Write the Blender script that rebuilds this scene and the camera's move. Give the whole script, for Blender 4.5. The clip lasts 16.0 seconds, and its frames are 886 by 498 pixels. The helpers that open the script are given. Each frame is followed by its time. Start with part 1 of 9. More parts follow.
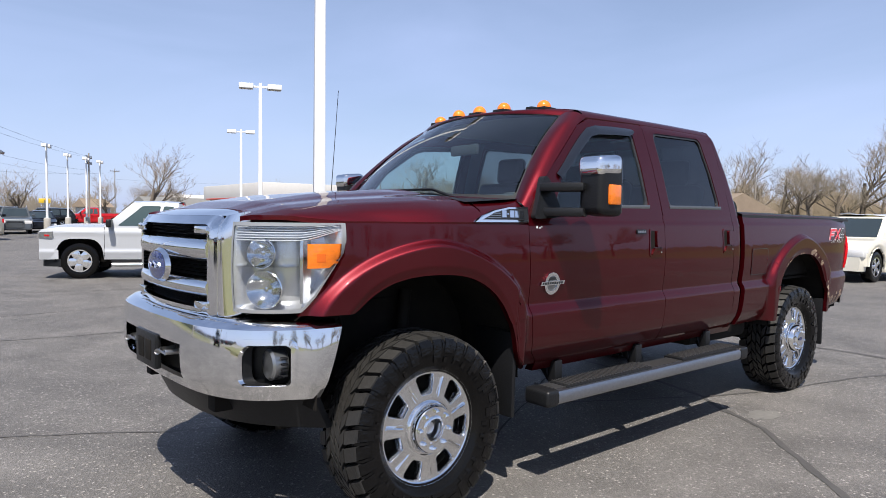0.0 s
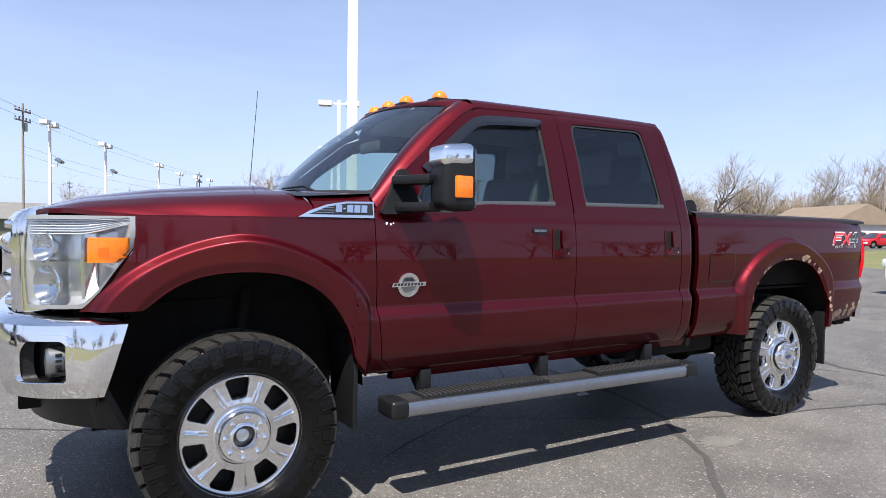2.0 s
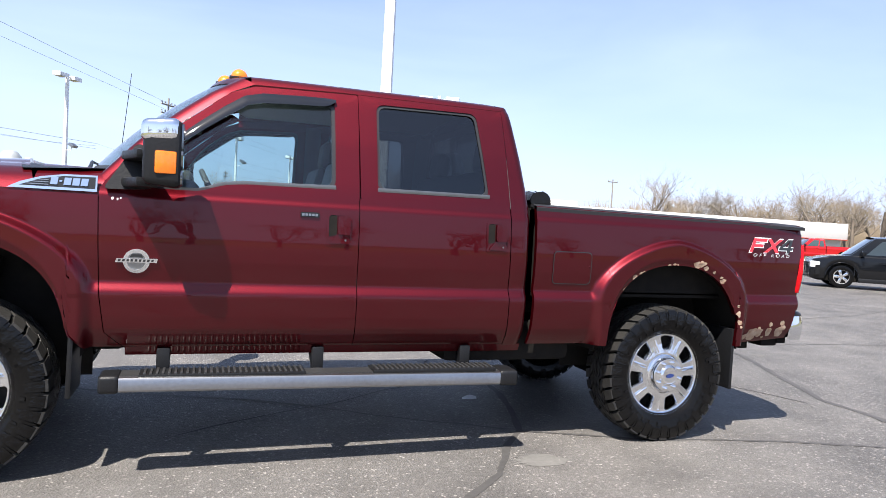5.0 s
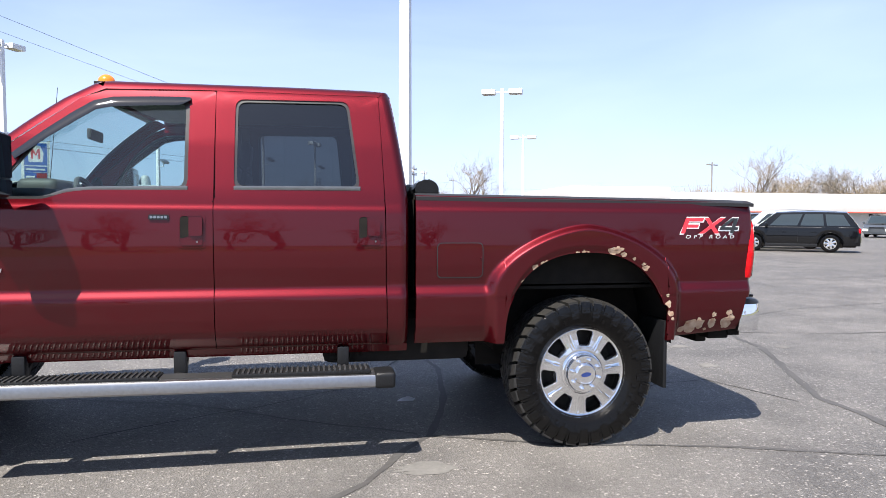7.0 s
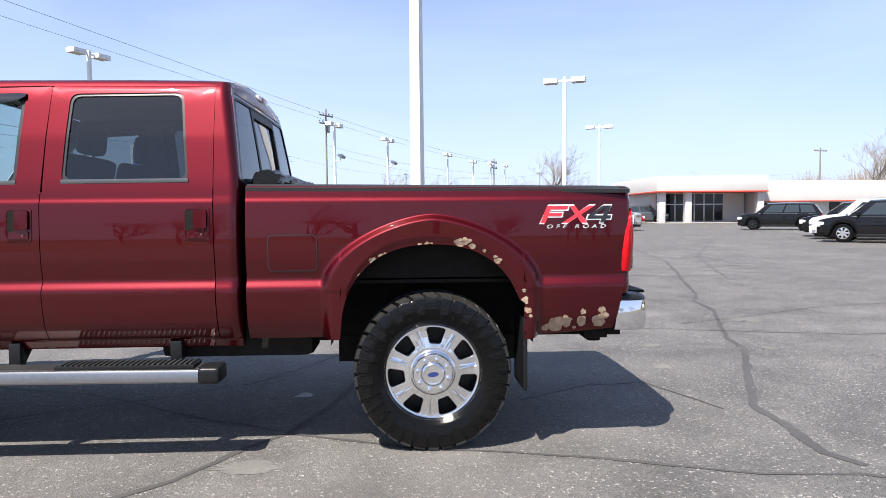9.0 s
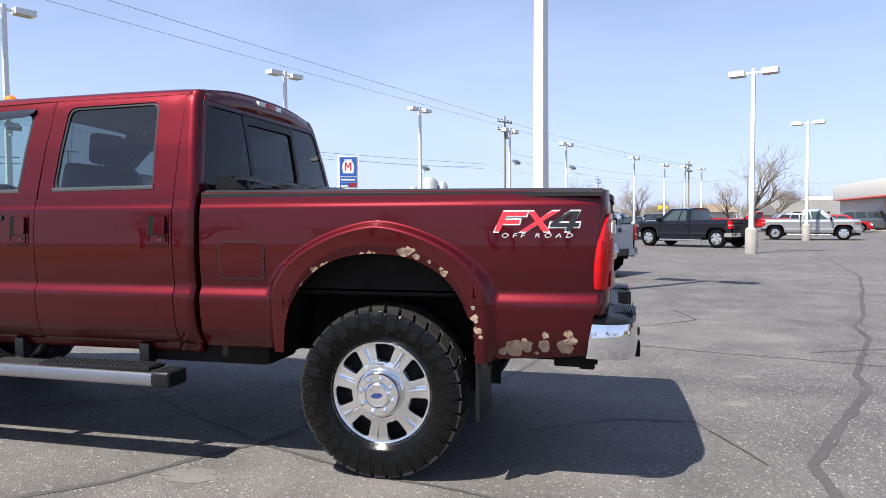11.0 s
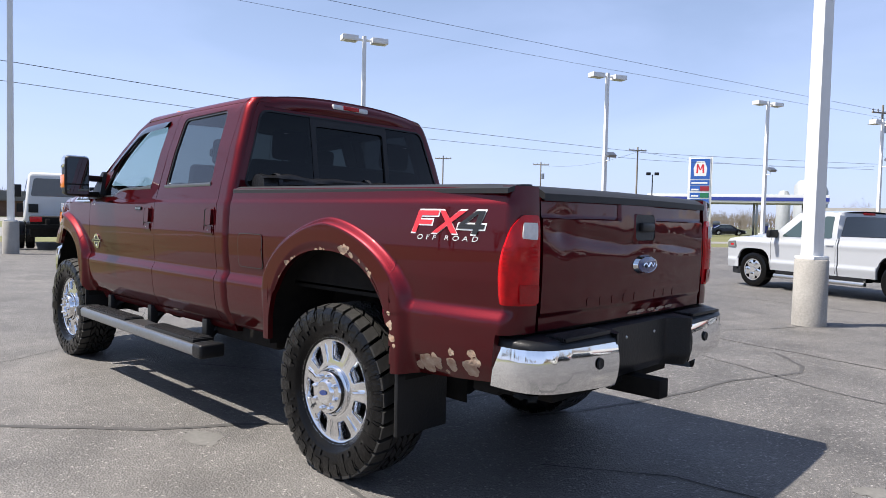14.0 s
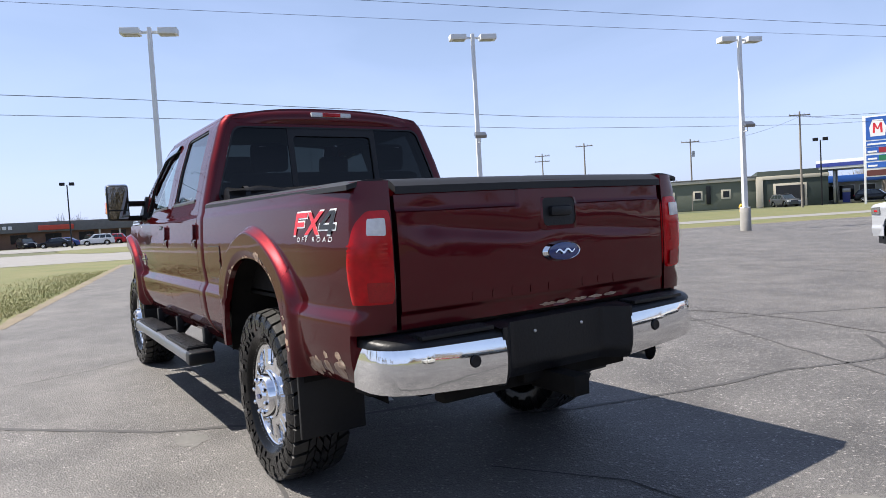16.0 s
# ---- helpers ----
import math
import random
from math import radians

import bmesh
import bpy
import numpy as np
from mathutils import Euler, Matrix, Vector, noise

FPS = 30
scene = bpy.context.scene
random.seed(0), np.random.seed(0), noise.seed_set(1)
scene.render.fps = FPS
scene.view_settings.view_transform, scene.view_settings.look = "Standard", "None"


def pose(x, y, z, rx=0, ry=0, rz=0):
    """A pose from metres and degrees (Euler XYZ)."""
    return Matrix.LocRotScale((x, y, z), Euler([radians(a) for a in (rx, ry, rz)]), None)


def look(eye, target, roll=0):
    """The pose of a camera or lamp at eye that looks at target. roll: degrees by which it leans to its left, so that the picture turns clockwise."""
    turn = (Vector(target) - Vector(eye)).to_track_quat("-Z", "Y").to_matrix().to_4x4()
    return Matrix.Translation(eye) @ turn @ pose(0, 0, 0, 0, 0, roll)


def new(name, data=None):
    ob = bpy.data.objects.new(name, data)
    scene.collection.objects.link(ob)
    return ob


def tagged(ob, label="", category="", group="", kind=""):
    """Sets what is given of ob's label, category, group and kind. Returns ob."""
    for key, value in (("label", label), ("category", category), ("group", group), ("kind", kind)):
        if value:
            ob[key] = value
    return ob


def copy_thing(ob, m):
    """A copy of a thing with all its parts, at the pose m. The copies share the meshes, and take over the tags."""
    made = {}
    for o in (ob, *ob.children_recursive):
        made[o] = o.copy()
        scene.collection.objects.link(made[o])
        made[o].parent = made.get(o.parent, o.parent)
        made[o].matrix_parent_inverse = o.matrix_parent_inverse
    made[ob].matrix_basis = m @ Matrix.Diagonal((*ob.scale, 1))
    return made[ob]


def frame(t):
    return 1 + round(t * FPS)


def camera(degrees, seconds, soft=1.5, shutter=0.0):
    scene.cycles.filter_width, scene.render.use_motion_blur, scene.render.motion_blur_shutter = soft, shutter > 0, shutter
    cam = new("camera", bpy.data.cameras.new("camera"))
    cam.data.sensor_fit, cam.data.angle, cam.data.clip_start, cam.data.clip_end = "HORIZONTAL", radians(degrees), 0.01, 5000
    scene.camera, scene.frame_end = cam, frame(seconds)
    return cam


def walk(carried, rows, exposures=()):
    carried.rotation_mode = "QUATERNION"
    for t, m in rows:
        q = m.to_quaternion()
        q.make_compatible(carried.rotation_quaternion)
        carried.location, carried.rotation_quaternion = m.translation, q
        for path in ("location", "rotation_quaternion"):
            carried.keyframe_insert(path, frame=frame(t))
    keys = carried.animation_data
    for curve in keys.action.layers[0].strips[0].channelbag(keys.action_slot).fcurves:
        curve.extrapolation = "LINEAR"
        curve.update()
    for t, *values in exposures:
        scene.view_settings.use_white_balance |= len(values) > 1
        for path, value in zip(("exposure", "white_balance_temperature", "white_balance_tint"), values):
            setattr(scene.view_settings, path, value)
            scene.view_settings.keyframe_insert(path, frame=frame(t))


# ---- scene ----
cam = camera(66.8, 16.0, 0.4)
PATH = [
    (0, (-1.976, -3.33, 1.423), (-0.681, -1.808, 1.327), 0.8),
    (0.5, (-1.707, -3.49, 1.369), (-0.463, -1.925, 1.32), 0.7),
    (1, (-1.425, -3.652, 1.369), (-0.281, -2.013, 1.306), 1.6),
    (1.5, (-1.098, -3.743, 1.37), (-0.033, -2.052, 1.294), 1.8),
    (2, (-0.791, -3.889, 1.346), (0.251, -2.183, 1.29), 0.6),
    (2.5, (-0.5, -4.056, 1.369), (0.485, -2.317, 1.311), 0.6),
    (3, (-0.165, -4.13, 1.34), (0.773, -2.364, 1.279), 0.1),
    (3.5, (0.124, -4.216, 1.318), (1.113, -2.479, 1.244), 0.2),
    (3.7, (0.26, -4.29, 1.307), (1.231, -2.544, 1.225), 0.2),
    (5.8, (1.518, -4.607, 1.37), (2.0, -2.667, 1.3), 3.5),
    (6, (1.62, -4.596, 1.376), (2.072, -2.649, 1.3), 2.9),
    (6.5, (2.03, -4.651, 1.352), (2.433, -2.694, 1.249), 1.6),
    (7, (2.392, -4.674, 1.353), (2.775, -2.713, 1.26), 0.3),
    (7.5, (2.752, -4.741, 1.398), (2.918, -2.750, 1.296), 1.6),
    (8, (3.159, -4.754, 1.340), (3.389, -2.771, 1.227), 0.1),
    (8.5, (3.474, -4.707, 1.379), (3.661, -2.719, 1.243), -0.1),
    (8.7, (3.618, -4.688, 1.330), (3.772, -2.698, 1.207), -0.5),
    (10.8, (5.007, -4.238, 1.339), (4.623, -2.277, 1.246), 1.6),
    (11, (5.099, -4.176, 1.326), (4.62, -2.236, 1.237), -0.3),
    (11.5, (5.374, -3.951, 1.349), (4.717, -2.063, 1.276), 0.6),
    (12, (5.665, -3.785, 1.336), (4.846, -1.961, 1.3), -0.2),
    (12.5, (5.92, -3.642, 1.329), (4.865, -1.944, 1.302), 0.4),
    (13, (6.158, -3.397, 1.325), (4.938, -1.813, 1.283), 0.9),
    (13.5, (6.411, -3.209, 1.317), (5.082, -1.714, 1.279), 0.1),
    (14, (6.701, -3.013, 1.324), (5.318, -1.571, 1.235), 1.4),
    (14.5, (6.889, -2.773, 1.317), (5.435, -1.402, 1.234), 0.5),
    (15, (7.081, -2.529, 1.329), (5.567, -1.222, 1.312), -1.3),
    (15.5, (7.264, -2.31, 1.333), (5.671, -1.103, 1.279), -2.6),
    (16, (7.389, -2.053, 1.31), (5.716, -0.961, 1.214), -3.3),
]
walk(cam, [(t, look(eye, target, roll)) for t, eye, target, roll in PATH], [(0, 0.85), (1, 0.86), (2, 1.12), (3.5, 1.44), (6.5, 1.44), (8.5, 1.31), (11, 1.13), (16, 1.05)])
# world, sun and exposure
SUN_DIR = Vector((0.54, 0.65, -1.48)).normalized()
world = bpy.data.worlds.new("sky")
scene.world = world
world.use_nodes = True
wn, wl = world.node_tree.nodes, world.node_tree.links
sky = wn.new("ShaderNodeTexSky")
sky.sky_type = "NISHITA"
sky.sun_disc = False
sky.sun_elevation = radians(60)
sky.sun_rotation = math.atan2(-SUN_DIR.x, -SUN_DIR.y)
sky.altitude, sky.air_density, sky.dust_density, sky.ozone_density = 300, 1.0, 1.3, 2.4
back = wn["Background"]
back.inputs["Strength"].default_value = 0.066
# thin high cloud
wtc = wn.new("ShaderNodeTexCoord")
wmap = wn.new("ShaderNodeMapping")
wmap.inputs["Scale"].default_value = (1.2, 1.2, 4.5)
cloud = wn.new("ShaderNodeTexNoise")
cloud.inputs["Scale"].default_value, cloud.inputs["Detail"].default_value, cloud.inputs["Distortion"].default_value = 1.6, 7, 0.6
wl.new(wtc.outputs["Generated"], wmap.inputs["Vector"])
wl.new(wmap.outputs[0], cloud.inputs["Vector"])
veil = wn.new("ShaderNodeMapRange")
veil.inputs[1].default_value, veil.inputs[2].default_value, veil.inputs[3].default_value, veil.inputs[4].default_value = 0.38, 0.75, 0.0, 0.20
wl.new(cloud.outputs[0], veil.inputs[0])
haze = wn.new("ShaderNodeMix")
haze.data_type = "RGBA"
haze.inputs[7].default_value = (5.6, 6.7, 10.4, 1)
# pale haze that thickens towards the horizon
wsep = wn.new("ShaderNodeSeparateXYZ")
wl.new(wtc.outputs["Generated"], wsep.inputs[0])
low = wn.new("ShaderNodeMapRange")
low.inputs[1].default_value, low.inputs[2].default_value, low.inputs[3].default_value, low.inputs[4].default_value = 0.0, 0.45, 0.58, 0.14
wl.new(wsep.outputs["Z"], low.inputs[0])
wsum = wn.new("ShaderNodeMath")
wsum.operation = "ADD"
wl.new(veil.outputs[0], wsum.inputs[0])
wl.new(low.outputs[0], wsum.inputs[1])
wl.new(wsum.outputs[0], haze.inputs[0])
wl.new(sky.outputs[0], haze.inputs[6])
wl.new(haze.outputs[2], back.inputs["Color"])
sun_data = bpy.data.lights.new("sun", "SUN")
sun_data.energy, sun_data.angle, sun_data.color = 5.0, radians(0.53), (1.0, 0.935, 0.85)
sun = new("sun", sun_data)
sun.matrix_world = look((-20, -24, 55), Vector((-20, -24, 55)) + SUN_DIR)


# ---- materials ----
MATS = {}


def mat(name, color, rough=0.5, metal=0.0, coat=0.0, grain=0.0, scale=30.0, bump=0.0, second=None, big=1.5, spec=0.5,
        per_piece=0.0):
    """A surface with colour variation at two scales and a fine relief."""
    if name in MATS:
        return MATS[name]
    m = bpy.data.materials.new(name)
    m.use_nodes = True
    n, l = m.node_tree.nodes, m.node_tree.links
    b = n["Principled BSDF"]
    b.inputs["Base Color"].default_value = (*color, 1)
    b.inputs["Roughness"].default_value = rough
    b.inputs["Metallic"].default_value = metal
    b.inputs["Coat Weight"].default_value = coat
    b.inputs["Coat Roughness"].default_value = 0.03
    b.inputs["Specular IOR Level"].default_value = spec
    if grain or bump or second or per_piece:
        tc = n.new("ShaderNodeTexCoord")
        fine = n.new("ShaderNodeTexNoise")
        fine.inputs["Scale"].default_value, fine.inputs["Detail"].default_value = scale, 6
        coarse = n.new("ShaderNodeTexNoise")
        coarse.inputs["Scale"].default_value, coarse.inputs["Detail"].default_value = big, 4
        for t in (fine, coarse):
            l.new(tc.outputs["Object"], t.inputs["Vector"])
        ramp = n.new("ShaderNodeMix")
        ramp.data_type = "RGBA"
        other = second or tuple(c * (1 - grain) for c in color)
        ramp.inputs[6].default_value = (*color, 1)
        ramp.inputs[7].default_value = (*other, 1)
        add = n.new("ShaderNodeMath")
        add.operation = "MULTIPLY_ADD"
        l.new(fine.outputs[0], add.inputs[0])
        add.inputs[1].default_value = 0.9
        l.new(coarse.outputs[0], add.inputs[2])
        spread = n.new("ShaderNodeMapRange")
        spread.inputs[1].default_value, spread.inputs[2].default_value = 0.62, 1.28
        l.new(add.outputs[0], spread.inputs[0])
        l.new(spread.outputs[0], ramp.inputs[0])
        out = ramp.outputs[2]
        if per_piece:
            info = n.new("ShaderNodeObjectInfo")
            hsv = n.new("ShaderNodeHueSaturation")
            val = n.new("ShaderNodeMapRange")
            val.inputs[3].default_value, val.inputs[4].default_value = 1 - per_piece, 1 + per_piece
            l.new(info.outputs["Random"], val.inputs[0])
            l.new(val.outputs[0], hsv.inputs["Value"])
            l.new(out, hsv.inputs["Color"])
            out = hsv.outputs[0]
        l.new(out, b.inputs["Base Color"])
        if bump:
            bp = n.new("ShaderNodeBump")
            bp.inputs["Strength"].default_value, bp.inputs["Distance"].default_value = bump, 0.01
            l.new(fine.outputs[0], bp.inputs["Height"])
            l.new(bp.outputs[0], b.inputs["Normal"])
    MATS[name] = m
    return m


def glass(name, tint, clear, rough=0.0, face=0.08):
    """A thin pane: part clear and tinted, part mirror by Fresnel."""
    if name in MATS:
        return MATS[name]
    m = bpy.data.materials.new(name)
    m.use_nodes = True
    n, l = m.node_tree.nodes, m.node_tree.links
    n.remove(n["Principled BSDF"])
    see = n.new("ShaderNodeBsdfTransparent")
    see.inputs[0].default_value = (*[c * clear for c in tint], 1)
    gl = n.new("ShaderNodeBsdfGlossy")
    gl.inputs["Roughness"].default_value = rough
    lw = n.new("ShaderNodeLayerWeight")
    lw.inputs[0].default_value = 0.5
    p5 = n.new("ShaderNodeMath")
    p5.operation = "POWER"
    p5.inputs[1].default_value = 4.5
    l.new(lw.outputs["Facing"], p5.inputs[0])
    fr = n.new("ShaderNodeMapRange")
    fr.inputs[3].default_value, fr.inputs[4].default_value = face, 1.0
    l.new(p5.outputs[0], fr.inputs[0])
    mix = n.new("ShaderNodeMixShader")
    l.new(fr.outputs[0], mix.inputs[0])
    l.new(see.outputs[0], mix.inputs[1])
    l.new(gl.outputs[0], mix.inputs[2])
    l.new(mix.outputs[0], n["Material Output"].inputs[0])
    MATS[name] = m
    return m


def paint_mat(name, color, metal=0.35, rough=0.38, edge=(1, 1, 1), sheen=0.0):
    """Car paint: metallic flakes under a clear coat, with a faint film of dust."""
    if name in MATS:
        return MATS[name]
    m = mat(name, color, rough, metal, 1.0, spec=0.08)
    m.node_tree.nodes["Principled BSDF"].inputs["Coat IOR"].default_value = 1.36
    m.node_tree.nodes["Principled BSDF"].inputs["Specular Tint"].default_value = (*edge, 1)
    n, l = m.node_tree.nodes, m.node_tree.links
    b = n["Principled BSDF"]
    tc = n.new("ShaderNodeTexCoord")
    fl = n.new("ShaderNodeTexVoronoi")
    fl.inputs["Scale"].default_value = 900
    l.new(tc.outputs["Object"], fl.inputs["Vector"])
    bp = n.new("ShaderNodeBump")
    bp.inputs["Strength"].default_value, bp.inputs["Distance"].default_value = 0.12, 0.002
    l.new(fl.outputs["Color"], bp.inputs["Height"])
    l.new(bp.outputs[0], b.inputs["Normal"])
    dust = n.new("ShaderNodeTexNoise")
    dust.inputs["Scale"].default_value, dust.inputs["Detail"].default_value = 3.0, 8
    l.new(tc.outputs["Object"], dust.inputs["Vector"])
    rr = n.new("ShaderNodeMapRange")
    rr.inputs[1].default_value, rr.inputs[2].default_value = 0.35, 0.75
    rr.inputs[3].default_value, rr.inputs[4].default_value = 0.01, 0.04
    l.new(dust.outputs[0], rr.inputs[0])
    l.new(rr.outputs[0], b.inputs["Coat Roughness"])
    wave = n.new("ShaderNodeTexNoise")
    wave.inputs["Scale"].default_value = 7
    l.new(tc.outputs["Object"], wave.inputs["Vector"])
    cb = n.new("ShaderNodeBump")
    cb.inputs["Strength"].default_value, cb.inputs["Distance"].default_value = 0.04, 0.01
    l.new(wave.outputs[0], cb.inputs["Height"])
    l.new(cb.outputs[0], b.inputs["Coat Normal"])
    if sheen:
        # pale flakes lying flat in the paint
        pale = n.new("ShaderNodeBsdfGlossy")
        pale.inputs["Color"].default_value, pale.inputs["Roughness"].default_value = (1.0, 0.78, 0.88, 1), 0.36
        both = n.new("ShaderNodeMixShader")
        both.inputs[0].default_value = sheen
        l.new(b.outputs[0], both.inputs[1])
        l.new(pale.outputs[0], both.inputs[2])
        l.new(both.outputs[0], n["Material Output"].inputs[0])
    return m


RED = paint_mat("deep_red_paint", (0.078, 0.0011, 0.0042), 0.90, 0.49, (0.45, 0.06, 0.10), 0.009)
CHROME = mat("chrome", (0.83, 0.84, 0.86), 0.06, 1.0, grain=0.12, scale=4, big=1)
BRUSHED = mat("brushed_aluminium", (0.62, 0.63, 0.65), 0.28, 1.0, grain=0.15, scale=60)
POLISHED = mat("polished_wheel", (0.78, 0.79, 0.81), 0.07, 1.0, grain=0.12, scale=9, big=2)
PLASTIC = mat("black_plastic", (0.009, 0.0095, 0.011), 0.42, grain=0.3, scale=80, bump=0.15, spec=0.3)
TRIM = mat("black_rubber_trim", (0.018, 0.018, 0.02), 0.5, grain=0.25, scale=40, spec=0.3)
GREYTRIM = mat("dull_bright_trim", (0.32, 0.33, 0.34), 0.3, 0.9, grain=0.2)
RUBBER = mat("tyre_rubber", (0.0032, 0.0032, 0.0035), 0.16, grain=0.35, scale=60, bump=0.12, second=(0.0045, 0.0044, 0.0044), spec=0.17)
DARK = mat("undercarriage_black", (0.006, 0.006, 0.006), 0.8, grain=0.4, scale=12, second=(0.016, 0.014, 0.012), spec=0.12)
SEAT = mat("black_leather", (0.02, 0.019, 0.019), 0.5, grain=0.3, scale=120, bump=0.2)
CABIN = mat("dark_cabin_plastic", (0.07, 0.07, 0.075), 0.6, grain=0.2, scale=90)
HEADLINER = mat("grey_headliner", (0.55, 0.55, 0.54), 0.9, grain=0.1)
AMBER = mat("amber_lens", (0.85, 0.20, 0.01), 0.15, coat=0.6, grain=0.3, scale=50)
REDLENS = mat("red_lens", (0.58, 0.003, 0.008), 0.2, coat=0.4, grain=0.45, scale=26, bump=0.15, big=9, spec=0.15)
CLEARLENS = mat("white_lens", (0.7, 0.7, 0.7), 0.15, coat=1.0, grain=0.25, scale=60)
BLUE = mat("blue_enamel", (0.012, 0.03, 0.14), 0.2, coat=0.8)
WHITE_DECAL = mat("white_decal", (0.75, 0.75, 0.76), 0.4)
RED_DECAL = mat("red_decal", (0.62, 0.03, 0.045), 0.4)
BLACK_DECAL = mat("black_decal", (0.015, 0.016, 0.018), 0.35)
RUST = mat("flaked_rust", (0.42, 0.33, 0.25), 0.85, grain=0.5, scale=40, bump=0.8, second=(0.24, 0.13, 0.08), big=22)
GLASS_FRONT = glass("light_tint_glass", (0.75, 0.9, 0.9), 0.82)
GLASS_DARK = glass("privacy_glass", (0.75, 0.85, 0.9), 0.27, face=0.09)
GLASS_BACK = glass("rear_privacy_glass", (0.75, 0.85, 0.9), 0.05, face=0.03)
SEAL_STRIP = mat("dull_strip", (0.16, 0.165, 0.17), 0.35, 0.7, grain=0.2)
SEAL_GREY = mat("dull_grey_seal", (0.035, 0.036, 0.038), 0.3, 0.3, grain=0.2)
GLASS_SHIELD = glass("windscreen_glass", (0.78, 0.92, 0.9), 0.85, face=0.15)
GLASS_LENS = glass("clear_lens", (0.96, 0.98, 1.0), 0.93, face=0.09)


# ---- mesh helpers ----
def thing(name, label, category, group="", kind="", at=(0, 0, 0), turn=0.0):
    ob = new(name)
    ob.empty_display_size = 0.2
    ob.matrix_world = pose(*at, 0, 0, turn)
    return tagged(ob, label, category, group, kind)


def part(name, bm, material, parent=None, label="", smooth=38):
    """Links a bmesh as one mesh object under a thing or a part."""
    bmesh.ops.recalc_face_normals(bm, faces=bm.faces)
    lim = radians(smooth)
    for f in bm.faces:
        f.smooth = True
    for e in bm.edges:
        if len(e.link_faces) == 2 and e.calc_face_angle(0) > lim:
            e.smooth = False
    me = bpy.data.meshes.new(name)
    bm.to_mesh(me)
    bm.free()
    me.materials.append(material)
    ob = new(name, me)
    if parent is not None:
        ob.parent = parent
    return tagged(ob, label)


def solid(name, bm, material, label, category, group="", kind=""):
    """A top-level thing that is one mesh."""
    return tagged(part(name, bm, material), label, category, group, kind)


def sheet(bm, fn, us, vs, fold=None, skip=None):
    """A grid surface fn(u, v); fold: a vector by which the border turns inward."""
    if isinstance(us, int):
        us = np.linspace(0, 1, us + 1)
    if isinstance(vs, int):
        vs = np.linspace(0, 1, vs + 1)
    g = [[bm.verts.new(fn(u, v)) for v in vs] for u in us]
    for i in range(len(us) - 1):
        for j in range(len(vs) - 1):
            if skip and skip((us[i] + us[i + 1]) / 2, (vs[j] + vs[j + 1]) / 2):
                continue
            bm.faces.new((g[i][j], g[i + 1][j], g[i + 1][j + 1], g[i][j + 1]))
    if fold is not None:
        border = [r[0] for r in g] + [v for v in g[-1][1:]] + [r[-1] for r in g[-2::-1]] + [v for v in g[0][-2:0:-1]]
        rim(bm, border, fold)
    return g


def rim(bm, loop, fold):
    fold = Vector(fold)
    low = [bm.verts.new(v.co + fold) for v in loop]
    for i in range(len(loop)):
        k = (i + 1) % len(loop)
        bm.faces.new((loop[i], loop[k], low[k], low[i]))


def soften(bm, r=0.005):
    """Rounds the edge where a panel turns inward."""
    es = [e for e in bm.edges if len(e.link_faces) == 2 and e.calc_face_angle(0) > 0.9]
    bmesh.ops.recalc_face_normals(bm, faces=bm.faces)
    bmesh.ops.bevel(bm, geom=es, offset=r, segments=3, affect="EDGES", profile=0.5, clamp_overlap=True)


def densify(pts, step):
    out = []
    for i, a in enumerate(pts):
        b = pts[(i + 1) % len(pts)]
        k = max(1, int(math.dist(a, b) / step))
        out += [tuple(a[c] + (b[c] - a[c]) * j / k for c in range(len(a))) for j in range(k)]
    return out


def rounded(pts, r, k=4):
    """A polygon with its corners rounded by about r."""
    out, n = [], len(pts)
    for i in range(n):
        p, a, b = Vector(pts[i]), Vector(pts[i - 1]), Vector(pts[(i + 1) % n])
        ra, rb = min(r, (a - p).length * 0.45), min(r, (b - p).length * 0.45)
        s, e = p + (a - p).normalized() * ra, p + (b - p).normalized() * rb
        for j in range(k + 1):
            t = j / k
            out.append(tuple(s * (1 - t) ** 2 + p * 2 * t * (1 - t) + e * t * t))
    return out


def ring(bm, outer, inner, fn, cols=3, fold=None):
    """A frame between two loops, matched by angle from the inner loop's centre, laid on fn(a, b)."""
    c = (sum(p[0] for p in inner) / len(inner), sum(p[1] for p in inner) / len(inner))

    def by_angle(loop):
        return sorted((math.atan2(p[1] - c[1], p[0] - c[0]), p) for p in loop)

    o, i = by_angle(outer), by_angle(inner)

    def sample(loop, a):
        n = len(loop)
        for k in range(n):
            a0, p0 = loop[k]
            a1, p1 = loop[(k + 1) % n]
            if k == n - 1:
                a1 += 2 * math.pi
            for s in (0, 2 * math.pi):
                if a0 <= a + s <= a1:
                    t = (a + s - a0) / max(a1 - a0, 1e-9)
                    return (p0[0] + (p1[0] - p0[0]) * t, p0[1] + (p1[1] - p0[1]) * t)
        return loop[0][1]

    angs = sorted({round(a, 4) for a, _ in o} | {round(a, 4) for a, _ in i})
    rows = []
    for a in angs:
        po, pi = sample(o, a), sample(i, a)
        rows.append([bm.verts.new(fn(po[0] + (pi[0] - po[0]) * k / cols, po[1] + (pi[1] - po[1]) * k / cols)) for k in range(cols + 1)])
    n = len(rows)
    for k in range(n):
        for j in range(cols):
            bm.faces.new((rows[k][j], rows[(k + 1) % n][j], rows[(k + 1) % n][j + 1], rows[k][j + 1]))
    if fold is not None:
        rim(bm, [r[0] for r in rows], fold)
        rim(bm, [r[-1] for r in rows], fold)


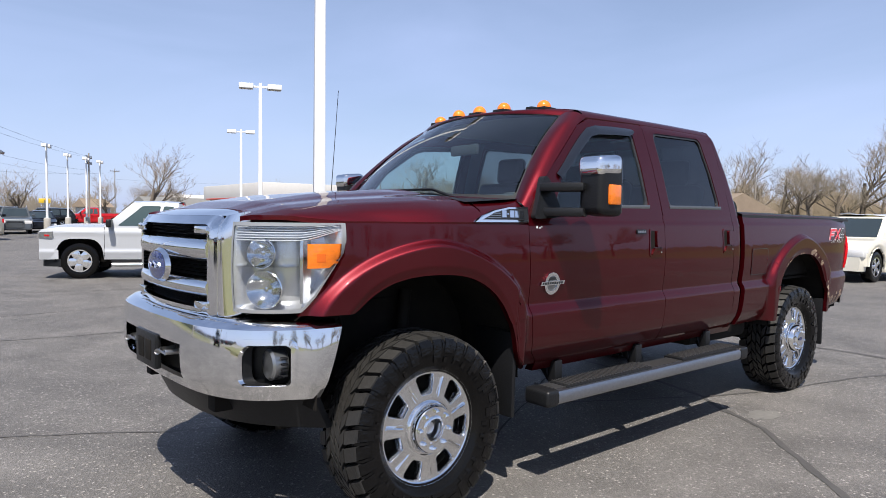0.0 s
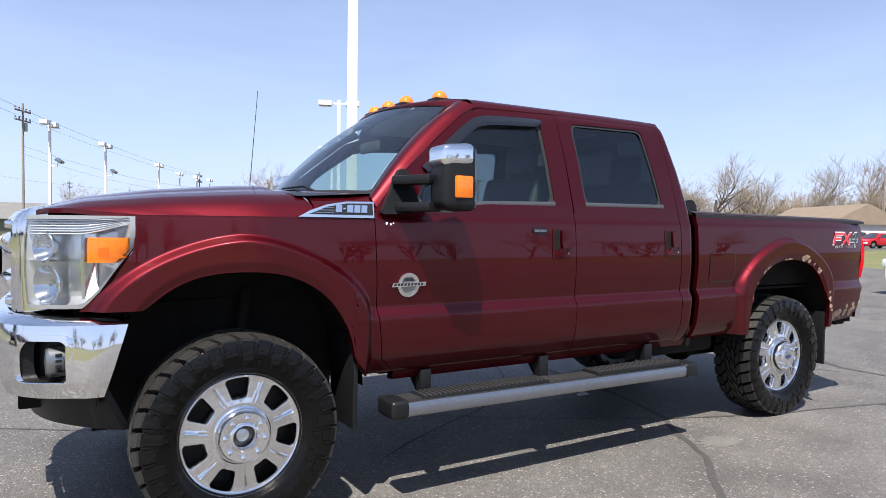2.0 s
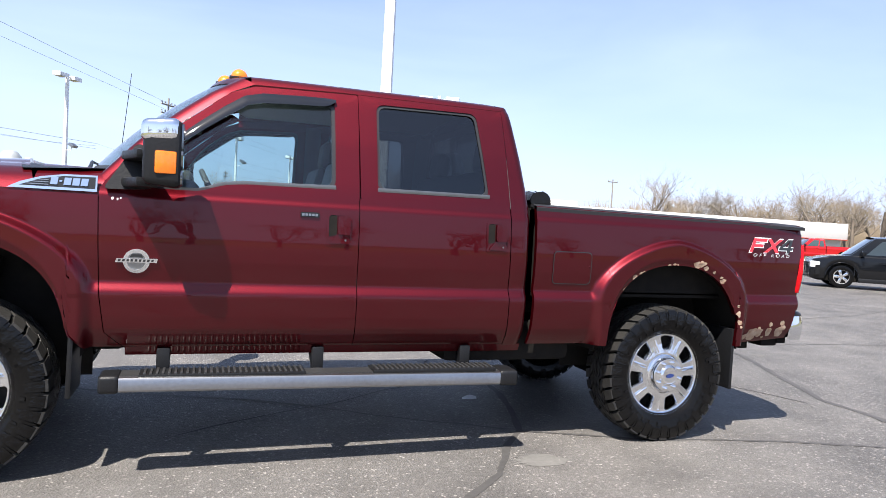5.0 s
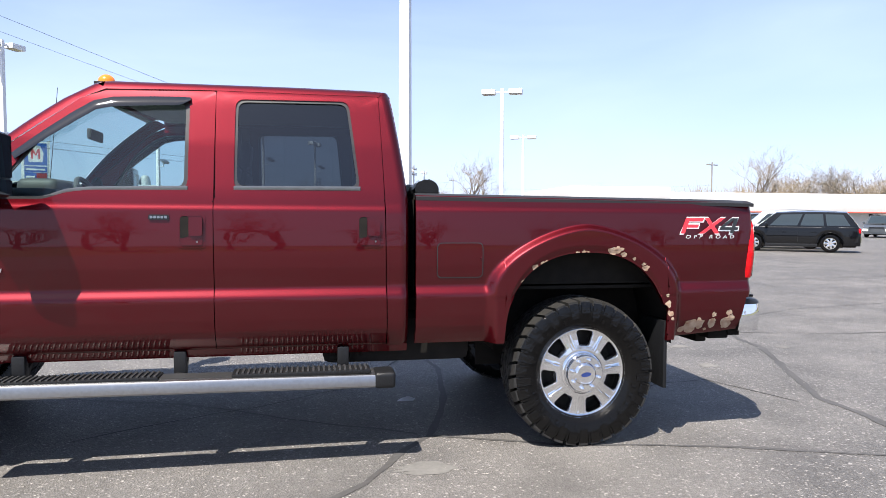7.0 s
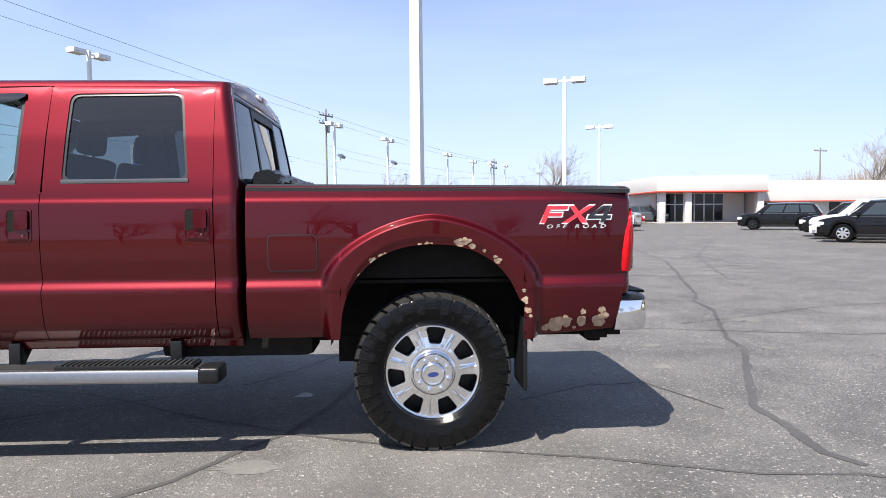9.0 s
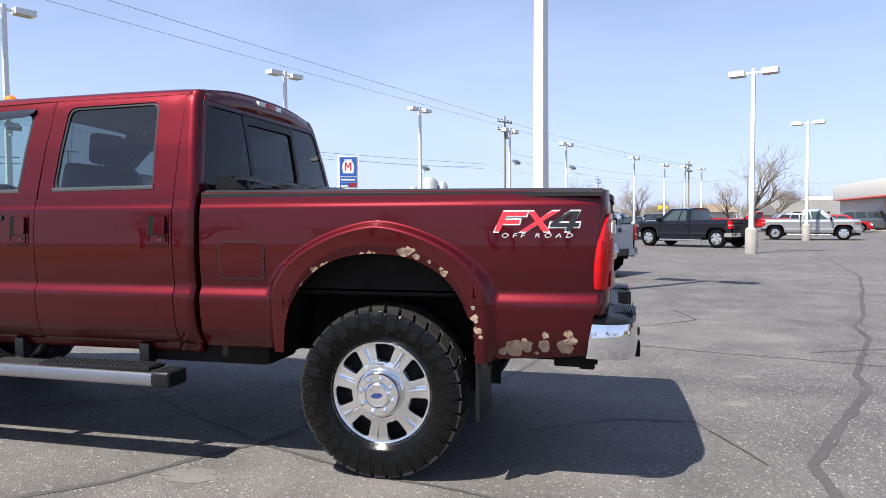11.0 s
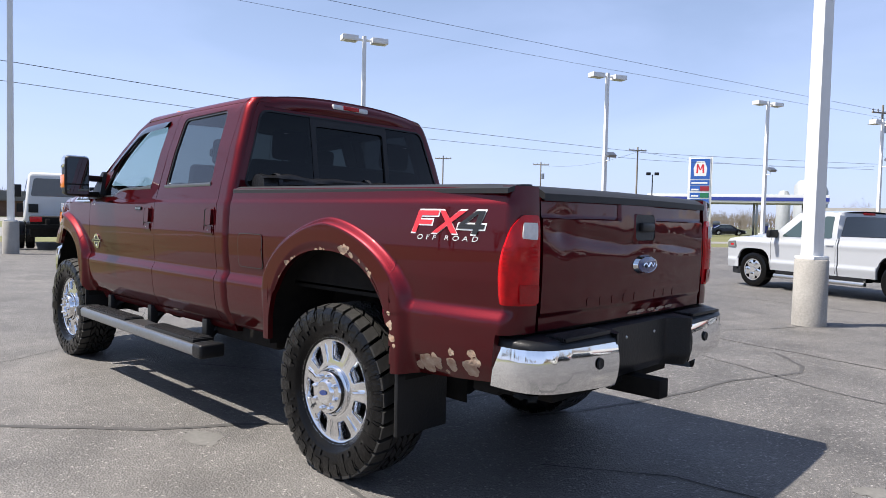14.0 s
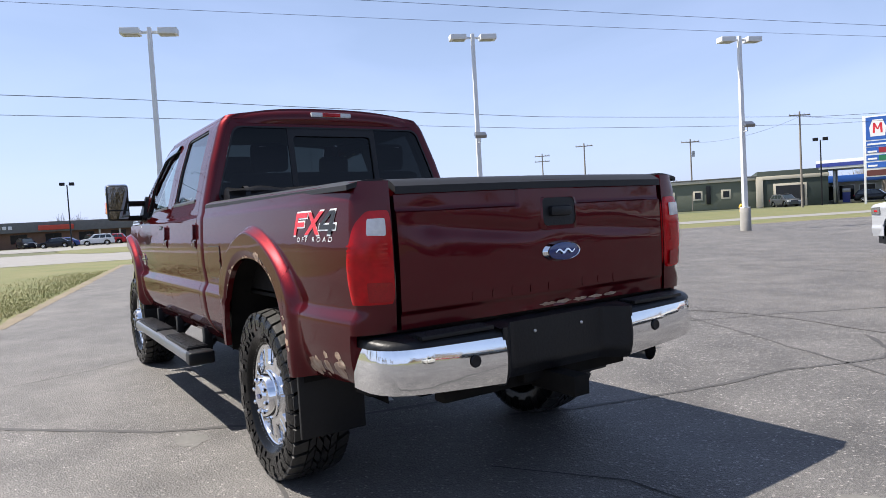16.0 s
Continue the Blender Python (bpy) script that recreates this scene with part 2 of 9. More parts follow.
def fan(bm, loop, fn, rings=4, fold=None):
    """A filled patch inside a loop, laid on fn(a, b)."""
    n = len(loop)
    c = (sum(p[0] for p in loop) / n, sum(p[1] for p in loop) / n)
    prev = [bm.verts.new(fn(*p)) for p in loop]
    if fold is not None:
        rim(bm, prev, fold)
    for k in range(1, rings):
        t = k / rings
        cur = [bm.verts.new(fn(p[0] + (c[0] - p[0]) * t, p[1] + (c[1] - p[1]) * t)) for p in loop]
        for i in range(n):
            bm.faces.new((prev[i], prev[(i + 1) % n], cur[(i + 1) % n], cur[i]))
        prev = cur
    mid = bm.verts.new(fn(*c))
    for i in range(n):
        bm.faces.new((prev[i], prev[(i + 1) % n], mid))


def box(bm, lo, hi, bevel=0.0, m=None, taper=0.0, seg=2):
    """A bevelled box between two corners."""
    r = bmesh.ops.create_cube(bm, size=1)
    vs = r["verts"]
    c, s = (Vector(lo) + Vector(hi)) / 2, Vector(hi) - Vector(lo)
    for v in vs:
        k = 1 - taper * (v.co.z + 0.5)
        v.co = Vector((v.co.x * s.x * k, v.co.y * s.y * k, v.co.z * s.z)) + c
    if bevel:
        es = list({e for v in vs for e in v.link_edges})
        g = bmesh.ops.bevel(bm, geom=es, offset=bevel, segments=seg, affect="EDGES", profile=0.6)
        vs = list({v for f in g["faces"] for v in f.verts} | {v for v in vs if v.is_valid})
    if m is not None:
        bmesh.ops.transform(bm, matrix=m, verts=vs)
    return vs


def tube(bm, pts, radii, n=8, caps=True):
    """A round bar along a line of points."""
    pts = [Vector(p) for p in pts]
    if not hasattr(radii, "__len__"):
        radii = [radii] * len(pts)
    rows = []
    for i, p in enumerate(pts):
        d = (pts[min(i + 1, len(pts) - 1)] - pts[max(i - 1, 0)]).normalized()
        a = d.orthogonal().normalized() if abs(d.z) < 0.95 else Vector((1, 0, 0))
        a = (a - d * a.dot(d)).normalized()
        b = d.cross(a)
        rows.append([bm.verts.new(p + (a * math.cos(t) + b * math.sin(t)) * radii[i]) for t in [2 * math.pi * k / n for k in range(n)]])
    for i in range(len(rows) - 1):
        for k in range(n):
            bm.faces.new((rows[i][k], rows[i][(k + 1) % n], rows[i + 1][(k + 1) % n], rows[i + 1][k]))
    if caps:
        bm.faces.new(rows[0])
        bm.faces.new(rows[-1])


def lathe(bm, prof, n=48, axis="y", at=(0, 0, 0), closed=False):
    """A profile of (radius, along) turned round an axis."""
    at = Vector(at)
    rows = []
    for r, h in prof:
        row = []
        for k in range(n):
            a = 2 * math.pi * k / n
            p = (r * math.cos(a), h, r * math.sin(a)) if axis == "y" else (r * math.cos(a), r * math.sin(a), h) if axis == "z" else (h, r * math.cos(a), r * math.sin(a))
            row.append(bm.verts.new(at + Vector(p)))
        rows.append(row)
    for i in range(len(rows) - 1):
        for k in range(n):
            bm.faces.new((rows[i][k], rows[i][(k + 1) % n], rows[i + 1][(k + 1) % n], rows[i + 1][k]))
    if closed:
        bm.faces.new(rows[0])
        bm.faces.new(rows[-1])


def prism(bm, loop, fn, depth):
    """A flat plate with an outline on fn(a, b), and a thickness along the vector depth."""
    top = [bm.verts.new(fn(*p)) for p in loop]
    low = [bm.verts.new(v.co + Vector(depth)) for v in top]
    n = len(loop)
    bm.faces.new(top)
    bm.faces.new(low[::-1])
    for i in range(n):
        bm.faces.new((top[i], top[(i + 1) % n], low[(i + 1) % n], low[i]))


def BM():
    return bmesh.new()


def text_mesh(name, words, size, material, parent, m, depth=0.004, shear=0.0, label="", spacing=1.0):
    """Built-in font lettering turned into a mesh, placed by the matrix m."""
    cu = bpy.data.curves.new(name, "FONT")
    cu.body, cu.size, cu.extrude, cu.align_x, cu.align_y, cu.shear = words, size, depth, "CENTER", "CENTER", shear
    cu.space_character = spacing
    tmp = bpy.data.objects.new(name, cu)
    scene.collection.objects.link(tmp)
    me = bpy.data.meshes.new_from_object(tmp.evaluated_get(bpy.context.evaluated_depsgraph_get()))
    bpy.data.objects.remove(tmp)
    me.transform(m)
    me.materials.clear()
    me.materials.append(material)
    ob = new(name, me)
    ob.parent = parent
    return tagged(ob, label)


# ---- the red pickup ----
truck = thing("pickup_truck", "lifted dark red crew-cab pickup with rusty rear arches on asphalt", "pickup truck")
KZ = np.linspace(0.50, 2.12, 325)
KW = np.interp(KZ, [0.50, 0.58, 0.62, 0.66, 0.70, 0.74, 0.80, 0.90, 0.925, 0.97, 1.0, 1.08, 1.15, 1.20, 1.28, 1.34, 1.394, 1.408, 1.45, 1.50, 1.75, 1.98, 2.03, 2.06, 2.12],
               [0.79, 0.865, 0.903, 0.937, 0.960, 0.977, 0.988, 0.997, 0.995, 0.970, 0.974, 0.984, 0.9865, 0.986, 0.983, 0.979, 0.975, 0.966, 0.958, 0.947, 0.880, 0.803, 0.782, 0.752, 0.69])
KW = np.convolve(np.pad(KW, 2, "edge"), np.array([1, 3, 4, 3, 1]) / 12, "valid")


def gate_x(y, z):
    """The tailgate's face."""
    return 5.103 + 0.014 * (1 - (y / 0.8) ** 2) + 0.010 * math.sin(math.pi * (z - 0.87) / 0.59)


def smooth01(t):
    t = min(max(t, 0.0), 1.0)
    return t * t * (3 - 2 * t)


def arch_z(x, cx):
    """The wheel opening's edge."""
    d = abs(x - cx) / 0.5
    return 0.65 + 0.505 * (1 - d ** 2.3) ** (1 / 2.3) if d < 1 else 0.0


def half(x, z):
    """Half the body's width at a place on its side."""
    w = float(np.interp(z, KZ, KW))
    if z < 1.6:
        for cx in (-0.01, 3.968):
            d = abs(x - cx) / 0.61
            if d < 1.05:
                val = d ** 1.6 + (max(z - 0.965, 0) / 0.357) ** 1.6
                s = smooth01((1 - val) / 0.16)
                lip = smooth01((z - arch_z(x, cx)) / 0.05) if z > 0.7 else 1
                w = max(w, w + (1.028 - w) * s - 0.012 * (1 - lip) * s) if z > 0.9 else w + (1.028 - w) * s * 0.9
    if x < -0.25:
        w -= 0.035 * min((-0.25 - x) / 0.35, 1.6) ** 2
    if x > 4.6:
        w -= 0.03 * ((x - 4.6) / 0.45) ** 2
    return w


def side_panel(bm, s, xl, xr, zb, zt, nu, nv, gap=0.0022, fold=0.03):
    """A side panel between two front and rear lines and two lower and upper lines."""
    def at(u, v):
        x = xl(1.0) + (xr(1.0) - xl(1.0)) * u
        z = 1.0
        for _ in range(4):
            b, t = zb(x) + gap, zt(x) - gap
            z = b + (t - b) * v
            l, r = xl(z) + gap, xr(z) - gap
            x = l + (r - l) * u
        return Vector((x, s * half(x, z), z))
    return sheet(bm, at, nu, nv, fold=(0, -s * fold, 0))


def columns(x0, x1, n, cx):
    """Evenly spaced columns with finer ones at the ends of a wheel opening."""
    us = set(np.linspace(0, 1, n + 1))
    for side_ in (-1, 1):
        for d in (-0.001, 0.0005, 0.002, 0.004, 0.007, 0.011, 0.016, 0.022, 0.03):
            u = (cx + side_ * (0.5 - d) - x0) / (x1 - x0)
            if 0 < u < 1:
                us.add(u)
    return sorted(us)


def line(zs, xs):
    return lambda z: float(np.interp(z, zs, xs))


X_FRONTSEAM = line([0.64, 0.72, 0.95, 1.40, 1.48], [0.735, 0.65, 0.62, 0.605, 0.605])
X_MID = line([0.64, 2.05], [1.888, 1.878])
X_REAR = line([0.62, 0.75, 1.0, 1.40, 2.06], [2.80, 2.80, 2.795, 2.79, 2.765])
X_CAB = line([0.62, 1.45, 1.56, 1.75, 1.95, 2.05], [2.925, 2.925, 2.912, 2.885, 2.853, 2.835])


def side_z(s):
    return lambda a, b: Vector((a, s * half(a, b), b))


CORNER_TOP = {}
for s in (-1, 1):
    # fender
    bm = BM()
    side_panel(bm, s, line([0.98, 1.01, 1.12, 1.25, 1.38], [-0.66, -0.63, -0.52, -0.44, -0.43]), X_FRONTSEAM,
               lambda x: max(arch_z(x, -0.01), (1.0 if x < -0.2 else 0.64)), lambda x: 1.392, columns(-0.55, 0.63, 110, -0.01), 70)
    part("front_fender", bm, RED, truck)
    # upper fender piece behind the bonnet
    # doors
    z_belt = 1.45
    for name, xl, xr, win, top in (
            ("front_door", X_FRONTSEAM, X_MID,
             [(0.80, 1.44), (0.95, 1.425), (1.06, 1.435), (1.17, 1.475), (1.28, 1.487), (1.752, 1.497), (1.748, 1.985), (1.30, 1.965), (1.20, 1.92), (1.05, 1.80)],
             [(0.62, 1.45), (1.885, 1.45), (1.88, 2.04), (1.32, 2.022), (1.20, 1.975), (0.80, 1.645), (0.66, 1.50)]),
            ("rear_door", X_MID, X_REAR,
             [(1.985, 1.50), (2.655, 1.505), (2.598, 2.008), (1.985, 1.998)],
             [(1.891, 1.45), (2.787, 1.45), (2.767, 2.045), (1.882, 2.045)])):
        bm = BM()
        if name == "front_door":
            side_panel(bm, s, xl, xr, lambda x: 0.64, lambda x: 1.43 + 0.003, 60, 90)
            low = [(0.608, 1.43), (1.882, 1.43)]
        else:
            side_panel(bm, s, xl, xr, lambda x: 0.64, lambda x: z_belt + 0.003, 44, 92)
        outer = densify(rounded(top, 0.012), 0.04)
        inner = densify(rounded(win, 0.05), 0.04)
        if name == "front_door":
            outer = densify(rounded([(0.612, 1.43)] + [(1.882, 1.43)] + top[2:], 0.015), 0.04)
            inner = [(x, max(z, 1.436)) for x, z in inner]
        ring(bm, outer, inner, side_z(s), 3, fold=(0, -s * 0.03, 0))
        soften(bm, 0.0035)
        door = part(name, bm, RED, truck)
        # window seal, pane
        bm = BM()
        ctr = (sum(p[0] for p in inner) / len(inner), sum(p[1] for p in inner) / len(inner))
        slim = [(ctr[0] + (p[0] - ctr[0]) * 0.955, ctr[1] + (p[1] - ctr[1]) * 0.94) for p in inner]
        ring(bm, inner, slim, lambda a, b: Vector((a, s * (half(a, b) - 0.006), b)), 2, fold=(0, -s * 0.012, 0))
        part("window_seal", bm, SEAL_GREY, door, "dull window seal")
        bm = BM()
        fan(bm, [(ctr[0] + (p[0] - ctr[0]) * 0.97, ctr[1] + (p[1] - ctr[1]) * 0.96) for p in inner], lambda a, b: Vector((a, s * (half(a, b) - 0.014), b)), 4)
        part("window_pane", bm, GLASS_FRONT if name == "front_door" else GLASS_DARK, door, "tinted glass")
        # sill strip
        bm = BM()
        wx = [(1.02, 1.44), (1.06, 1.442), (1.17, 1.482), (1.28, 1.494), (1.752, 1.504)] if name == "front_door" else [(1.985, 1.507), (2.655, 1.512)]
        wx = [(float(x), float(np.interp(x, [p[0] for p in wx], [p[1] for p in wx]))) for x in np.linspace(wx[0][0], wx[-1][0], 24)]
        sheet(bm, lambda u, v: Vector((wx[int(round(u * 23))][0], s * (half(wx[int(round(u * 23))][0], 1.5) + 0.004 - 0.004 * abs(v - 0.5)), wx[int(round(u * 23))][1] - 0.012 + 0.022 * v)), 23, 3, fold=(0, -s * 0.012, 0))
        part("sill_strip", bm, SEAL_STRIP, door, "dull grey window strip")
        # handle: a flat black patch for the sunk cup's shade, and a grip
        hx, hz = (1.706, 1.188) if name == "front_door" else (2.634, 1.188)
        bm = BM()
        o = rounded([(hx, hz), (hx + 0.14, hz), (hx + 0.14, hz + 0.178), (hx, hz + 0.178)], 0.02)
        i2 = rounded([(hx + 0.012, hz + 0.012), (hx + 0.128, hz + 0.012), (hx + 0.128, hz + 0.166), (hx + 0.012, hz + 0.166)], 0.018)
        ring(bm, o, i2, lambda a, b: Vector((a, s * (half(a, b) + 0.004), b)), 2, fold=(0, -s * 0.01, 0))
        handle = part("door_handle", bm, RED, truck, "body-coloured recessed pull handle")
        bm = BM()
        cup = [(hx + 0.012, hz + 0.05), (hx + 0.055, hz + 0.06), (hx + 0.055, hz + 0.166), (hx + 0.012, hz + 0.166)]
        fan(bm, rounded(cup, 0.012), lambda a, b: Vector((a, s * (half(a, b) + 0.0025), b)), 2)
        part("handle_cup", bm, DARK, handle, "flat black patch for the cup's shade")
        bm = BM()
        prism(bm, rounded([(hx + 0.058, hz + 0.064), (hx + 0.126, hz + 0.064), (hx + 0.126, hz + 0.164), (hx + 0.058, hz + 0.164)], 0.014),
              lambda a, b: Vector((a, s * (half(a, b) + 0.020), b)), (0, -s * 0.020, 0))
        prism(bm, rounded([(hx + 0.014, hz + 0.014), (hx + 0.126, hz + 0.014), (hx + 0.126, hz + 0.054), (hx + 0.05, hz + 0.058)], 0.012),
              lambda a, b: Vector((a, s * (half(a, b) + 0.009), b)), (0, -s * 0.01, 0))
        part("handle_grip", bm, RED, handle)
        bm = BM()
        lathe(bm, [(0.0005, 0.0), (0.0045, 0.001), (0.006, 0.004)], 14, "y", (hx + 0.10, s * (half(hx, hz + 0.03) + 0.018), hz + 0.034))
        if s < 0:
            for v in bm.verts:
                v.co.y = 2 * s * (half(hx, hz + 0.03) + 0.018) - v.co.y
        part("lock", bm, GREYTRIM, handle, "small metal key lock")
        if name == "front_door":
            bm = BM()
            prism(bm, rounded([(1.565, 1.335), (1.665, 1.335), (1.665, 1.362), (1.565, 1.362)], 0.008), lambda a, b: Vector((a, s * (half(a, b) + 0.008), b)), (0, -s * 0.01, 0))
            pad = part("keypad", bm, PLASTIC, truck, "small black keypad")
            for k in range(5):
                bm = BM()
                prism(bm, rounded([(1.573 + k * 0.0175, 1.342), (1.586 + k * 0.0175, 1.342), (1.586 + k * 0.0175, 1.355), (1.573 + k * 0.0175, 1.355)], 0.003),
                      lambda a, b: Vector((a, s * (half(a, b) + 0.010), b)), (0, -s * 0.002, 0))
                part("key", bm, GREYTRIM, pad)
            # smoked rain visor along the window's top
            bm = BM()
            vz = [(0.905, 1.665), (1.05, 1.79), (1.17, 1.885), (1.27, 1.955), (1.36, 1.978), (1.55, 1.988), (1.752, 1.994)]
            wid = [0.045, 0.055, 0.062, 0.068, 0.066, 0.062, 0.058]

            def visor(u, v):
                k = u * 6
                i = min(int(k), 5)
                t = k - i
                x = vz[i][0] + (vz[i + 1][0] - vz[i][0]) * t
                z = vz[i][1] + (vz[i + 1][1] - vz[i][1]) * t
                w = (wid[i] + (wid[i + 1] - wid[i]) * t) * (0.85 - 0.55 * smooth01((u - 0.955) / 0.045))
                slope = smooth01((1.36 - x) / 0.2)
                nx, nz = 0.65 * slope, -1 + 0.25 * slope
                px, pz = x + nx * w * (v - 0.15), z + nz * w * (v - 0.15)
                return Vector((px, s * (half(px, pz) + 0.006 + 0.012 * math.sin(math.pi * 0.6 * v)), pz))
            sheet(bm, visor, 36, 5, fold=(0, -s * 0.004, 0))
            part("rain_visor", bm, mat("smoked_acrylic", (0.006, 0.006, 0.007), 0.05, coat=1.0, spec=0.4), door, "glossy smoked rain visor")
    # cab corner
    bm = BM()

    def corner(u, v):
        z = 0.63 + (2.055 - 0.63) * v
        xa, xb = X_REAR(z) + 0.003, X_CAB(z)
        if u < 0.5:
            x = xa + (xb - 0.05 - xa) * u * 2
            return Vector((x, s * half(x, z), z))
        a = (u - 0.5) * math.pi
        r = 0.05
        return Vector((xb - r + r * math.sin(a), s * (half(xb, z) - r + r * math.cos(a)), z))
    sheet(bm, corner, 14, 60)
    CORNER_TOP[s] = [corner(u, 1.0) for u in np.linspace(0, 1, 15)]
    part("cab_corner", bm, RED, truck)
    # rocker under the doors
    bm = BM()
    sheet(bm, lambda u, v: Vector((0.74 + 2.18 * u, s * (0.915 - 0.02 * v), 0.64 - 0.045 * v)), 30, 3, fold=(0, -s * 0.05, 0))
    part("rocker", bm, RED, truck)
    # bed side
    bm = BM()
    side_panel(bm, s, line([0.6, 1.5], [2.962, 2.962]), line([0.62, 0.75, 0.88, 1.0, 1.47], [4.985, 5.01, 5.035, 5.05, 5.05]),
               lambda x: max(arch_z(x, 3.968), 0.64 if x < 3.7 else 0.625 + 0.04 * (x - 4.45) / 0.5),
               lambda x: 1.478 - 0.010 * (x - 2.96), columns(2.962, 5.05, 170, 3.968), 100, 0.0)
    bed = part("bed_side", bm, RED, truck)
    # rounded bed corner that carries the taillight
    def corner(w, z, off=0.0):
        """w below 0 lies on the side, 1 is at the tailgate."""
        x0 = float(np.interp(z, [0.62, 0.75, 0.88, 1.0, 1.47], [4.985, 5.01, 5.035, 5.05, 5.05]))
        y0 = half(x0, z)
        if w < 0:
            return Vector((x0 + w * 0.1, s * (half(x0 + w * 0.1, z) + off), z))
        a = w * math.pi / 2
        deep = gate_x(0.79, z) - 0.002 - x0
        p = Vector((x0 + deep * math.sin(a), y0 - (y0 - 0.795) * (1 - math.cos(a)), z))
        n = Vector((math.sin(a), math.cos(a), 0))
        p += n * off
        return Vector((p.x, s * p.y, p.z))
    bm = BM()
    sheet(bm, lambda u, v: corner(u, 0.872 + (1.462 - 0.872) * v), 14, 36, fold=(-0.03, 0, 0))
    part("bed_corner", bm, RED, truck)
    outline = densify(rounded([(-0.05, 0.992), (0.97, 0.985), (0.97, 1.348), (0.56, 1.348), (0.30, 1.295), (0.06, 1.16)], 0.075, 7), 0.05)
    bm = BM()
    fan(bm, outline, lambda a, b: corner(a, b, 0.010 + 0.010 * math.sin(math.pi * min(max((b - 0.985) / 0.36, 0), 1)) * math.sin(math.pi * min(max((a + 0.13) / 1.08, 0), 1)) ** 0.5), 8, fold=(-0.02, -s * 0.012, 0))
    lamp = part("taillight", bm, REDLENS, truck, "red taillight lens")
    bm = BM()
    fan(bm, densify(rounded([(0.56, 1.255), (0.86, 1.25), (0.86, 1.318), (0.58, 1.318)], 0.02), 0.04), lambda a, b: corner(a, b, 0.024), 4, fold=(-0.008, -s * 0.004, 0))
    part("reversing_lens", bm, CLEARLENS, lamp, "white reversing lens")
    for k in range(6):
        bm = BM()
        sheet(bm, lambda u, v: corner(0.12 + 0.76 * u, 1.125 + 0.018 * k + 0.007 * v, 0.0206), 10, 1, fold=(-0.004, -s * 0.003, 0))
        part("lens_rib", bm, REDLENS, lamp)
    bm = BM()
    fan(bm, rounded([(0.52, 0.998), (0.93, 0.995), (0.93, 1.07), (0.52, 1.075)], 0.02), lambda a, b: corner(a, b, 0.0215), 3)
    part("reflex_panel", bm, mat("dark_red_reflector", (0.36, 0.002, 0.006), 0.2, coat=0.6, grain=0.5, scale=120, spec=0.2), lamp, "darker reflex panel")
    # rail cap
    bm = BM()
    sheet(bm, lambda u, v: Vector((2.962 + 2.11 * u, s * (half(3.2, 1.478) + 0.007 - 0.012 * v * v - (0.075 + 0.07 * smooth01((u - 0.94) / 0.03)) * v), 1.470 - 0.020 * u + 0.022 * math.sin(math.pi * min(v * 1.2, 1) * 0.5))), 30, 6, fold=(0, 0, -0.02))
    part("rail_cap", bm, TRIM, bed, "black plastic rail cap")
    bm = BM()
    box(bm, (2.965, min(s * 0.82, s * 0.86), 0.95), (5.03, max(s * 0.82, s * 0.86), 1.468))
    part("bed_inner_wall", bm, DARK, truck)
    if s < 0:
        bm = BM()
        fd = densify(rounded([(3.078, 1.014), (3.345, 1.014), (3.345, 1.214), (3.078, 1.214)], 0.03), 0.02)
        fd2 = densify(rounded([(3.083, 1.019), (3.340, 1.019), (3.340, 1.209), (3.083, 1.209)], 0.028), 0.02)
        ring(bm, fd, fd2, lambda a, b: Vector((a, s * (half(a, b) + 0.0042), b)), 1)
        part("fuel_door_gap", bm, BLACK_DECAL, bed, "dark gap round the fuel door")
        bm = BM()
        fan(bm, fd2, lambda a, b: Vector((a, s * (half(a, b) + 0.0046), b)), 3, fold=(0, -s * 0.004, 0))
        fuel = part("fuel_door", bm, RED, truck)
        bm = BM()
        lathe(bm, [(0.0005, -0.003), (0.006, -0.002), (0.008, 0.004)], 14, "y", (3.332, s * (half(3.326, 1.12) + 0.006), 1.125))
        part("latch", bm, RED, fuel)

# wheel wells
for cx in (-0.01, 3.968):
    for s in (-1, 1):
        bm = BM()
        sheet(bm, lambda u, v: Vector((cx + 0.56 * math.cos(math.pi * u), s * (0.97 - 0.42 * v), 0.60 + 0.58 * math.sin(math.pi * u) ** 0.75)), 28, 3)
        sheet(bm, lambda u, v: Vector((cx + 0.56 * math.cos(math.pi * u), s * 0.55, 0.42 + (0.18 + 0.58 * math.sin(math.pi * u) ** 0.75) * v)), 28, 2)
        part("wheel_liner", bm, DARK, truck, "black wheel-arch liner")

# bonnet
def hood_half(x):
    return float(np.interp(x, [-0.81, -0.735, -0.62, -0.50, -0.40, -0.2, 0.6], [0.75, 0.855, 0.912, 0.938, 0.948, 0.958, 0.962]))


def hood_z(x, y):
    zc = float(np.interp(x, [-0.85, -0.74, -0.60, -0.3, 0.05, 0.35], [1.385, 1.44, 1.485, 1.53, 1.562, 1.578]))
    f = min(abs(y) / hood_half(x), 1.0)
    pr = float(np.interp(f, [0, 0.40, 0.52, 0.60, 0.74, 0.86, 0.94, 0.985, 1.0], [1, 0.985, 0.90, 0.80, 0.74, 0.60, 0.36, 0.10, 0.0]))
    return 1.393 + (zc - 1.393) * pr


def hood_front(y):
    y = abs(y)
    if y < 0.60:
        return -0.72
    return float(np.interp(y, [0.60, 0.64, 0.75, 0.86, 0.92, 0.948], [-0.72, -0.80, -0.80, -0.725, -0.61, -0.42]))


bm = BM()


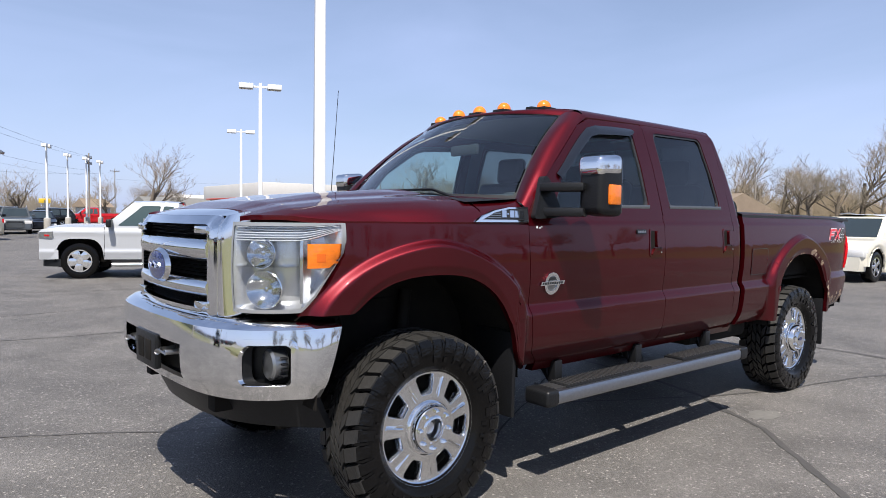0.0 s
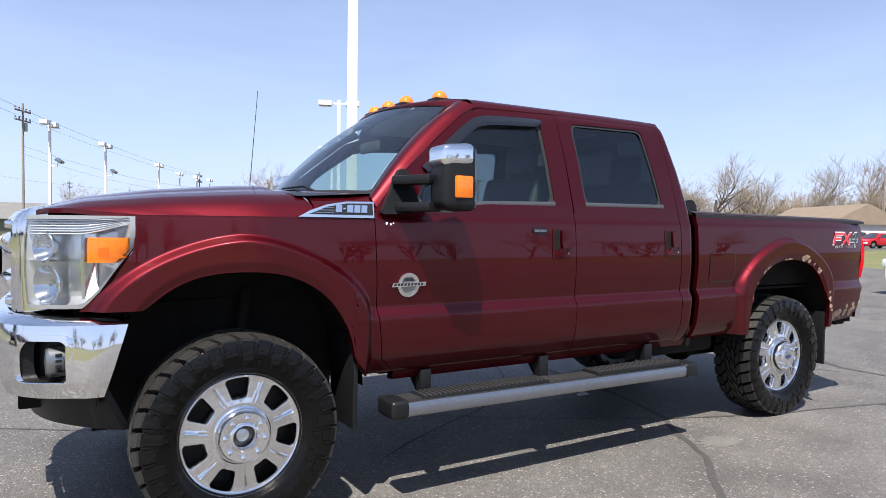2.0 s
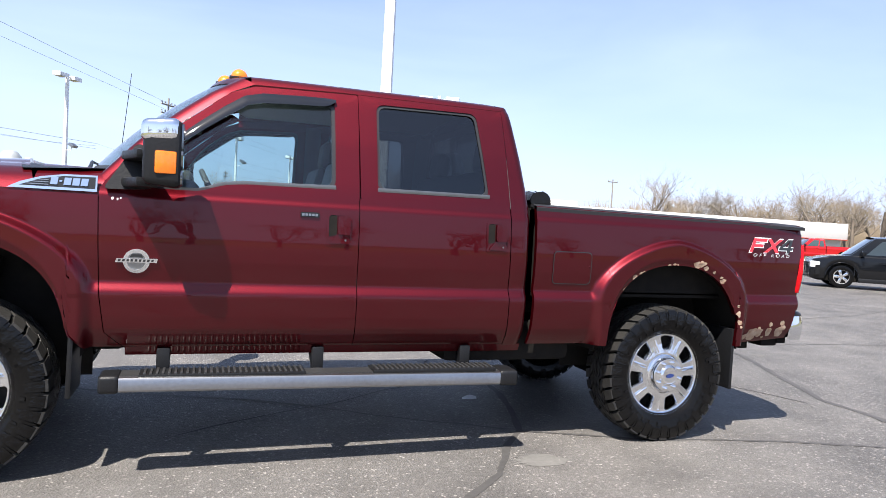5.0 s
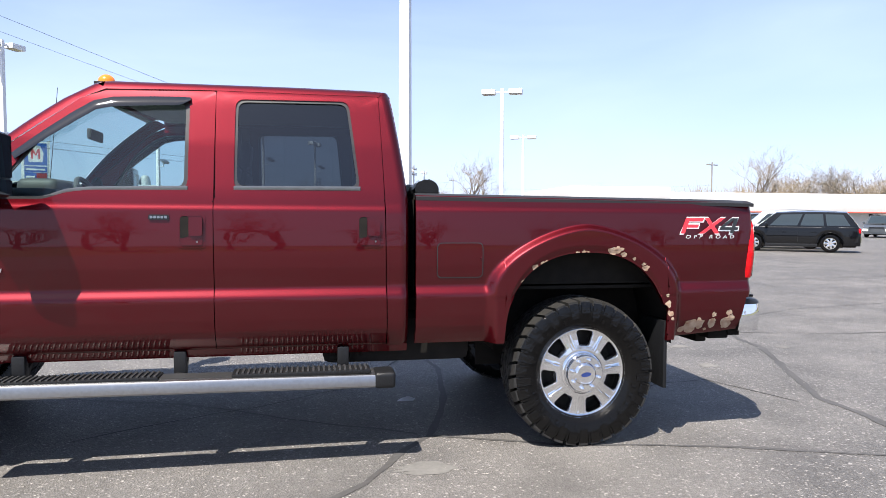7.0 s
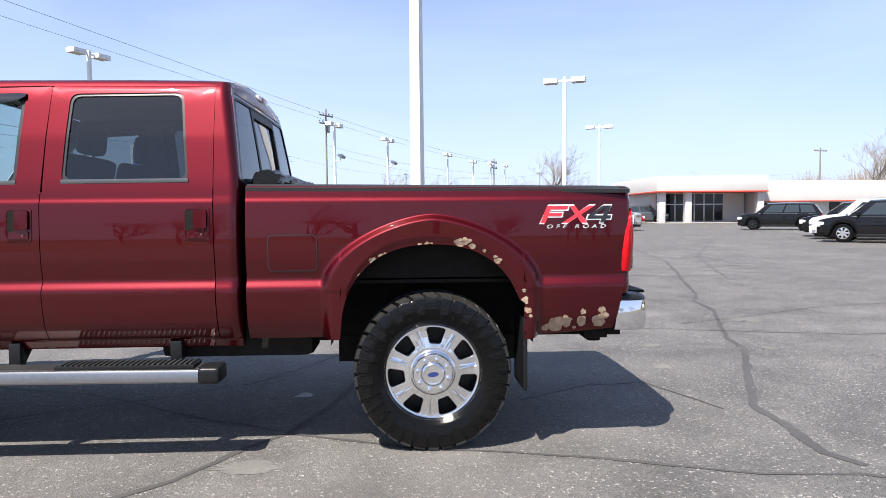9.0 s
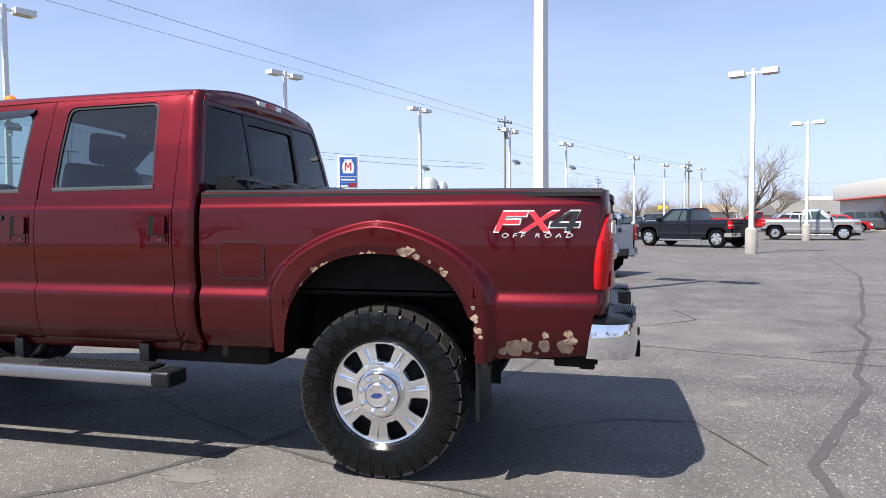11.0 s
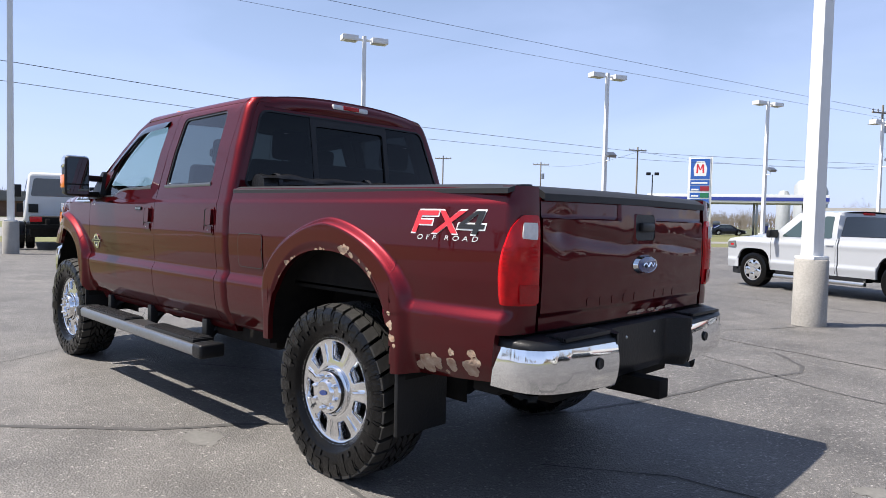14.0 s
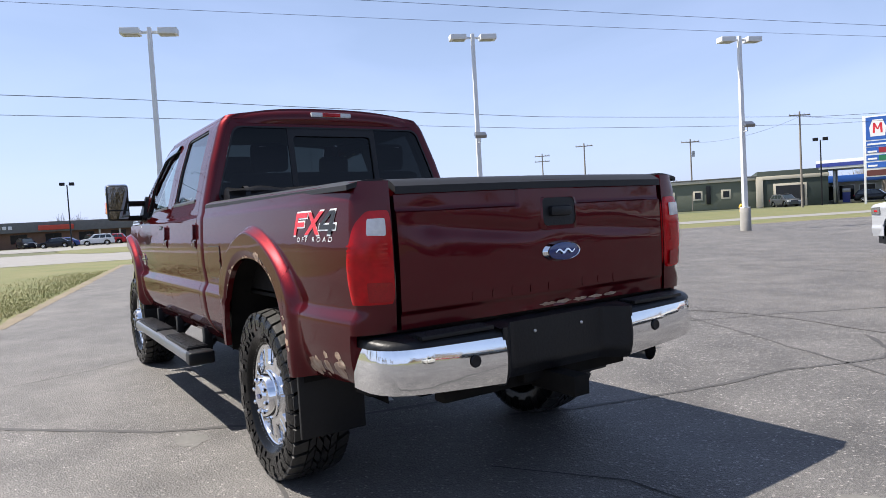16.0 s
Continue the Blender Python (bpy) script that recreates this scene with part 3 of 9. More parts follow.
def bonnet(u, v):
    a = 2 * u - 1
    a = math.copysign(abs(a) ** 0.85, a)
    y0 = a * 0.948
    xf, xr = hood_front(y0), 0.33 - 0.16 * (1 - abs(a) ** 2)
    x = xf + (xr - xf) * v
    y = a * hood_half(x) * 0.997
    return Vector((x, y, hood_z(x, y) + 0.002))


sheet(bm, bonnet, 72, 40, fold=(0, 0, -0.02))
part("bonnet", bm, RED, truck)
bm = BM()
sheet(bm, lambda u, v: Vector((0.14 + 0.12 * abs(2 * u - 1) ** 2 + 0.36 * v + 0.10 * v * abs(2 * u - 1) ** 2, (2 * u - 1) * 0.86, 1.548 - 0.02 * v - 0.05 * (2 * u - 1) ** 4 * (1 - v))), 24, 6)
part("cowl_panel", bm, PLASTIC, truck, "black cowl below the windscreen")


# windscreen
def shield_pt(u, v, off=0.0):
    a = 2 * u - 1
    bot = Vector((0.44 + 0.20 * a * a, a * 0.86, 1.525 - 0.02 * a * a))
    top = Vector((1.105 + 0.13 * a * a, a * 0.675, 2.105 - 0.05 * a * a))
    p = bot.lerp(top, v)
    return p + Vector((-0.025, 0, 0.03)) * math.sin(math.pi * v) + Vector((-0.6, 0, 0.8)) * off


bm = BM()
sheet(bm, lambda u, v: shield_pt(0.02 + 0.96 * u, v), 30, 16)
part("windscreen", bm, GLASS_SHIELD, truck, "windscreen glass")
FRAME_LINE = [(0.625, 0.950, 1.455), (0.80, 0.915, 1.648), (0.99, 0.862, 1.808), (1.20, 0.80, 1.977), (1.32, 0.772, 2.036)]
for s in (-1, 1):
    def pillar(u, v):
        k = u * 4
        i = min(int(k), 3)
        a = shield_pt(0.5 + s * 0.492, u, 0.006)
        b = Vector(FRAME_LINE[i]).lerp(Vector(FRAME_LINE[i + 1]), k - i)
        b.y *= s
        return a.lerp(b, v) + Vector((-0.016, s * 0.016, 0.016)) * math.sin(math.pi * v)
    bm = BM()
    sheet(bm, pillar, 28, 8)
    part("windscreen_pillar", bm, RED, truck)
    bm = BM()

    def cowl(u, v):
        f = 1 - 0.30 * v
        a = Vector((0.322, f * hood_half(0.33) * 0.997, hood_z(0.33, f * hood_half(0.33)) + 0.002))
        b = Vector((0.622, 0.963, 1.400)).lerp(Vector((0.635, 0.845, 1.520)), v) + Vector((0, 0.012, 0.012)) * math.sin(math.pi * v)
        p = a.lerp(b, u)
        return Vector((p.x, s * p.y, p.z))
    sheet(bm, cowl, 14, 10, fold=(0, 0, -0.02))
    part("cowl_side", bm, RED, truck)
bm = BM()
ring(bm, densify([(0, 0), (1, 0), (1, 1), (0, 1)], 0.05), densify(rounded([(0.014, 0.05), (0.986, 0.05), (0.986, 0.96), (0.014, 0.96)], 0.02), 0.05), lambda a, b: shield_pt(a, b, 0.002), 1)
part("windscreen_seal", bm, TRIM, truck, "black windscreen border")
for y0 in (-0.55, 0.12):
    bm = BM()
    pts = [shield_pt((y0 / 0.86 + 1) / 2, -0.02, 0.02), shield_pt((y0 / 0.86 + 1) / 2 + 0.12, 0.05, 0.03), shield_pt((y0 / 0.86 + 1) / 2 + 0.33, 0.07, 0.012)]
    tube(bm, pts, [0.012, 0.009, 0.005], 6)
    part("wiper", bm, PLASTIC, truck, "black wiper")

# roof
bm = BM()


def roof(u, v):
    a = 2 * v - 1
    w = 0.712
    x0, x1 = 1.105 + 0.135 * a * a + 0.06 * abs(a) ** 6, 2.822 - 0.01 * a * a
    x = x0 + (x1 - x0) * u
    crown = 0.060 * (1 - abs(a) ** 2.4)
    rise = float(np.interp(x, [1.1, 1.2, 1.35, 1.7, 2.3, 2.7, 2.85], [-0.045, -0.022, -0.006, 0.0, 0.006, 0.0, -0.02]))
    return Vector((x, a * w, 2.087 + crown + rise * (0.4 + 0.6 * (1 - abs(a) ** 4))))


sheet(bm, roof, 40, 30)
part("roof", bm, RED, truck)
for s in (-1, 1):
    bm = BM()
    sheet(bm, lambda u, v: roof(u, 0.5 + s * 0.5).lerp(Vector((1.30 + 1.475 * u, s * half(1.5, 2.043), 2.034 + 0.012 * min(u * 3, 1))), v) + Vector((0, s * 0.005, 0.006)) * math.sin(math.pi * v), 30, 5)
    sheet(bm, lambda u, v: Vector((1.30 + 1.475 * u, s * (half(1.5, 2.043) - 0.012 * v), 2.034 + 0.012 * min(u * 3, 1) - 0.05 * v)), 30, 1)
    sheet(bm, lambda u, v: CORNER_TOP[s][int(round(u * 14))].lerp(roof(0.955 + 0.045 * min(2 * u, 1), 0.5 + s * (0.5 - 0.05 * max(2 * u - 1, 0))), v) + Vector((0.006 * u, s * 0.006, 0.006)) * math.sin(math.pi * v), 14, 5)
    part("roof_rail", bm, RED, truck)

# painted header over the windscreen
bm = BM()
sheet(bm, lambda u, v: shield_pt(u, 0.965, 0.004).lerp(roof(0.0, u) + Vector((0.012, 0, 0.002)), v) + Vector((-0.008, 0, 0.006)) * math.sin(math.pi * v), 40, 5)
part("windscreen_header", bm, RED, truck)


# cab's rear wall with its sliding window
def rear_x(y, z):
    return X_CAB(z) + 0.012 * (1 - (y / 0.9) ** 2)


# the roof rolls down into the rear wall
def rear_roll(u, v):
    p = roof(1.0, u) + Vector((-0.004, 0, 0.001))
    q = Vector((rear_x(p.y, 2.02) + 0.004, p.y * 0.985, 2.02))
    return p.lerp(q, v) + Vector((0.022, 0, 0.012)) * math.sin(math.pi * v) * (1 - abs(2 * u - 1) ** 4)


bm = BM()
sheet(bm, lambda u, v: rear_roll(0.015 + 0.97 * u, v), 40, 8)
part("rear_header", bm, RED, truck)


bm = BM()
zs = np.linspace(0.66, 2.05, 30)
outer = [(-(half(2.9, z) - 0.05), z) for z in zs] + [((half(2.9, z) - 0.05), z) for z in zs[::-1]]
win = rounded([(-0.868, 1.49), (0.868, 1.49), (0.712, 2.0), (-0.712, 2.0)], 0.06)
ring(bm, densify(outer, 0.06), densify(win, 0.06), lambda a, b: Vector((rear_x(a, b), a, b)), 4, fold=(-0.02, 0, 0))
sheet(bm, lambda u, v: Vector((2.843 - 0.02 * v + 0.0, (2 * u - 1) * 0.71, 2.05 + 0.088 * v * (1 - 0.75 * abs(2 * u - 1) ** 2.6))), 20, 3)
part("cab_rear_wall", bm, RED, truck)
for y0, y1, nm, mm in ((-0.865, -0.335, "rear_pane", GLASS_BACK), (-0.33, 0.33, "sliding_pane", GLASS_BACK), (0.335, 0.865, "rear_pane", GLASS_BACK)):
    bm = BM()

    def pane(u, v):
        z = 1.494 + 0.502 * v
        wz = 0.863 - 0.152 * v
        y = max(-wz, min(wz, y0 + (y1 - y0) * u))
        return Vector((rear_x(y, z) - (0.006 if nm == "rear_pane" else 0.016), y, z))
    sheet(bm, pane, 8, 8)
    part(nm, bm, mm, truck, "dark privacy glass")
bm = BM()
ring(bm, densify([(-0.34, 1.50), (0.34, 1.50), (0.34, 1.99), (-0.34, 1.99)], 0.1), densify(rounded([(-0.30, 1.555), (0.30, 1.555), (0.30, 1.935), (-0.30, 1.935)], 0.03), 0.1), lambda a, b: Vector((rear_x(a, b) - 0.002, a, b)), 1, fold=(-0.015, 0, 0))
part("slider_frame", bm, TRIM, truck, "black frame of the sliding window")
bm = BM()
ring(bm, densify(win, 0.06), densify([(x * 0.985, 1.745 + (z - 1.745) * 0.955) for x, z in win], 0.06), lambda a, b: Vector((rear_x(a, b) + 0.002, a, b)), 1)
part("rear_window_seal", bm, TRIM, truck, "black rubber seal")
bm = BM()
box(bm, (2.835, -0.155, 2.070), (2.872, 0.155, 2.106), 0.01)
stop = part("high_brake_light", bm, CLEARLENS, truck, "high brake light with clear ends")
bm = BM()
box(bm, (2.872, -0.07, 2.074), (2.876, 0.07, 2.102), 0.002)
part("stop_lens", bm, REDLENS, stop, "red centre lens")

# roof marker lamps
for y, x in ((-0.50, 1.245), (-0.22, 1.175), (0.0, 1.165), (0.22, 1.175), (0.50, 1.245)):
    a_ = y / 0.712
    edge_x = 1.105 + 0.135 * a_ * a_ + 0.06 * abs(a_) ** 6
    z0 = roof((x - edge_x) / (2.82 - edge_x), 0.5 + a_ / 2).z
    bm = BM()
    box(bm, (x - 0.055, y - 0.050, z0 - 0.02), (x + 0.055, y + 0.050, z0 + 0.006), 0.004)
    base = part("marker_lamp", bm, PLASTIC, truck, "cab roof marker lamp")
    bm = BM()
    sheet(bm, lambda u, v: Vector((x + 0.048 * math.cos(2 * math.pi * u) * math.cos(v * 1.45), y + 0.045 * math.sin(2 * math.pi * u) * math.cos(v * 1.45), z0 + 0.004 + 0.050 * math.sin(v * 1.45))), 18, 6)
    part("amber_dome", bm, AMBER, base, "amber lens dome")
bm = BM()
box(bm, (1.25, -0.395, 2.105), (1.31, -0.335, 2.138), 0.012)
part("roof_pod", bm, PLASTIC, truck, "small black roof pod")
bm = BM()
tube(bm, [(0.48, 0.78, 1.50), (0.485, 0.785, 1.55)], [0.016, 0.009], 8)
tube(bm, [(0.485, 0.785, 1.55), (0.55, 0.80, 2.30)], [0.003, 0.002], 5)
part("aerial", bm, PLASTIC, truck, "thin whip aerial")

# mirrors
for s in (-1, 1):
    bm = BM()
    prism(bm, rounded([(0.625, 1.418), (0.80, 1.425), (0.86, 1.44), (0.80, 1.645), (0.76, 1.65)], 0.03), lambda a, b: Vector((a, s * (half(a, b) + 0.03), b)), (0, -s * 0.04, 0))
    mirror = part("wing_mirror", bm, PLASTIC, truck, "towing mirror on two arms")
    for z0 in (1.585, 1.455):
        bm = BM()
        box(bm, (-0.055, min(0, s * 0.24), -0.022), (0.055, max(0, s * 0.24), 0.024), 0.016, m=Matrix.Translation((0.745, s * 0.94, z0)) @ pose(0, 0, 0, 0, 0, -s * 22))
        part("mirror_arm", bm, PLASTIC, mirror)
    bm = BM()
    vs = box(bm, (0.815, min(s * 1.105, s * 1.285), 1.435), (0.985, max(s * 1.105, s * 1.285), 1.745), 0.035, seg=3)
    for v in bm.verts:
        k = (0.985 - v.co.x) / 0.17
        v.co.y = s * 1.195 + (v.co.y - s * 1.195) * (1 - 0.25 * k * k)
        v.co.z = 1.59 + (v.co.z - 1.59) * (1 - 0.10 * k * k)
    part("mirror_head", bm, PLASTIC, mirror)
    bm = BM()
    vs = box(bm, (0.805, min(s * 1.10, s * 1.29), 1.645), (0.972, max(s * 1.10, s * 1.29), 1.753), 0.036, seg=4)
    for v in bm.verts:
        k = (0.985 - v.co.x) / 0.17
        v.co.y = s * 1.195 + (v.co.y - s * 1.195) * (1 - 0.24 * k * k)
        v.co.z = 1.59 + (v.co.z - 1.59) * (1 - 0.08 * k * k)
    part("chrome_cap", bm, CHROME, mirror, "chrome mirror cap")
    bm = BM()
    box(bm, (0.868, min(s * 1.25, s * 1.289), 1.495), (0.962, max(s * 1.25, s * 1.292), 1.60), 0.012)
    part("amber_marker", bm, AMBER, mirror, "amber side marker")
    for z0, z1 in ((1.53, 1.73), (1.45, 1.52)):
        bm = BM()
        prism(bm, rounded([(s * 1.118, z0), (s * 1.272, z0), (s * 1.272, z1), (s * 1.118, z1)], 0.015), lambda a, b: Vector((0.988, a, b)), (-0.02, 0, 0))
        part("mirror_glass", bm, mat("mirror_silver", (0.20, 0.21, 0.22), 0.01, 1.0), mirror, "mirror glass")

# grille
bm = BM()


def front_x(y, bulge=0.0):
    return -0.905 + 0.05 * (y / 0.55) ** 2


def roll_back(z):
    return 0.045 * max(0.0, (z - 1.335) / 0.08) ** 2


outer = densify(rounded([(-0.575, 0.95), (0.575, 0.95), (0.575, 1.415), (-0.575, 1.415)], 0.05), 0.05)
inner = densify(rounded([(-0.495, 1.005), (0.495, 1.005), (0.495, 1.375), (-0.495, 1.375)], 0.04), 0.05)
ring(bm, outer, inner, lambda a, b: Vector((front_x(a) + roll_back(b) - 0.014 * (1 - abs((abs(a) - 0.53) / 0.05)) * (abs(a) > 0.48), a, b)), 3, fold=(0.06, 0, 0))
for s in (-1, 1):
    sheet(bm, lambda u, v: Vector((front_x(0.575) + roll_back(0.955 + 0.455 * v) * (1 - u) + 0.115 * (1 - math.cos(u * math.pi / 2)), s * (0.573 + 0.086 * math.sin(u * math.pi / 2)), 0.955 + 0.455 * v + 0.025 * u * v)), 12, 12)
sheet(bm, lambda u, v: Vector((front_x(0.58 * (2 * u - 1)) + 0.043 + 0.147 * v, (2 * u - 1) * (0.575 + 0.045 * v), 1.414 + (hood_z(-0.715, (2 * u - 1) * 0.62) - 1.414) * (1 - (1 - v) ** 1.8))), 40, 10)
grille = part("grille_surround", bm, CHROME, truck, "large chrome grille surround")
for z0, z1 in ((1.215, 1.315), (1.055, 1.135)):
    bm = BM()
    sheet(bm, lambda u, v: Vector((front_x((2 * u - 1) * 0.5) + 0.012 - 0.03 * math.sin(math.pi * v) ** 0.6, (2 * u - 1) * 0.505, z0 + (z1 - z0) * v)), 24, 8, fold=(0.03, 0, 0))
    part("grille_bar", bm, CHROME, grille, "broad chrome bar")
for s in (-1, 1):
    for z0 in (1.335, 1.005):
        bm = BM()
        box(bm, (-0.895, min(s * 0.40, s * 0.50), z0), (-0.85, max(s * 0.40, s * 0.50), z0 + 0.034), 0.008)
        part("grille_nub", bm, CHROME, grille)
for k in range(22):
    bm = BM()
    z0 = 1.008 + k * 0.0168
    sheet(bm, lambda u, v: Vector((front_x((2 * u - 1) * 0.49) + 0.035 + 0.012 * v, (2 * u - 1) * 0.495, z0 + 0.006 * v)), 12, 1, fold=(0.02, 0, 0))
    part("grille_slat", bm, PLASTIC, grille)
bm = BM()
sheet(bm, lambda u, v: Vector((-0.80, (2 * u - 1) * 0.55, 0.96 + 0.44 * v)), 4, 4)
part("radiator_screen", bm, DARK, truck)


def oval(parent, name, x, y, z, rx, rz, outward, rim_mat, face_mat, label):
    """A domed oval badge facing along x."""
    bm = BM()
    for r0, r1, d0, d1 in ((1.0, 0.86, 0.0, 0.018), (0.86, 0.80, 0.018, 0.014)):
        sheet(bm, lambda u, v: Vector((x + outward * (d0 + (d1 - d0) * v), y + rx * (r0 + (r1 - r0) * v) * math.cos(2 * math.pi * u), z + rz * (r0 + (r1 - r0) * v) * math.sin(2 * math.pi * u))), 36, 2)
    badge = part(name, bm, rim_mat, parent, label)
    bm = BM()
    loop = [(y + rx * 0.81 * math.cos(2 * math.pi * k / 36), z + rz * 0.81 * math.sin(2 * math.pi * k / 36)) for k in range(36)]
    fan(bm, loop, lambda a, b: Vector((x + outward * (0.014 + 0.008 * (1 - ((a - y) / rx) ** 2 - ((b - z) / rz) ** 2)), a, b)), 4)
    part("badge_face", bm, face_mat, badge, "blue enamel face")
    bm = BM()
    pts = [Vector((x + outward * 0.0235, y + rx * 0.5 * t, z + rz * 0.16 * math.sin(t * 7))) for t in np.linspace(-1, 1, 25)]
    tube(bm, pts, [0.004 + 0.004 * abs(math.sin(3 * k)) for k in range(25)], 5)
    part("badge_script", bm, rim_mat, badge, "silver flourish")
    return badge


oval(truck, "front_badge", front_x(0) - 0.018, 0, 1.175, 0.165, 0.082, -1, CHROME, BLUE, "blue oval badge in a chrome rim")

# headlights
for s in (-1, 1):
    def lens(u, v, off=0.0):
        x = -0.812 + 0.382 * u ** 1.9
        y = 0.662 + 0.298 * (1 - (1 - u) ** 1.9)
        zb = float(np.interp(u, [0, 0.70, 0.80, 0.97, 1.0], [1.01, 1.015, 1.08, 1.24, 1.27]))
        z = zb + (1.390 - zb) * v
        n = Vector((-(1 - u * 0.9), 0.25 + 0.75 * u, 0)).normalized()
        p = Vector((x, y, z)) + n * (0.012 * math.sin(math.pi * v) - off)
        return Vector((p.x, s * p.y, p.z))
    bm = BM()
    sheet(bm, lens, 28, 16, fold=(0.02, -s * 0.01, 0))
    hl = part("headlight", bm, GLASS_LENS, truck, "large clear headlight")
    refl = mat("headlight_reflector", (0.80, 0.82, 0.84), 0.10, 1.0, grain=0.2, scale=30, big=6)
    bm = BM()
    sheet(bm, lambda u, v: lens(0.01 + 0.98 * u, 0.01 + 0.98 * v, 0.085 * smooth01(min(u, 1 - u, v, 1 - v) / 0.10) + 0.004), 40, 28)
    part("reflector", bm, mat("headlight_housing", (0.80, 0.81, 0.83), 0.22, 0.68, grain=0.22, scale=20, big=9), hl, "bright reflector housing")
    for v0 in (0.50, 0.80):
        bm = BM()
        sheet(bm, lambda u, v: lens(0.03 + (0.66 if v0 < 0.7 else 0.94) * u, v0 + 0.030 * v, 0.016 + 0.05 * abs(v - 0.5)), 24, 4, fold=(0.05, -s * 0.02, 0))
        part("divider", bm, refl, hl, "chrome divider")
    bm = BM()
    sheet(bm, lambda u, v: lens(0.68 + 0.025 * u, 0.10 + 0.70 * v, 0.014), 3, 12, fold=(0.05, -s * 0.03, 0))
    part("divider", bm, refl, hl, "chrome divider")
    for u0, v0, sx in ((0.34, 0.66, 0.78), (0.37, 0.26, 0.98)):
        bm = BM()
        c = lens(u0, v0, 0.020)
        lathe(bm, [(0.082 * sx, 0.0), (0.078 * sx, -0.004), (0.072 * sx, 0.004), (0.060 * sx, 0.026), (0.040 * sx, 0.046), (0.016, 0.055), (0.014, 0.022), (0.010, 0.015), (0.0005, 0.014)], 32, "x", (0, 0, 0))
        for v in bm.verts:
            v.co.y *= 1.15
        bmesh.ops.transform(bm, matrix=Matrix.Translation(c) @ pose(0, 0, 0, 0, 0, -s * 30), verts=bm.verts)
        part("lamp_bowl", bm, refl, hl, "round reflector bowl")
    bm = BM()
    def lens_z(u, z, off):
        zb = float(np.interp(u, [0, 0.70, 0.80, 0.97, 1.0], [1.01, 1.015, 1.08, 1.24, 1.27]))
        return lens(u, (z - zb) / (1.390 - zb), off)
    sheet(bm, lambda u, v: lens_z(0.735 + 0.225 * u, max(1.20, 1.20 + 0.05 * (u - 0.7) / 0.3) + (1.302 - max(1.20, 1.20 + 0.05 * (u - 0.7) / 0.3)) * v, -0.003), 14, 6, fold=(0.02, -s * 0.02, 0))
    signal = part("turn_signal", bm, AMBER, hl, "amber turn signal")
    for k in range(5):
        bm = BM()
        sheet(bm, lambda u, v: lens_z(0.742 + 0.210 * u, 1.218 + 0.018 * k + 0.010 * v, -0.0036), 8, 2, fold=(0.002, -s * 0.002, 0))
        part("signal_rib", bm, AMBER, signal)
    bm = BM()
    sheet(bm, lambda u, v: lens_z(0.80 + 0.06 * u, 1.225 + 0.036 * v, -0.0050), 4, 2, fold=(0.006, -s * 0.006, 0))
    part("signal_bulb", bm, mat("deep_amber", (0.62, 0.11, 0.005), 0.2, coat=0.6), signal, "deeper amber bulb cover")
    bm = BM()
    ring(bm, densify([(0, 0), (1, 0), (1, 1), (0, 1)], 0.06), densify(rounded([(0.03, 0.04), (0.97, 0.05), (0.97, 0.96), (0.03, 0.96)], 0.02), 0.06), lambda a, b: lens(a, b, -0.002), 1)
    part("headlight_bezel", bm, mat("grey_bezel", (0.30, 0.31, 0.32), 0.3, 0.3, grain=0.1), hl, "grey bezel edge")
    for k in range(6):
        bm = BM()
        sheet(bm, lambda u, v: lens(0.04 + 0.92 * u, 0.80 + 0.028 * k + 0.01 * v, 0.01), 16, 1, fold=(0.01, 0, 0))
        part("lens_flute", bm, CLEARLENS, hl)

# front bumper
BY, BX = [0, 0.4, 0.62, 0.80, 0.92, 0.975, 0.985], [-0.965, -0.955, -0.93, -0.857, -0.735, -0.592, -0.47]
cum = [0.0]
for k in range(1, len(BY)):
    cum.append(cum[-1] + math.hypot(BY[k] - BY[k - 1], BX[k] - BX[k - 1]))
BL = cum[-1]
# ease the corners of the plan line
dense = np.linspace(-BL, BL + 0.2, 260)
bend_y = np.sign(dense) * np.interp(abs(dense), cum + [BL + 0.3], BY + [BY[-1]])
bend_x = np.interp(abs(dense), cum + [BL + 0.3], BX + [BX[-1] + 0.3])
soft_line = np.ones(21) / 21
bend_y, bend_x, dense = (np.convolve(a, soft_line, "valid") for a in (bend_y, bend_x, dense))
keep = [k for k in range(len(dense)) if 0 <= dense[k] <= BL]
cum, BY, BX = [0.0] + list(dense[keep]), [0.0] + list(bend_y[keep]), [float(bend_x[keep[0]])] + list(bend_x[keep])


def bumper_pt(d, z, inset=0.0):
    """A place on the bumper's face, d metres round from its middle."""
    a = abs(d)
    y, x = float(np.interp(a, cum, BY)), float(np.interp(a, cum, BX))
    y2, x2 = float(np.interp(min(a + 0.03, BL), cum, BY)), float(np.interp(min(a + 0.03, BL), cum, BX))
    y1, x1 = float(np.interp(max(a - 0.03, 0), cum, BY)), float(np.interp(max(a - 0.03, 0), cum, BX))
    t = Vector((x2 - x1, y2 - y1, 0)).normalized()
    n = Vector((-t.y, t.x, 0))
    if n.x > 0 and a < 0.7:
        n = -n
    prof = 0.022 * math.sin(math.pi * min(max((z - 0.64) / 0.36, 0), 1)) - 0.03 * max(0.72 - z, 0) / 0.08 - 0.05 * max(z - 0.955, 0) / 0.03
    end = smooth01((a - BL + 0.22) / 0.22)
    p = Vector((x, y, z)) + n * (prof - inset) + Vector((-0.10 * end * (0.98 - z) / 0.33, 0, 0))
    return Vector((p.x, math.copysign(p.y, d if d else 1), p.z))


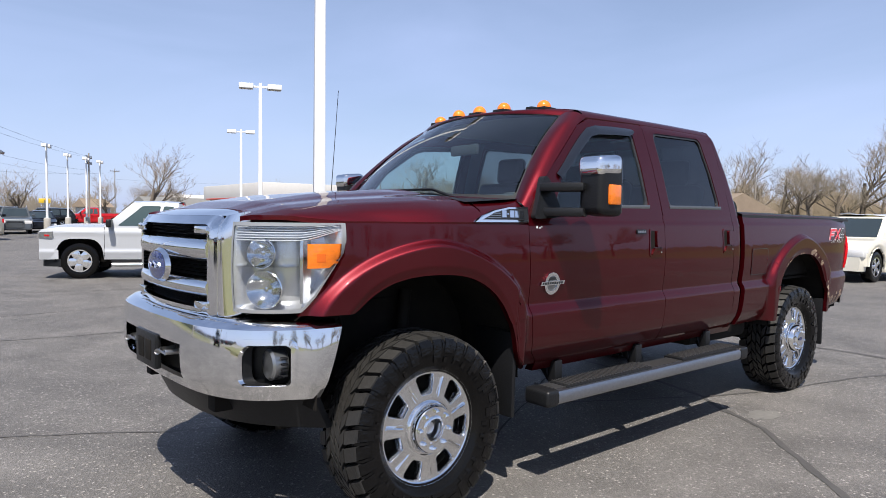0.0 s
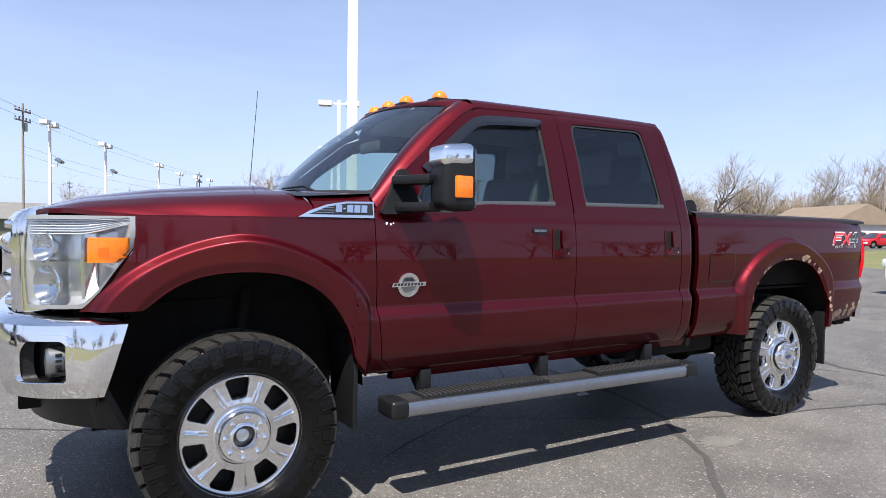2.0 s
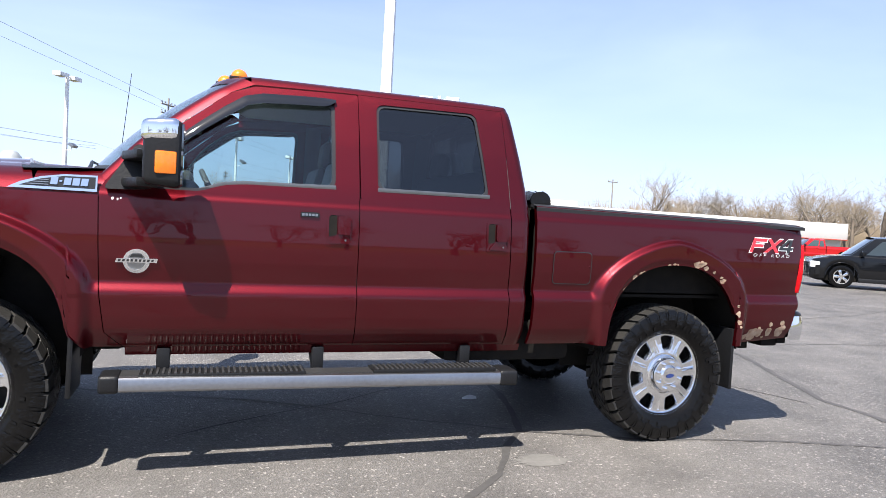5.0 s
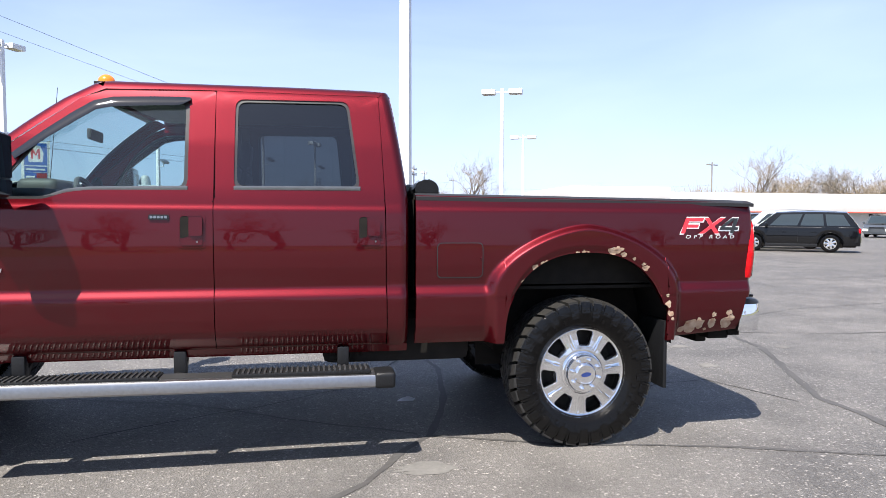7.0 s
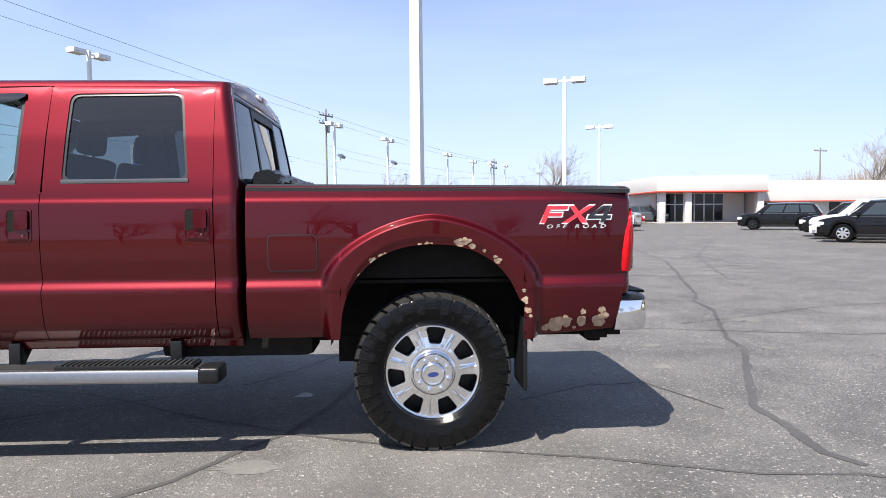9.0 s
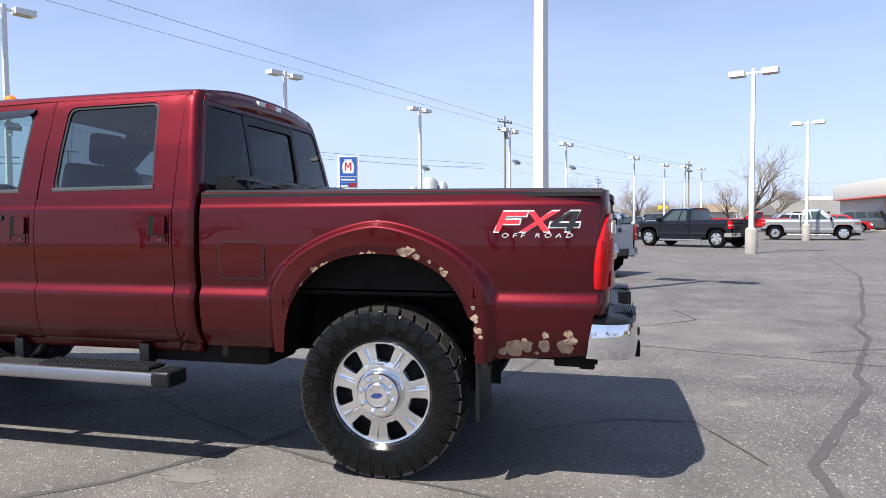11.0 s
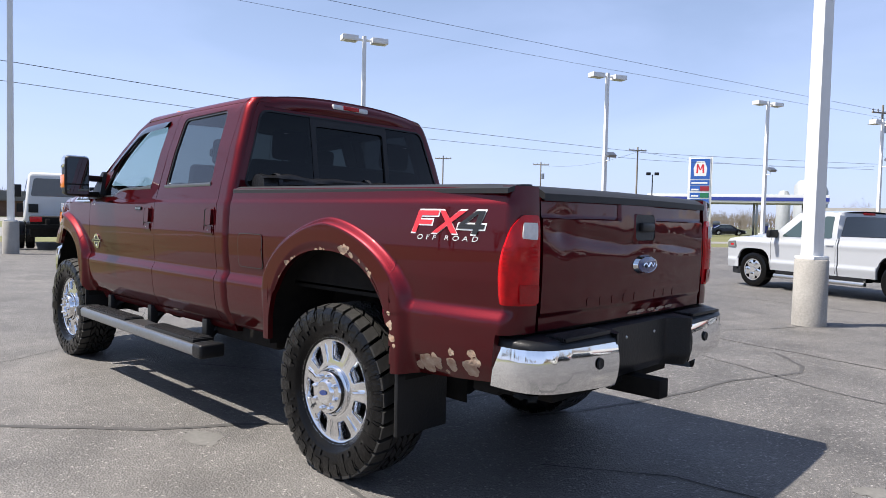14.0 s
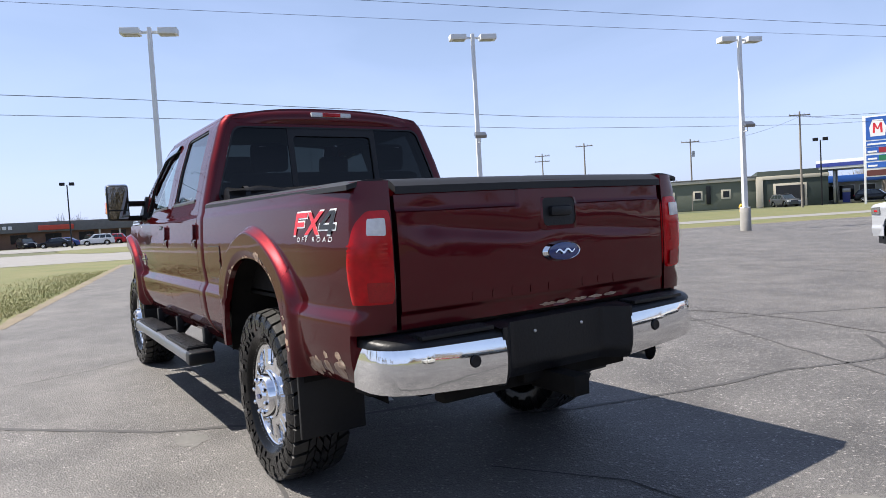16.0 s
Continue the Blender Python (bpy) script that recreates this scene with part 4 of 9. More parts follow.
ds = sorted(set([round(v, 4) for v in np.linspace(-BL, BL, 73)] + [-1.05, -0.82, -0.44, -0.10, 0.10, 0.44, 0.82, 1.05]))
zz = sorted(set([0.655, 0.67, 0.69, 0.705, 0.725, 0.75, 0.78, 0.82, 0.855, 0.875, 0.89, 0.915, 0.935, 0.95, 0.962, 0.972, 0.98]))


def in_hole(d, z):
    a = abs(d)
    if 0.82 < a < 1.05 and 0.725 < z < 0.89:
        return True
    return a < 0.44 and 0.705 < z < 0.855


bm = BM()
sheet(bm, lambda d, z: bumper_pt(d, z), ds, zz, fold=(0.03, 0, 0), skip=in_hole)
bumper = part("front_bumper", bm, CHROME, truck, "deep chrome front bumper")
bm = BM()
sheet(bm, lambda u, v: Vector((-0.945 + 0.16 * v + 0.11 * (2 * u - 1) ** 2, (2 * u - 1) * 0.70, 0.968 + 0.008 * math.sin(u * 190))), 80, 3, fold=(0, 0, -0.03))
part("bumper_step_pad", bm, PLASTIC, bumper, "ribbed dark step pad")
for s in (-1, 1):
    bm = BM()
    fo = rounded([(0.82, 0.725), (1.05, 0.725), (1.05, 0.89), (0.82, 0.89)], 0.045)
    sheet(bm, lambda u, v: bumper_pt(s * (0.805 + 0.26 * u), 0.715 + 0.185 * v, 0.09), 8, 6)
    ring(bm, densify([(0.805, 0.712), (1.065, 0.712), (1.065, 0.903), (0.805, 0.903)], 0.03), densify(fo, 0.03), lambda a, b: bumper_pt(s * a, b, 0.004), 1, fold=(0.07, 0, 0))
    part("fog_pocket", bm, PLASTIC, bumper, "black fog-lamp pocket")
    bm = BM()
    fo2 = densify(rounded([(0.832, 0.742), (0.852, 0.722), (1.04, 0.722), (1.055, 0.742), (1.055, 0.872), (1.03, 0.892), (0.87, 0.892), (0.832, 0.85)], 0.02), 0.02)
    ring(bm, densify(rounded([(0.800, 0.700), (1.075, 0.700), (1.075, 0.915), (0.800, 0.915)], 0.05), 0.02), fo2, lambda a, b: bumper_pt(s * a, b, -0.003), 2, fold=(0.02, 0, 0))
    part("fog_bezel", bm, CHROME, bumper, "chrome edge round the fog lamp")
    bm = BM()
    c = bumper_pt(s * 0.965, 0.805, 0.05)
    lathe(bm, [(0.062, 0.05), (0.066, -0.01), (0.056, -0.02), (0.0005, -0.026)], 24, "x", c)
    part("fog_lamp", bm, GREYTRIM, bumper, "round fog lamp")
    for k in range(4):
        bm = BM()
        q = bumper_pt(s * 1.015, 0.765 + 0.024 * k, 0.02)
        box(bm, (q.x - 0.012, q.y - 0.03, q.z - 0.004), (q.x + 0.012, q.y + 0.03, q.z + 0.004), 0.002)
        part("fog_fin", bm, PLASTIC, bumper)
    bm = BM()
    pts = [(-0.87, s * 0.30, 0.80), (-0.985, s * 0.285, 0.80), (-1.01, s * 0.25, 0.80), (-0.985, s * 0.215, 0.80), (-0.87, s * 0.20, 0.80)]
    tube(bm, pts, 0.014, 8)
    part("tow_hook", bm, BRUSHED, bumper, "bright tow hook")
bm = BM()
sheet(bm, lambda u, v: bumper_pt((2 * u - 1) * 0.46, 0.70 + 0.16 * v, 0.06), 12, 4)
part("intake_back", bm, DARK, bumper)
bm = BM()
box(bm, (-0.997, -0.16, 0.70), (-0.965, 0.16, 0.865), 0.012)
part("plate_bracket", bm, PLASTIC, bumper, "empty black plate bracket")
for y0 in (-0.10, 0.02):
    bm = BM()
    box(bm, (-1.001, y0, 0.735), (-0.995, y0 + 0.08, 0.83), 0.002)
    part("bracket_slot", bm, DARK, bumper)
bm = BM()
sheet(bm, lambda u, v: Vector((-0.90 + 0.34 * abs(2 * u - 1) ** 3 + 0.09 * (1 - v), (2 * u - 1) * 0.88, 0.49 + 0.19 * v)), 30, 5, fold=(0.03, 0, 0))
part("air_dam", bm, PLASTIC, truck, "black air dam")

# side badge, plate on the door, tail decal
def on_side(s, lift):
    return lambda a, b: Vector((a, s * (half(a, b) + lift), b))


for s in (-1, 1):
    bm = BM()
    dart = [(0.225, 1.400), (0.60, 1.400), (0.60, 1.478), (0.46, 1.475), (0.36, 1.458), (0.28, 1.43)]
    fn = lambda a, b: Vector((a, s * (half(a, 1.39) + 0.006 - 0.16 * max(b - 1.42, 0)), b))
    prism(bm, dart, fn, (0, -s * 0.02, 0))
    badge = part("fender_badge", bm, CHROME, truck, "chrome dart-shaped fender badge")
    bm = BM()
    prism(bm, [(0.275, 1.413), (0.592, 1.413), (0.592, 1.469), (0.46, 1.466), (0.365, 1.449)], lambda a, b: fn(a, b) + Vector((0, s * 0.002, 0)), (0, -s * 0.002, 0))
    part("badge_field", bm, BLACK_DECAL, badge, "black badge field")
    for k, (xa, wd) in enumerate(((0.402, 0.030), (0.440, 0.012), (0.458, 0.030), (0.494, 0.030), (0.530, 0.030))):
        bm = BM()
        if wd > 0.02:
            prism(bm, [(xa, 1.424), (xa + wd, 1.424), (xa + wd + 0.004, 1.459), (xa + 0.004, 1.459)], lambda a, b: fn(a, b) + Vector((0, s * 0.005, 0)), (0, -s * 0.004, 0))
        else:
            prism(bm, [(xa, 1.438), (xa + wd, 1.438), (xa + wd, 1.445), (xa, 1.445)], lambda a, b: fn(a, b) + Vector((0, s * 0.005, 0)), (0, -s * 0.004, 0))
        part("badge_bar", bm, CHROME, badge)
    for k in range(3):
        bm = BM()
        prism(bm, [(0.30 + k * 0.022, 1.420 + k * 0.011), (0.395, 1.420 + k * 0.011), (0.395, 1.424 + k * 0.011), (0.308 + k * 0.022, 1.424 + k * 0.011)], lambda a, b: fn(a, b) + Vector((0, s * 0.004, 0)), (0, -s * 0.003, 0))
        part("badge_stripe", bm, GREYTRIM, badge)
    # round door emblem
    bm = BM()
    cx, cz = 0.785, 1.075
    circ = lambda r, n=28: [(cx + r * math.cos(2 * math.pi * k / n), cz + r * math.sin(2 * math.pi * k / n)) for k in range(n)]
    ring(bm, circ(0.060), circ(0.042), on_side(s, 0.008), 2, fold=(0, -s * 0.007, 0))
    emblem = part("door_emblem", bm, CHROME, truck, "round chrome emblem with a cross bar")
    bm = BM()
    fan(bm, circ(0.043), on_side(s, 0.004), 2)
    part("emblem_field", bm, GREYTRIM, emblem)
    bm = BM()
    prism(bm, [(cx - 0.095, cz - 0.008), (cx + 0.092, cz - 0.006), (cx + 0.097, cz + 0.014), (cx - 0.088, cz + 0.012)], on_side(s, 0.011), (0, -s * 0.006, 0))
    part("emblem_bar", bm, CHROME, emblem)
    for k in range(9):
        bm = BM()
        xa = cx - 0.082 + k * 0.0185
        prism(bm, [(xa, cz - 0.003), (xa + 0.011, cz - 0.003), (xa + 0.013, cz + 0.009), (xa + 0.002, cz + 0.009)], on_side(s, 0.0125), (0, -s * 0.002, 0))
        part("emblem_mark", bm, BLACK_DECAL, emblem)
    bm = BM()
    prism(bm, [(cx - 0.03, cz + 0.018), (cx + 0.03, cz + 0.018), (cx + 0.022, cz + 0.034), (cx - 0.022, cz + 0.034)], on_side(s, 0.008), (0, -s * 0.004, 0))
    part("emblem_crest", bm, BLACK_DECAL, emblem)

    # decal on the bed: slanted red and dark bars with a pale edge
    d0 = [[(0, 0), (0.22, 0), (0.22, 1), (0, 1)], [(0.22, 0.78), (0.95, 0.78), (0.95, 1), (0.22, 1)], [(0.22, 0.38), (0.80, 0.38), (0.80, 0.58), (0.22, 0.58)]]
    d1 = [[(0.95, 0), (1.22, 0), (2.10, 1), (1.80, 1)], [(1.78, 0), (2.05, 0), (1.22, 1), (0.98, 1)]]
    d2 = [[(2.62, 0), (2.84, 0), (2.84, 1), (2.62, 1)], [(1.98, 0.22), (3.02, 0.22), (3.02, 0.42), (1.98, 0.42)], [(1.98, 0.42), (2.22, 0.42), (2.70, 1), (2.46, 1)]]
    decal_root = None

    def decal_bar(name, p, m, lift, parent, label="", grow=0.0):
        """One slanted bar laid on the bed side; several columns keep it on the curved panel."""
        q = [(4.565 + (x + 0.30 * y) * 0.128, 1.266 + y * 0.094) for x, y in p]
        c = (sum(a for a, _ in q) / 4, sum(b for _, b in q) / 4)
        q = [(a + math.copysign(grow, a - c[0]), b + math.copysign(grow, b - c[1])) for a, b in q]
        bm = BM()

        def at(u, v):
            lo_ = (q[0][0] + (q[1][0] - q[0][0]) * u, q[0][1] + (q[1][1] - q[0][1]) * u)
            hi_ = (q[3][0] + (q[2][0] - q[3][0]) * u, q[3][1] + (q[2][1] - q[3][1]) * u)
            return on_side(s, lift)(lo_[0] + (hi_[0] - lo_[0]) * v, lo_[1] + (hi_[1] - lo_[1]) * v)
        sheet(bm, at, 4, 6)
        return part(name, bm, m, parent, label)
    for k, p in enumerate(d0 + d1 + d2):
        e = decal_bar("bed_decal" if decal_root is None else "decal_edge", p, WHITE_DECAL, 0.0016 + 0.00012 * k, decal_root or truck, "red and black slanted decal with a white edge" if decal_root is None else "", 0.0065)
        decal_root = decal_root or e
    for k, p in enumerate(d0 + d1):
        decal_bar("decal_bar", p, RED_DECAL, 0.0032 + 0.00012 * k, decal_root)
    for k, p in enumerate(d2):
        decal_bar("decal_bar", p, BLACK_DECAL, 0.0042 + 0.00012 * k, decal_root)
    w0, w1, w2 = on_side(s, 0.002)(4.60, 1.245), on_side(s, 0.002)(4.93, 1.245), on_side(s, 0.002)(4.765, 1.258)
    ax = (w1 - w0).normalized() * (-s)
    az = ax.cross(w2 - (w0 + w1) / 2).normalized()
    ay = az.cross(ax)
    m = Matrix.Translation((w0 + w1) / 2) @ Matrix((ax, ay, az)).transposed().to_4x4() @ Matrix.Diagonal((1.5, 1, 1, 1))
    words = text_mesh("decal_words", "OFF ROAD", 0.030, WHITE_DECAL, decal_root, m, 0.0002, 0.2, "white lettering", 1.75)
    for v in words.data.vertices:
        v.co.y = on_side(s, 0.0022)(v.co.x, v.co.z).y


# the nose narrows towards the front
def nose(x):
    return 1 - 0.10 * smooth01((0.12 - x) / 0.52)


for ob in truck.children_recursive:
    if ob.type == "MESH":
        for v in ob.data.vertices:
            if v.co.x < 0.12:
                v.co.y *= nose(v.co.x)


# tailgate
bm = BM()


def gate(u, v):
    y, z = (2 * u - 1) * 0.772, 0.875 + 0.575 * v
    x = gate_x(y, z)
    step = 0.012 * (smooth01((z - 1.335) / 0.012) * (abs(y) > 0.17)) + 0.007 * smooth01((0.945 - z) / 0.012)
    dent = 0.013 * math.exp(-((z - 1.225 - 0.10 * abs(y + 0.12)) / 0.035) ** 2) * math.exp(-((y + 0.33) / 0.30) ** 2)
    dent += 0.010 * math.exp(-((z - 1.215 + 0.07 * (y - 0.45)) / 0.028) ** 2) * math.exp(-((y - 0.45) / 0.22) ** 2)
    dent += 0.012 * math.exp(-((z - 1.29) / 0.06) ** 2 - ((y + 0.62) / 0.06) ** 2)
    dent += 0.008 * math.exp(-((z - 0.90) / 0.02) ** 2) * (0.5 + 0.5 * math.sin(y * 31)) * math.exp(-((y - 0.15) / 0.4) ** 2)
    ripple = 0.0014 * noise.noise((y * 5, z * 7, 3)) + 0.0004 * noise.noise((y * 16, z * 18, 9))
    return Vector((x - step - dent + ripple, y, z))


sheet(bm, gate, 150, 70, fold=(-0.04, 0, 0))
gate_ob = part("tailgate", bm, RED, truck, "dented red tailgate")
bm = BM()
sheet(bm, lambda u, v: Vector((gate_x((2 * u - 1) * 0.77, 1.45) + 0.012 - 0.10 * v, (2 * u - 1) * 0.775, 1.438 + 0.032 * math.sin(math.pi * min(v * 1.3, 1) * 0.5) + 0.004 * math.sin(math.pi * u))), 30, 6, fold=(0, 0, -0.03))
part("tailgate_cap", bm, TRIM, gate_ob, "black plastic tailgate cap")
bm = BM()
fan(bm, rounded([(-0.035, 1.243), (0.158, 1.243), (0.158, 1.368), (-0.035, 1.368)], 0.03), lambda a, b: Vector((gate_x(a, b) + 0.004, a, b)), 3, fold=(-0.02, 0, 0))
gh = part("tailgate_handle", bm, PLASTIC, truck, "black tailgate handle")
bm = BM()
box(bm, (5.112, 0.0, 1.285), (5.150, 0.125, 1.330), 0.012)
part("handle_lever", bm, PLASTIC, gh)
bm = BM()
ring(bm, densify(rounded([(-0.06, 1.225), (0.183, 1.225), (0.183, 1.372), (-0.06, 1.372)], 0.035), 0.03), densify(rounded([(-0.037, 1.241), (0.160, 1.241), (0.160, 1.370), (-0.037, 1.370)], 0.03), 0.03), lambda a, b: Vector((gate_x(a, b) + (0.006 if abs(a - 0.0615) < 0.1 else -0.002), a, b)), 2)
part("handle_surround", bm, RED, gh)
oval(truck, "tailgate_badge", gate_x(0.065, 1.125) + 0.002, 0.065, 1.125, 0.115, 0.048, 1, CHROME, BLUE, "blue oval badge in a chrome rim")
for k in range(9):
    if k == 5:
        continue
    bm = BM()
    y0 = -0.44 + k * 0.105
    fan(bm, rounded([(y0, 0.952), (y0 + 0.07, 0.952), (y0 + 0.07, 0.992), (y0, 0.992)], 0.012), lambda a, b: Vector((gate_x(a, b) + 0.0022, a, b)), 2, fold=(-0.004, 0, 0))
    part("embossed_mark", bm, RED, gate_ob)

# rear bumper
RY, RX = [0, 0.36, 0.60, 0.74, 0.82, 0.88, 0.918, 0.940, 0.950], [5.25, 5.25, 5.247, 5.240, 5.227, 5.203, 5.165, 5.115, 5.045]
RK = [0, 0.40, 0.60, 0.72, 0.80, 0.87, 0.93, 1.0]
RKY = [0.375, 0.64, 0.79, 0.875, 0.915, 0.937, 0.945, 0.950]


def curve_pt(k, z, sgn, off=0.0):
    """Along the bumper's end: k from 0 at its inner edge to 1 at the body."""
    y = float(np.interp(k, RK, RKY))
    x = float(np.interp(y, RY, RX))
    lower = 0.024 * math.sin(math.pi * min(max((z - 0.60) / 0.24, 0), 1)) - 0.012
    return Vector((x + (lower + off) * (1 - k * 0.5) - 0.008 - 0.10 * max(0.0, 0.79 - z) * k ** 2, sgn * (y + (lower + off) * k * 0.6 - 0.012 * k), z))


for s in (-1, 1):
    bm = BM()
    sheet(bm, lambda u, v: curve_pt(u, 0.660 - 0.045 * (1 - u) + (0.163 + 0.030 * (1 - u)) * v, s), 36, 10, fold=(-0.03, 0, 0))
    rb = part("rear_bumper_end", bm, CHROME, truck, "chrome end of the rear bumper")
    bm = BM()
    c = curve_pt(0.24, 0.735, s, 0.003)
    lathe(bm, [(0.026, 0.0), (0.022, 0.006), (0.0005, 0.004)], 20, "x", c)
    part("parking_sensor", bm, PLASTIC, rb, "round black parking sensor")
    bm = BM()
    sheet(bm, lambda u, v: curve_pt(u, 0.826 - 0.015 * (1 - u) + 0.040 * math.sin(v * math.pi / 2) ** 0.75, s) + Vector((-0.16 * (1 - math.cos(v * math.pi / 2)) ** 1.2 - 0.004 * v + 0.004, -s * 0.02 * v ** 2, 0)), 28, 8, fold=(-0.02, 0, -0.02))
    part("bumper_top_pad", bm, PLASTIC, rb, "black plastic step pad")
    for k in range(10):
        bm = BM()
        xa = 5.125 + k * 0.011
        box(bm, (xa, min(s * 0.42, s * 0.76), 0.846), (xa + 0.006, max(s * 0.42, s * 0.76), 0.8615), 0.001)
        part("tread_rib", bm, PLASTIC, rb)
bm = BM()
def trough(y):
    return 5.155 + 0.088 * smooth01((abs(y) - 0.27) / 0.10)


sheet(bm, lambda u, v: Vector((trough((2 * u - 1) * 0.385) - 0.03 * smooth01((0.2 - v) / 0.2), (2 * u - 1) * 0.385, 0.600 + 0.245 * v)), 40, 14, fold=(-0.05, 0, 0))
sheet(bm, lambda u, v: Vector((5.08 + (trough((2 * u - 1) * 0.40) - 5.08) * v, (2 * u - 1) * 0.40, 0.856 - 0.012 * v ** 3)), 40, 6)
centre = part("rear_bumper_centre", bm, PLASTIC, truck, "black plastic bumper centre sunk between chrome ends")
for y0 in (-0.14, 0.14):
    bm = BM()
    lathe(bm, [(0.008, 0), (0.006, 0.004), (0.0005, 0.005)], 10, "x", (5.156, y0, 0.79))
    part("plate_screw", bm, BRUSHED, centre)
bm = BM()
box(bm, (5.00, -0.045, 0.50), (5.285, 0.045, 0.59), 0.006)
box(bm, (4.95, -0.55, 0.52), (5.03, 0.55, 0.60), 0.01)
box(bm, (5.04, -0.16, 0.55), (5.09, 0.16, 0.62), 0.006)
part("tow_receiver", bm, DARK, truck, "black tow receiver")
bm = BM()
tube(bm, [(3.9, 0.55, 0.58), (4.7, 0.56, 0.58), (5.16, 0.60, 0.585)], 0.045, 14, caps=False)
part("exhaust_tip", bm, BRUSHED, truck, "dull steel exhaust pipe")

# bed
bm = BM()
box(bm, (2.966, -0.86, 0.93), (5.04, 0.86, 0.96))
box(bm, (2.966, -0.86, 0.93), (3.0, 0.86, 1.455))
part("bed_floor", bm, DARK, truck, "black lined cargo bed")
bm = BM()


def roll(u, v):
    a = 2 * math.pi * v
    y = (2 * u - 1) * 0.84
    r = 0.056 + 0.016 * noise.noise((y * 7, math.cos(a) * 2, math.sin(a) * 2)) + 0.005 * math.sin(a * 3 + y * 2)
    return Vector((3.045 + 1.25 * r * math.cos(a), y, 1.515 + r * math.sin(a)))


sheet(bm, roll, 60, 22)
for s in (-1, 1):
    fan(bm, [(3.045 + 0.07 * math.cos(t), 1.515 + 0.057 * math.sin(t)) for t in np.linspace(0, 2 * math.pi, 20)[:-1]], lambda a, b: Vector((a, s * 0.84, b)), 2)
cover = part("rolled_bed_cover", bm, mat("black_vinyl", (0.007, 0.007, 0.0075), 0.35, grain=0.3, scale=60, bump=0.4, spec=0.3), truck, "rolled-up black vinyl bed cover")
for y0 in (-0.72, 0.0, 0.72):
    bm = BM()
    lathe(bm, [(0.066, -0.015), (0.067, 0.015)], 20, "y", (3.047, y0, 1.515))
    part("cover_strap", bm, TRIM, cover)

# underbody
for s in (-1, 1):
    bm = BM()
    box(bm, (-0.85, s * 0.44 - 0.04, 0.55), (4.95, s * 0.44 + 0.04, 0.74), 0.01)
    part("frame_rail", bm, DARK, truck, "black frame rail")
    for cx in (3.968,):
        bm = BM()
        for k in range(4):
            L = 0.72 - 0.13 * k
            tube(bm, [(cx - L, s * 0.54, 0.60 - 0.018 * k), (cx, s * 0.54, 0.50 - 0.02 * k + 0.02), (cx + L, s * 0.54, 0.60 - 0.018 * k)], 0.018, 6)
        part("leaf_spring", bm, DARK, truck)
    bm = BM()
    tube(bm, [(0.02, s * 0.62, 0.48), (0.10, s * 0.60, 1.05)], [0.035, 0.03], 10)
    part("shock_absorber", bm, DARK, truck)
    # mud flaps
    bm = BM()
    box(bm, (0.50, min(s * 0.70, s * 0.985), 0.40), (0.525, max(s * 0.70, s * 0.985), 0.84), 0.008, m=None)
    for v in bm.verts:
        v.co.x += (0.84 - v.co.z) * -0.02
    part("mud_flap", bm, PLASTIC, truck, "black front mud flap")
    bm = BM()
    box(bm, (4.47, min(s * 0.66, s * 0.985), 0.33), (4.495, max(s * 0.66, s * 0.985), 0.74), 0.008)
    part("mud_flap", bm, PLASTIC, truck, "black rear mud flap")
for cx in (-0.01, 3.968):
    bm = BM()
    tube(bm, [(cx, -0.72, 0.43), (cx, 0.72, 0.43)], 0.055, 10)
    lathe(bm, [(0.05, -0.16), (0.16, -0.08), (0.19, 0.0), (0.16, 0.08), (0.05, 0.16)], 18, "x", (cx, 0.12 if cx < 1 else 0.0, 0.43))
    part("axle", bm, DARK, truck, "black axle with differential")
bm = BM()
box(bm, (0.9, -0.40, 0.50), (2.4, 0.30, 0.72), 0.04)
box(bm, (2.45, -0.86, 0.52), (3.30, -0.50, 0.78), 0.05)
box(bm, (-0.6, -0.40, 0.52), (0.7, 0.40, 0.95), 0.05)
tube(bm, [(1.0, 0.1, 0.52), (3.9, 0.05, 0.47)], 0.045, 8)
part("underbody", bm, DARK, truck, "black gearbox and tank")
bm = BM()
sheet(bm, lambda u, v: Vector((0.55 + 2.36 * u, (2 * v - 1) * 0.90, 0.66)), 10, 6)
part("cab_floor", bm, DARK, truck)
bm = BM()
sheet(bm, lambda u, v: Vector((-0.80 + 1.42 * u, (2 * v - 1) * 0.55, 0.98 + 0.05 * u)), 6, 4)
part("engine_bay", bm, DARK, truck)
for s in (-1, 1):
    bm = BM()
    box(bm, (4.84, min(s * 0.74, s * 0.87), 0.600), (4.98, max(s * 0.74, s * 0.87), 0.665), 0.012)
    part("bumper_bracket", bm, DARK, truck)

bm = BM()
box(bm, (4.97, -0.88, 0.62), (5.05, 0.88, 0.91), 0.005)
part("rear_sill", bm, DARK, truck)

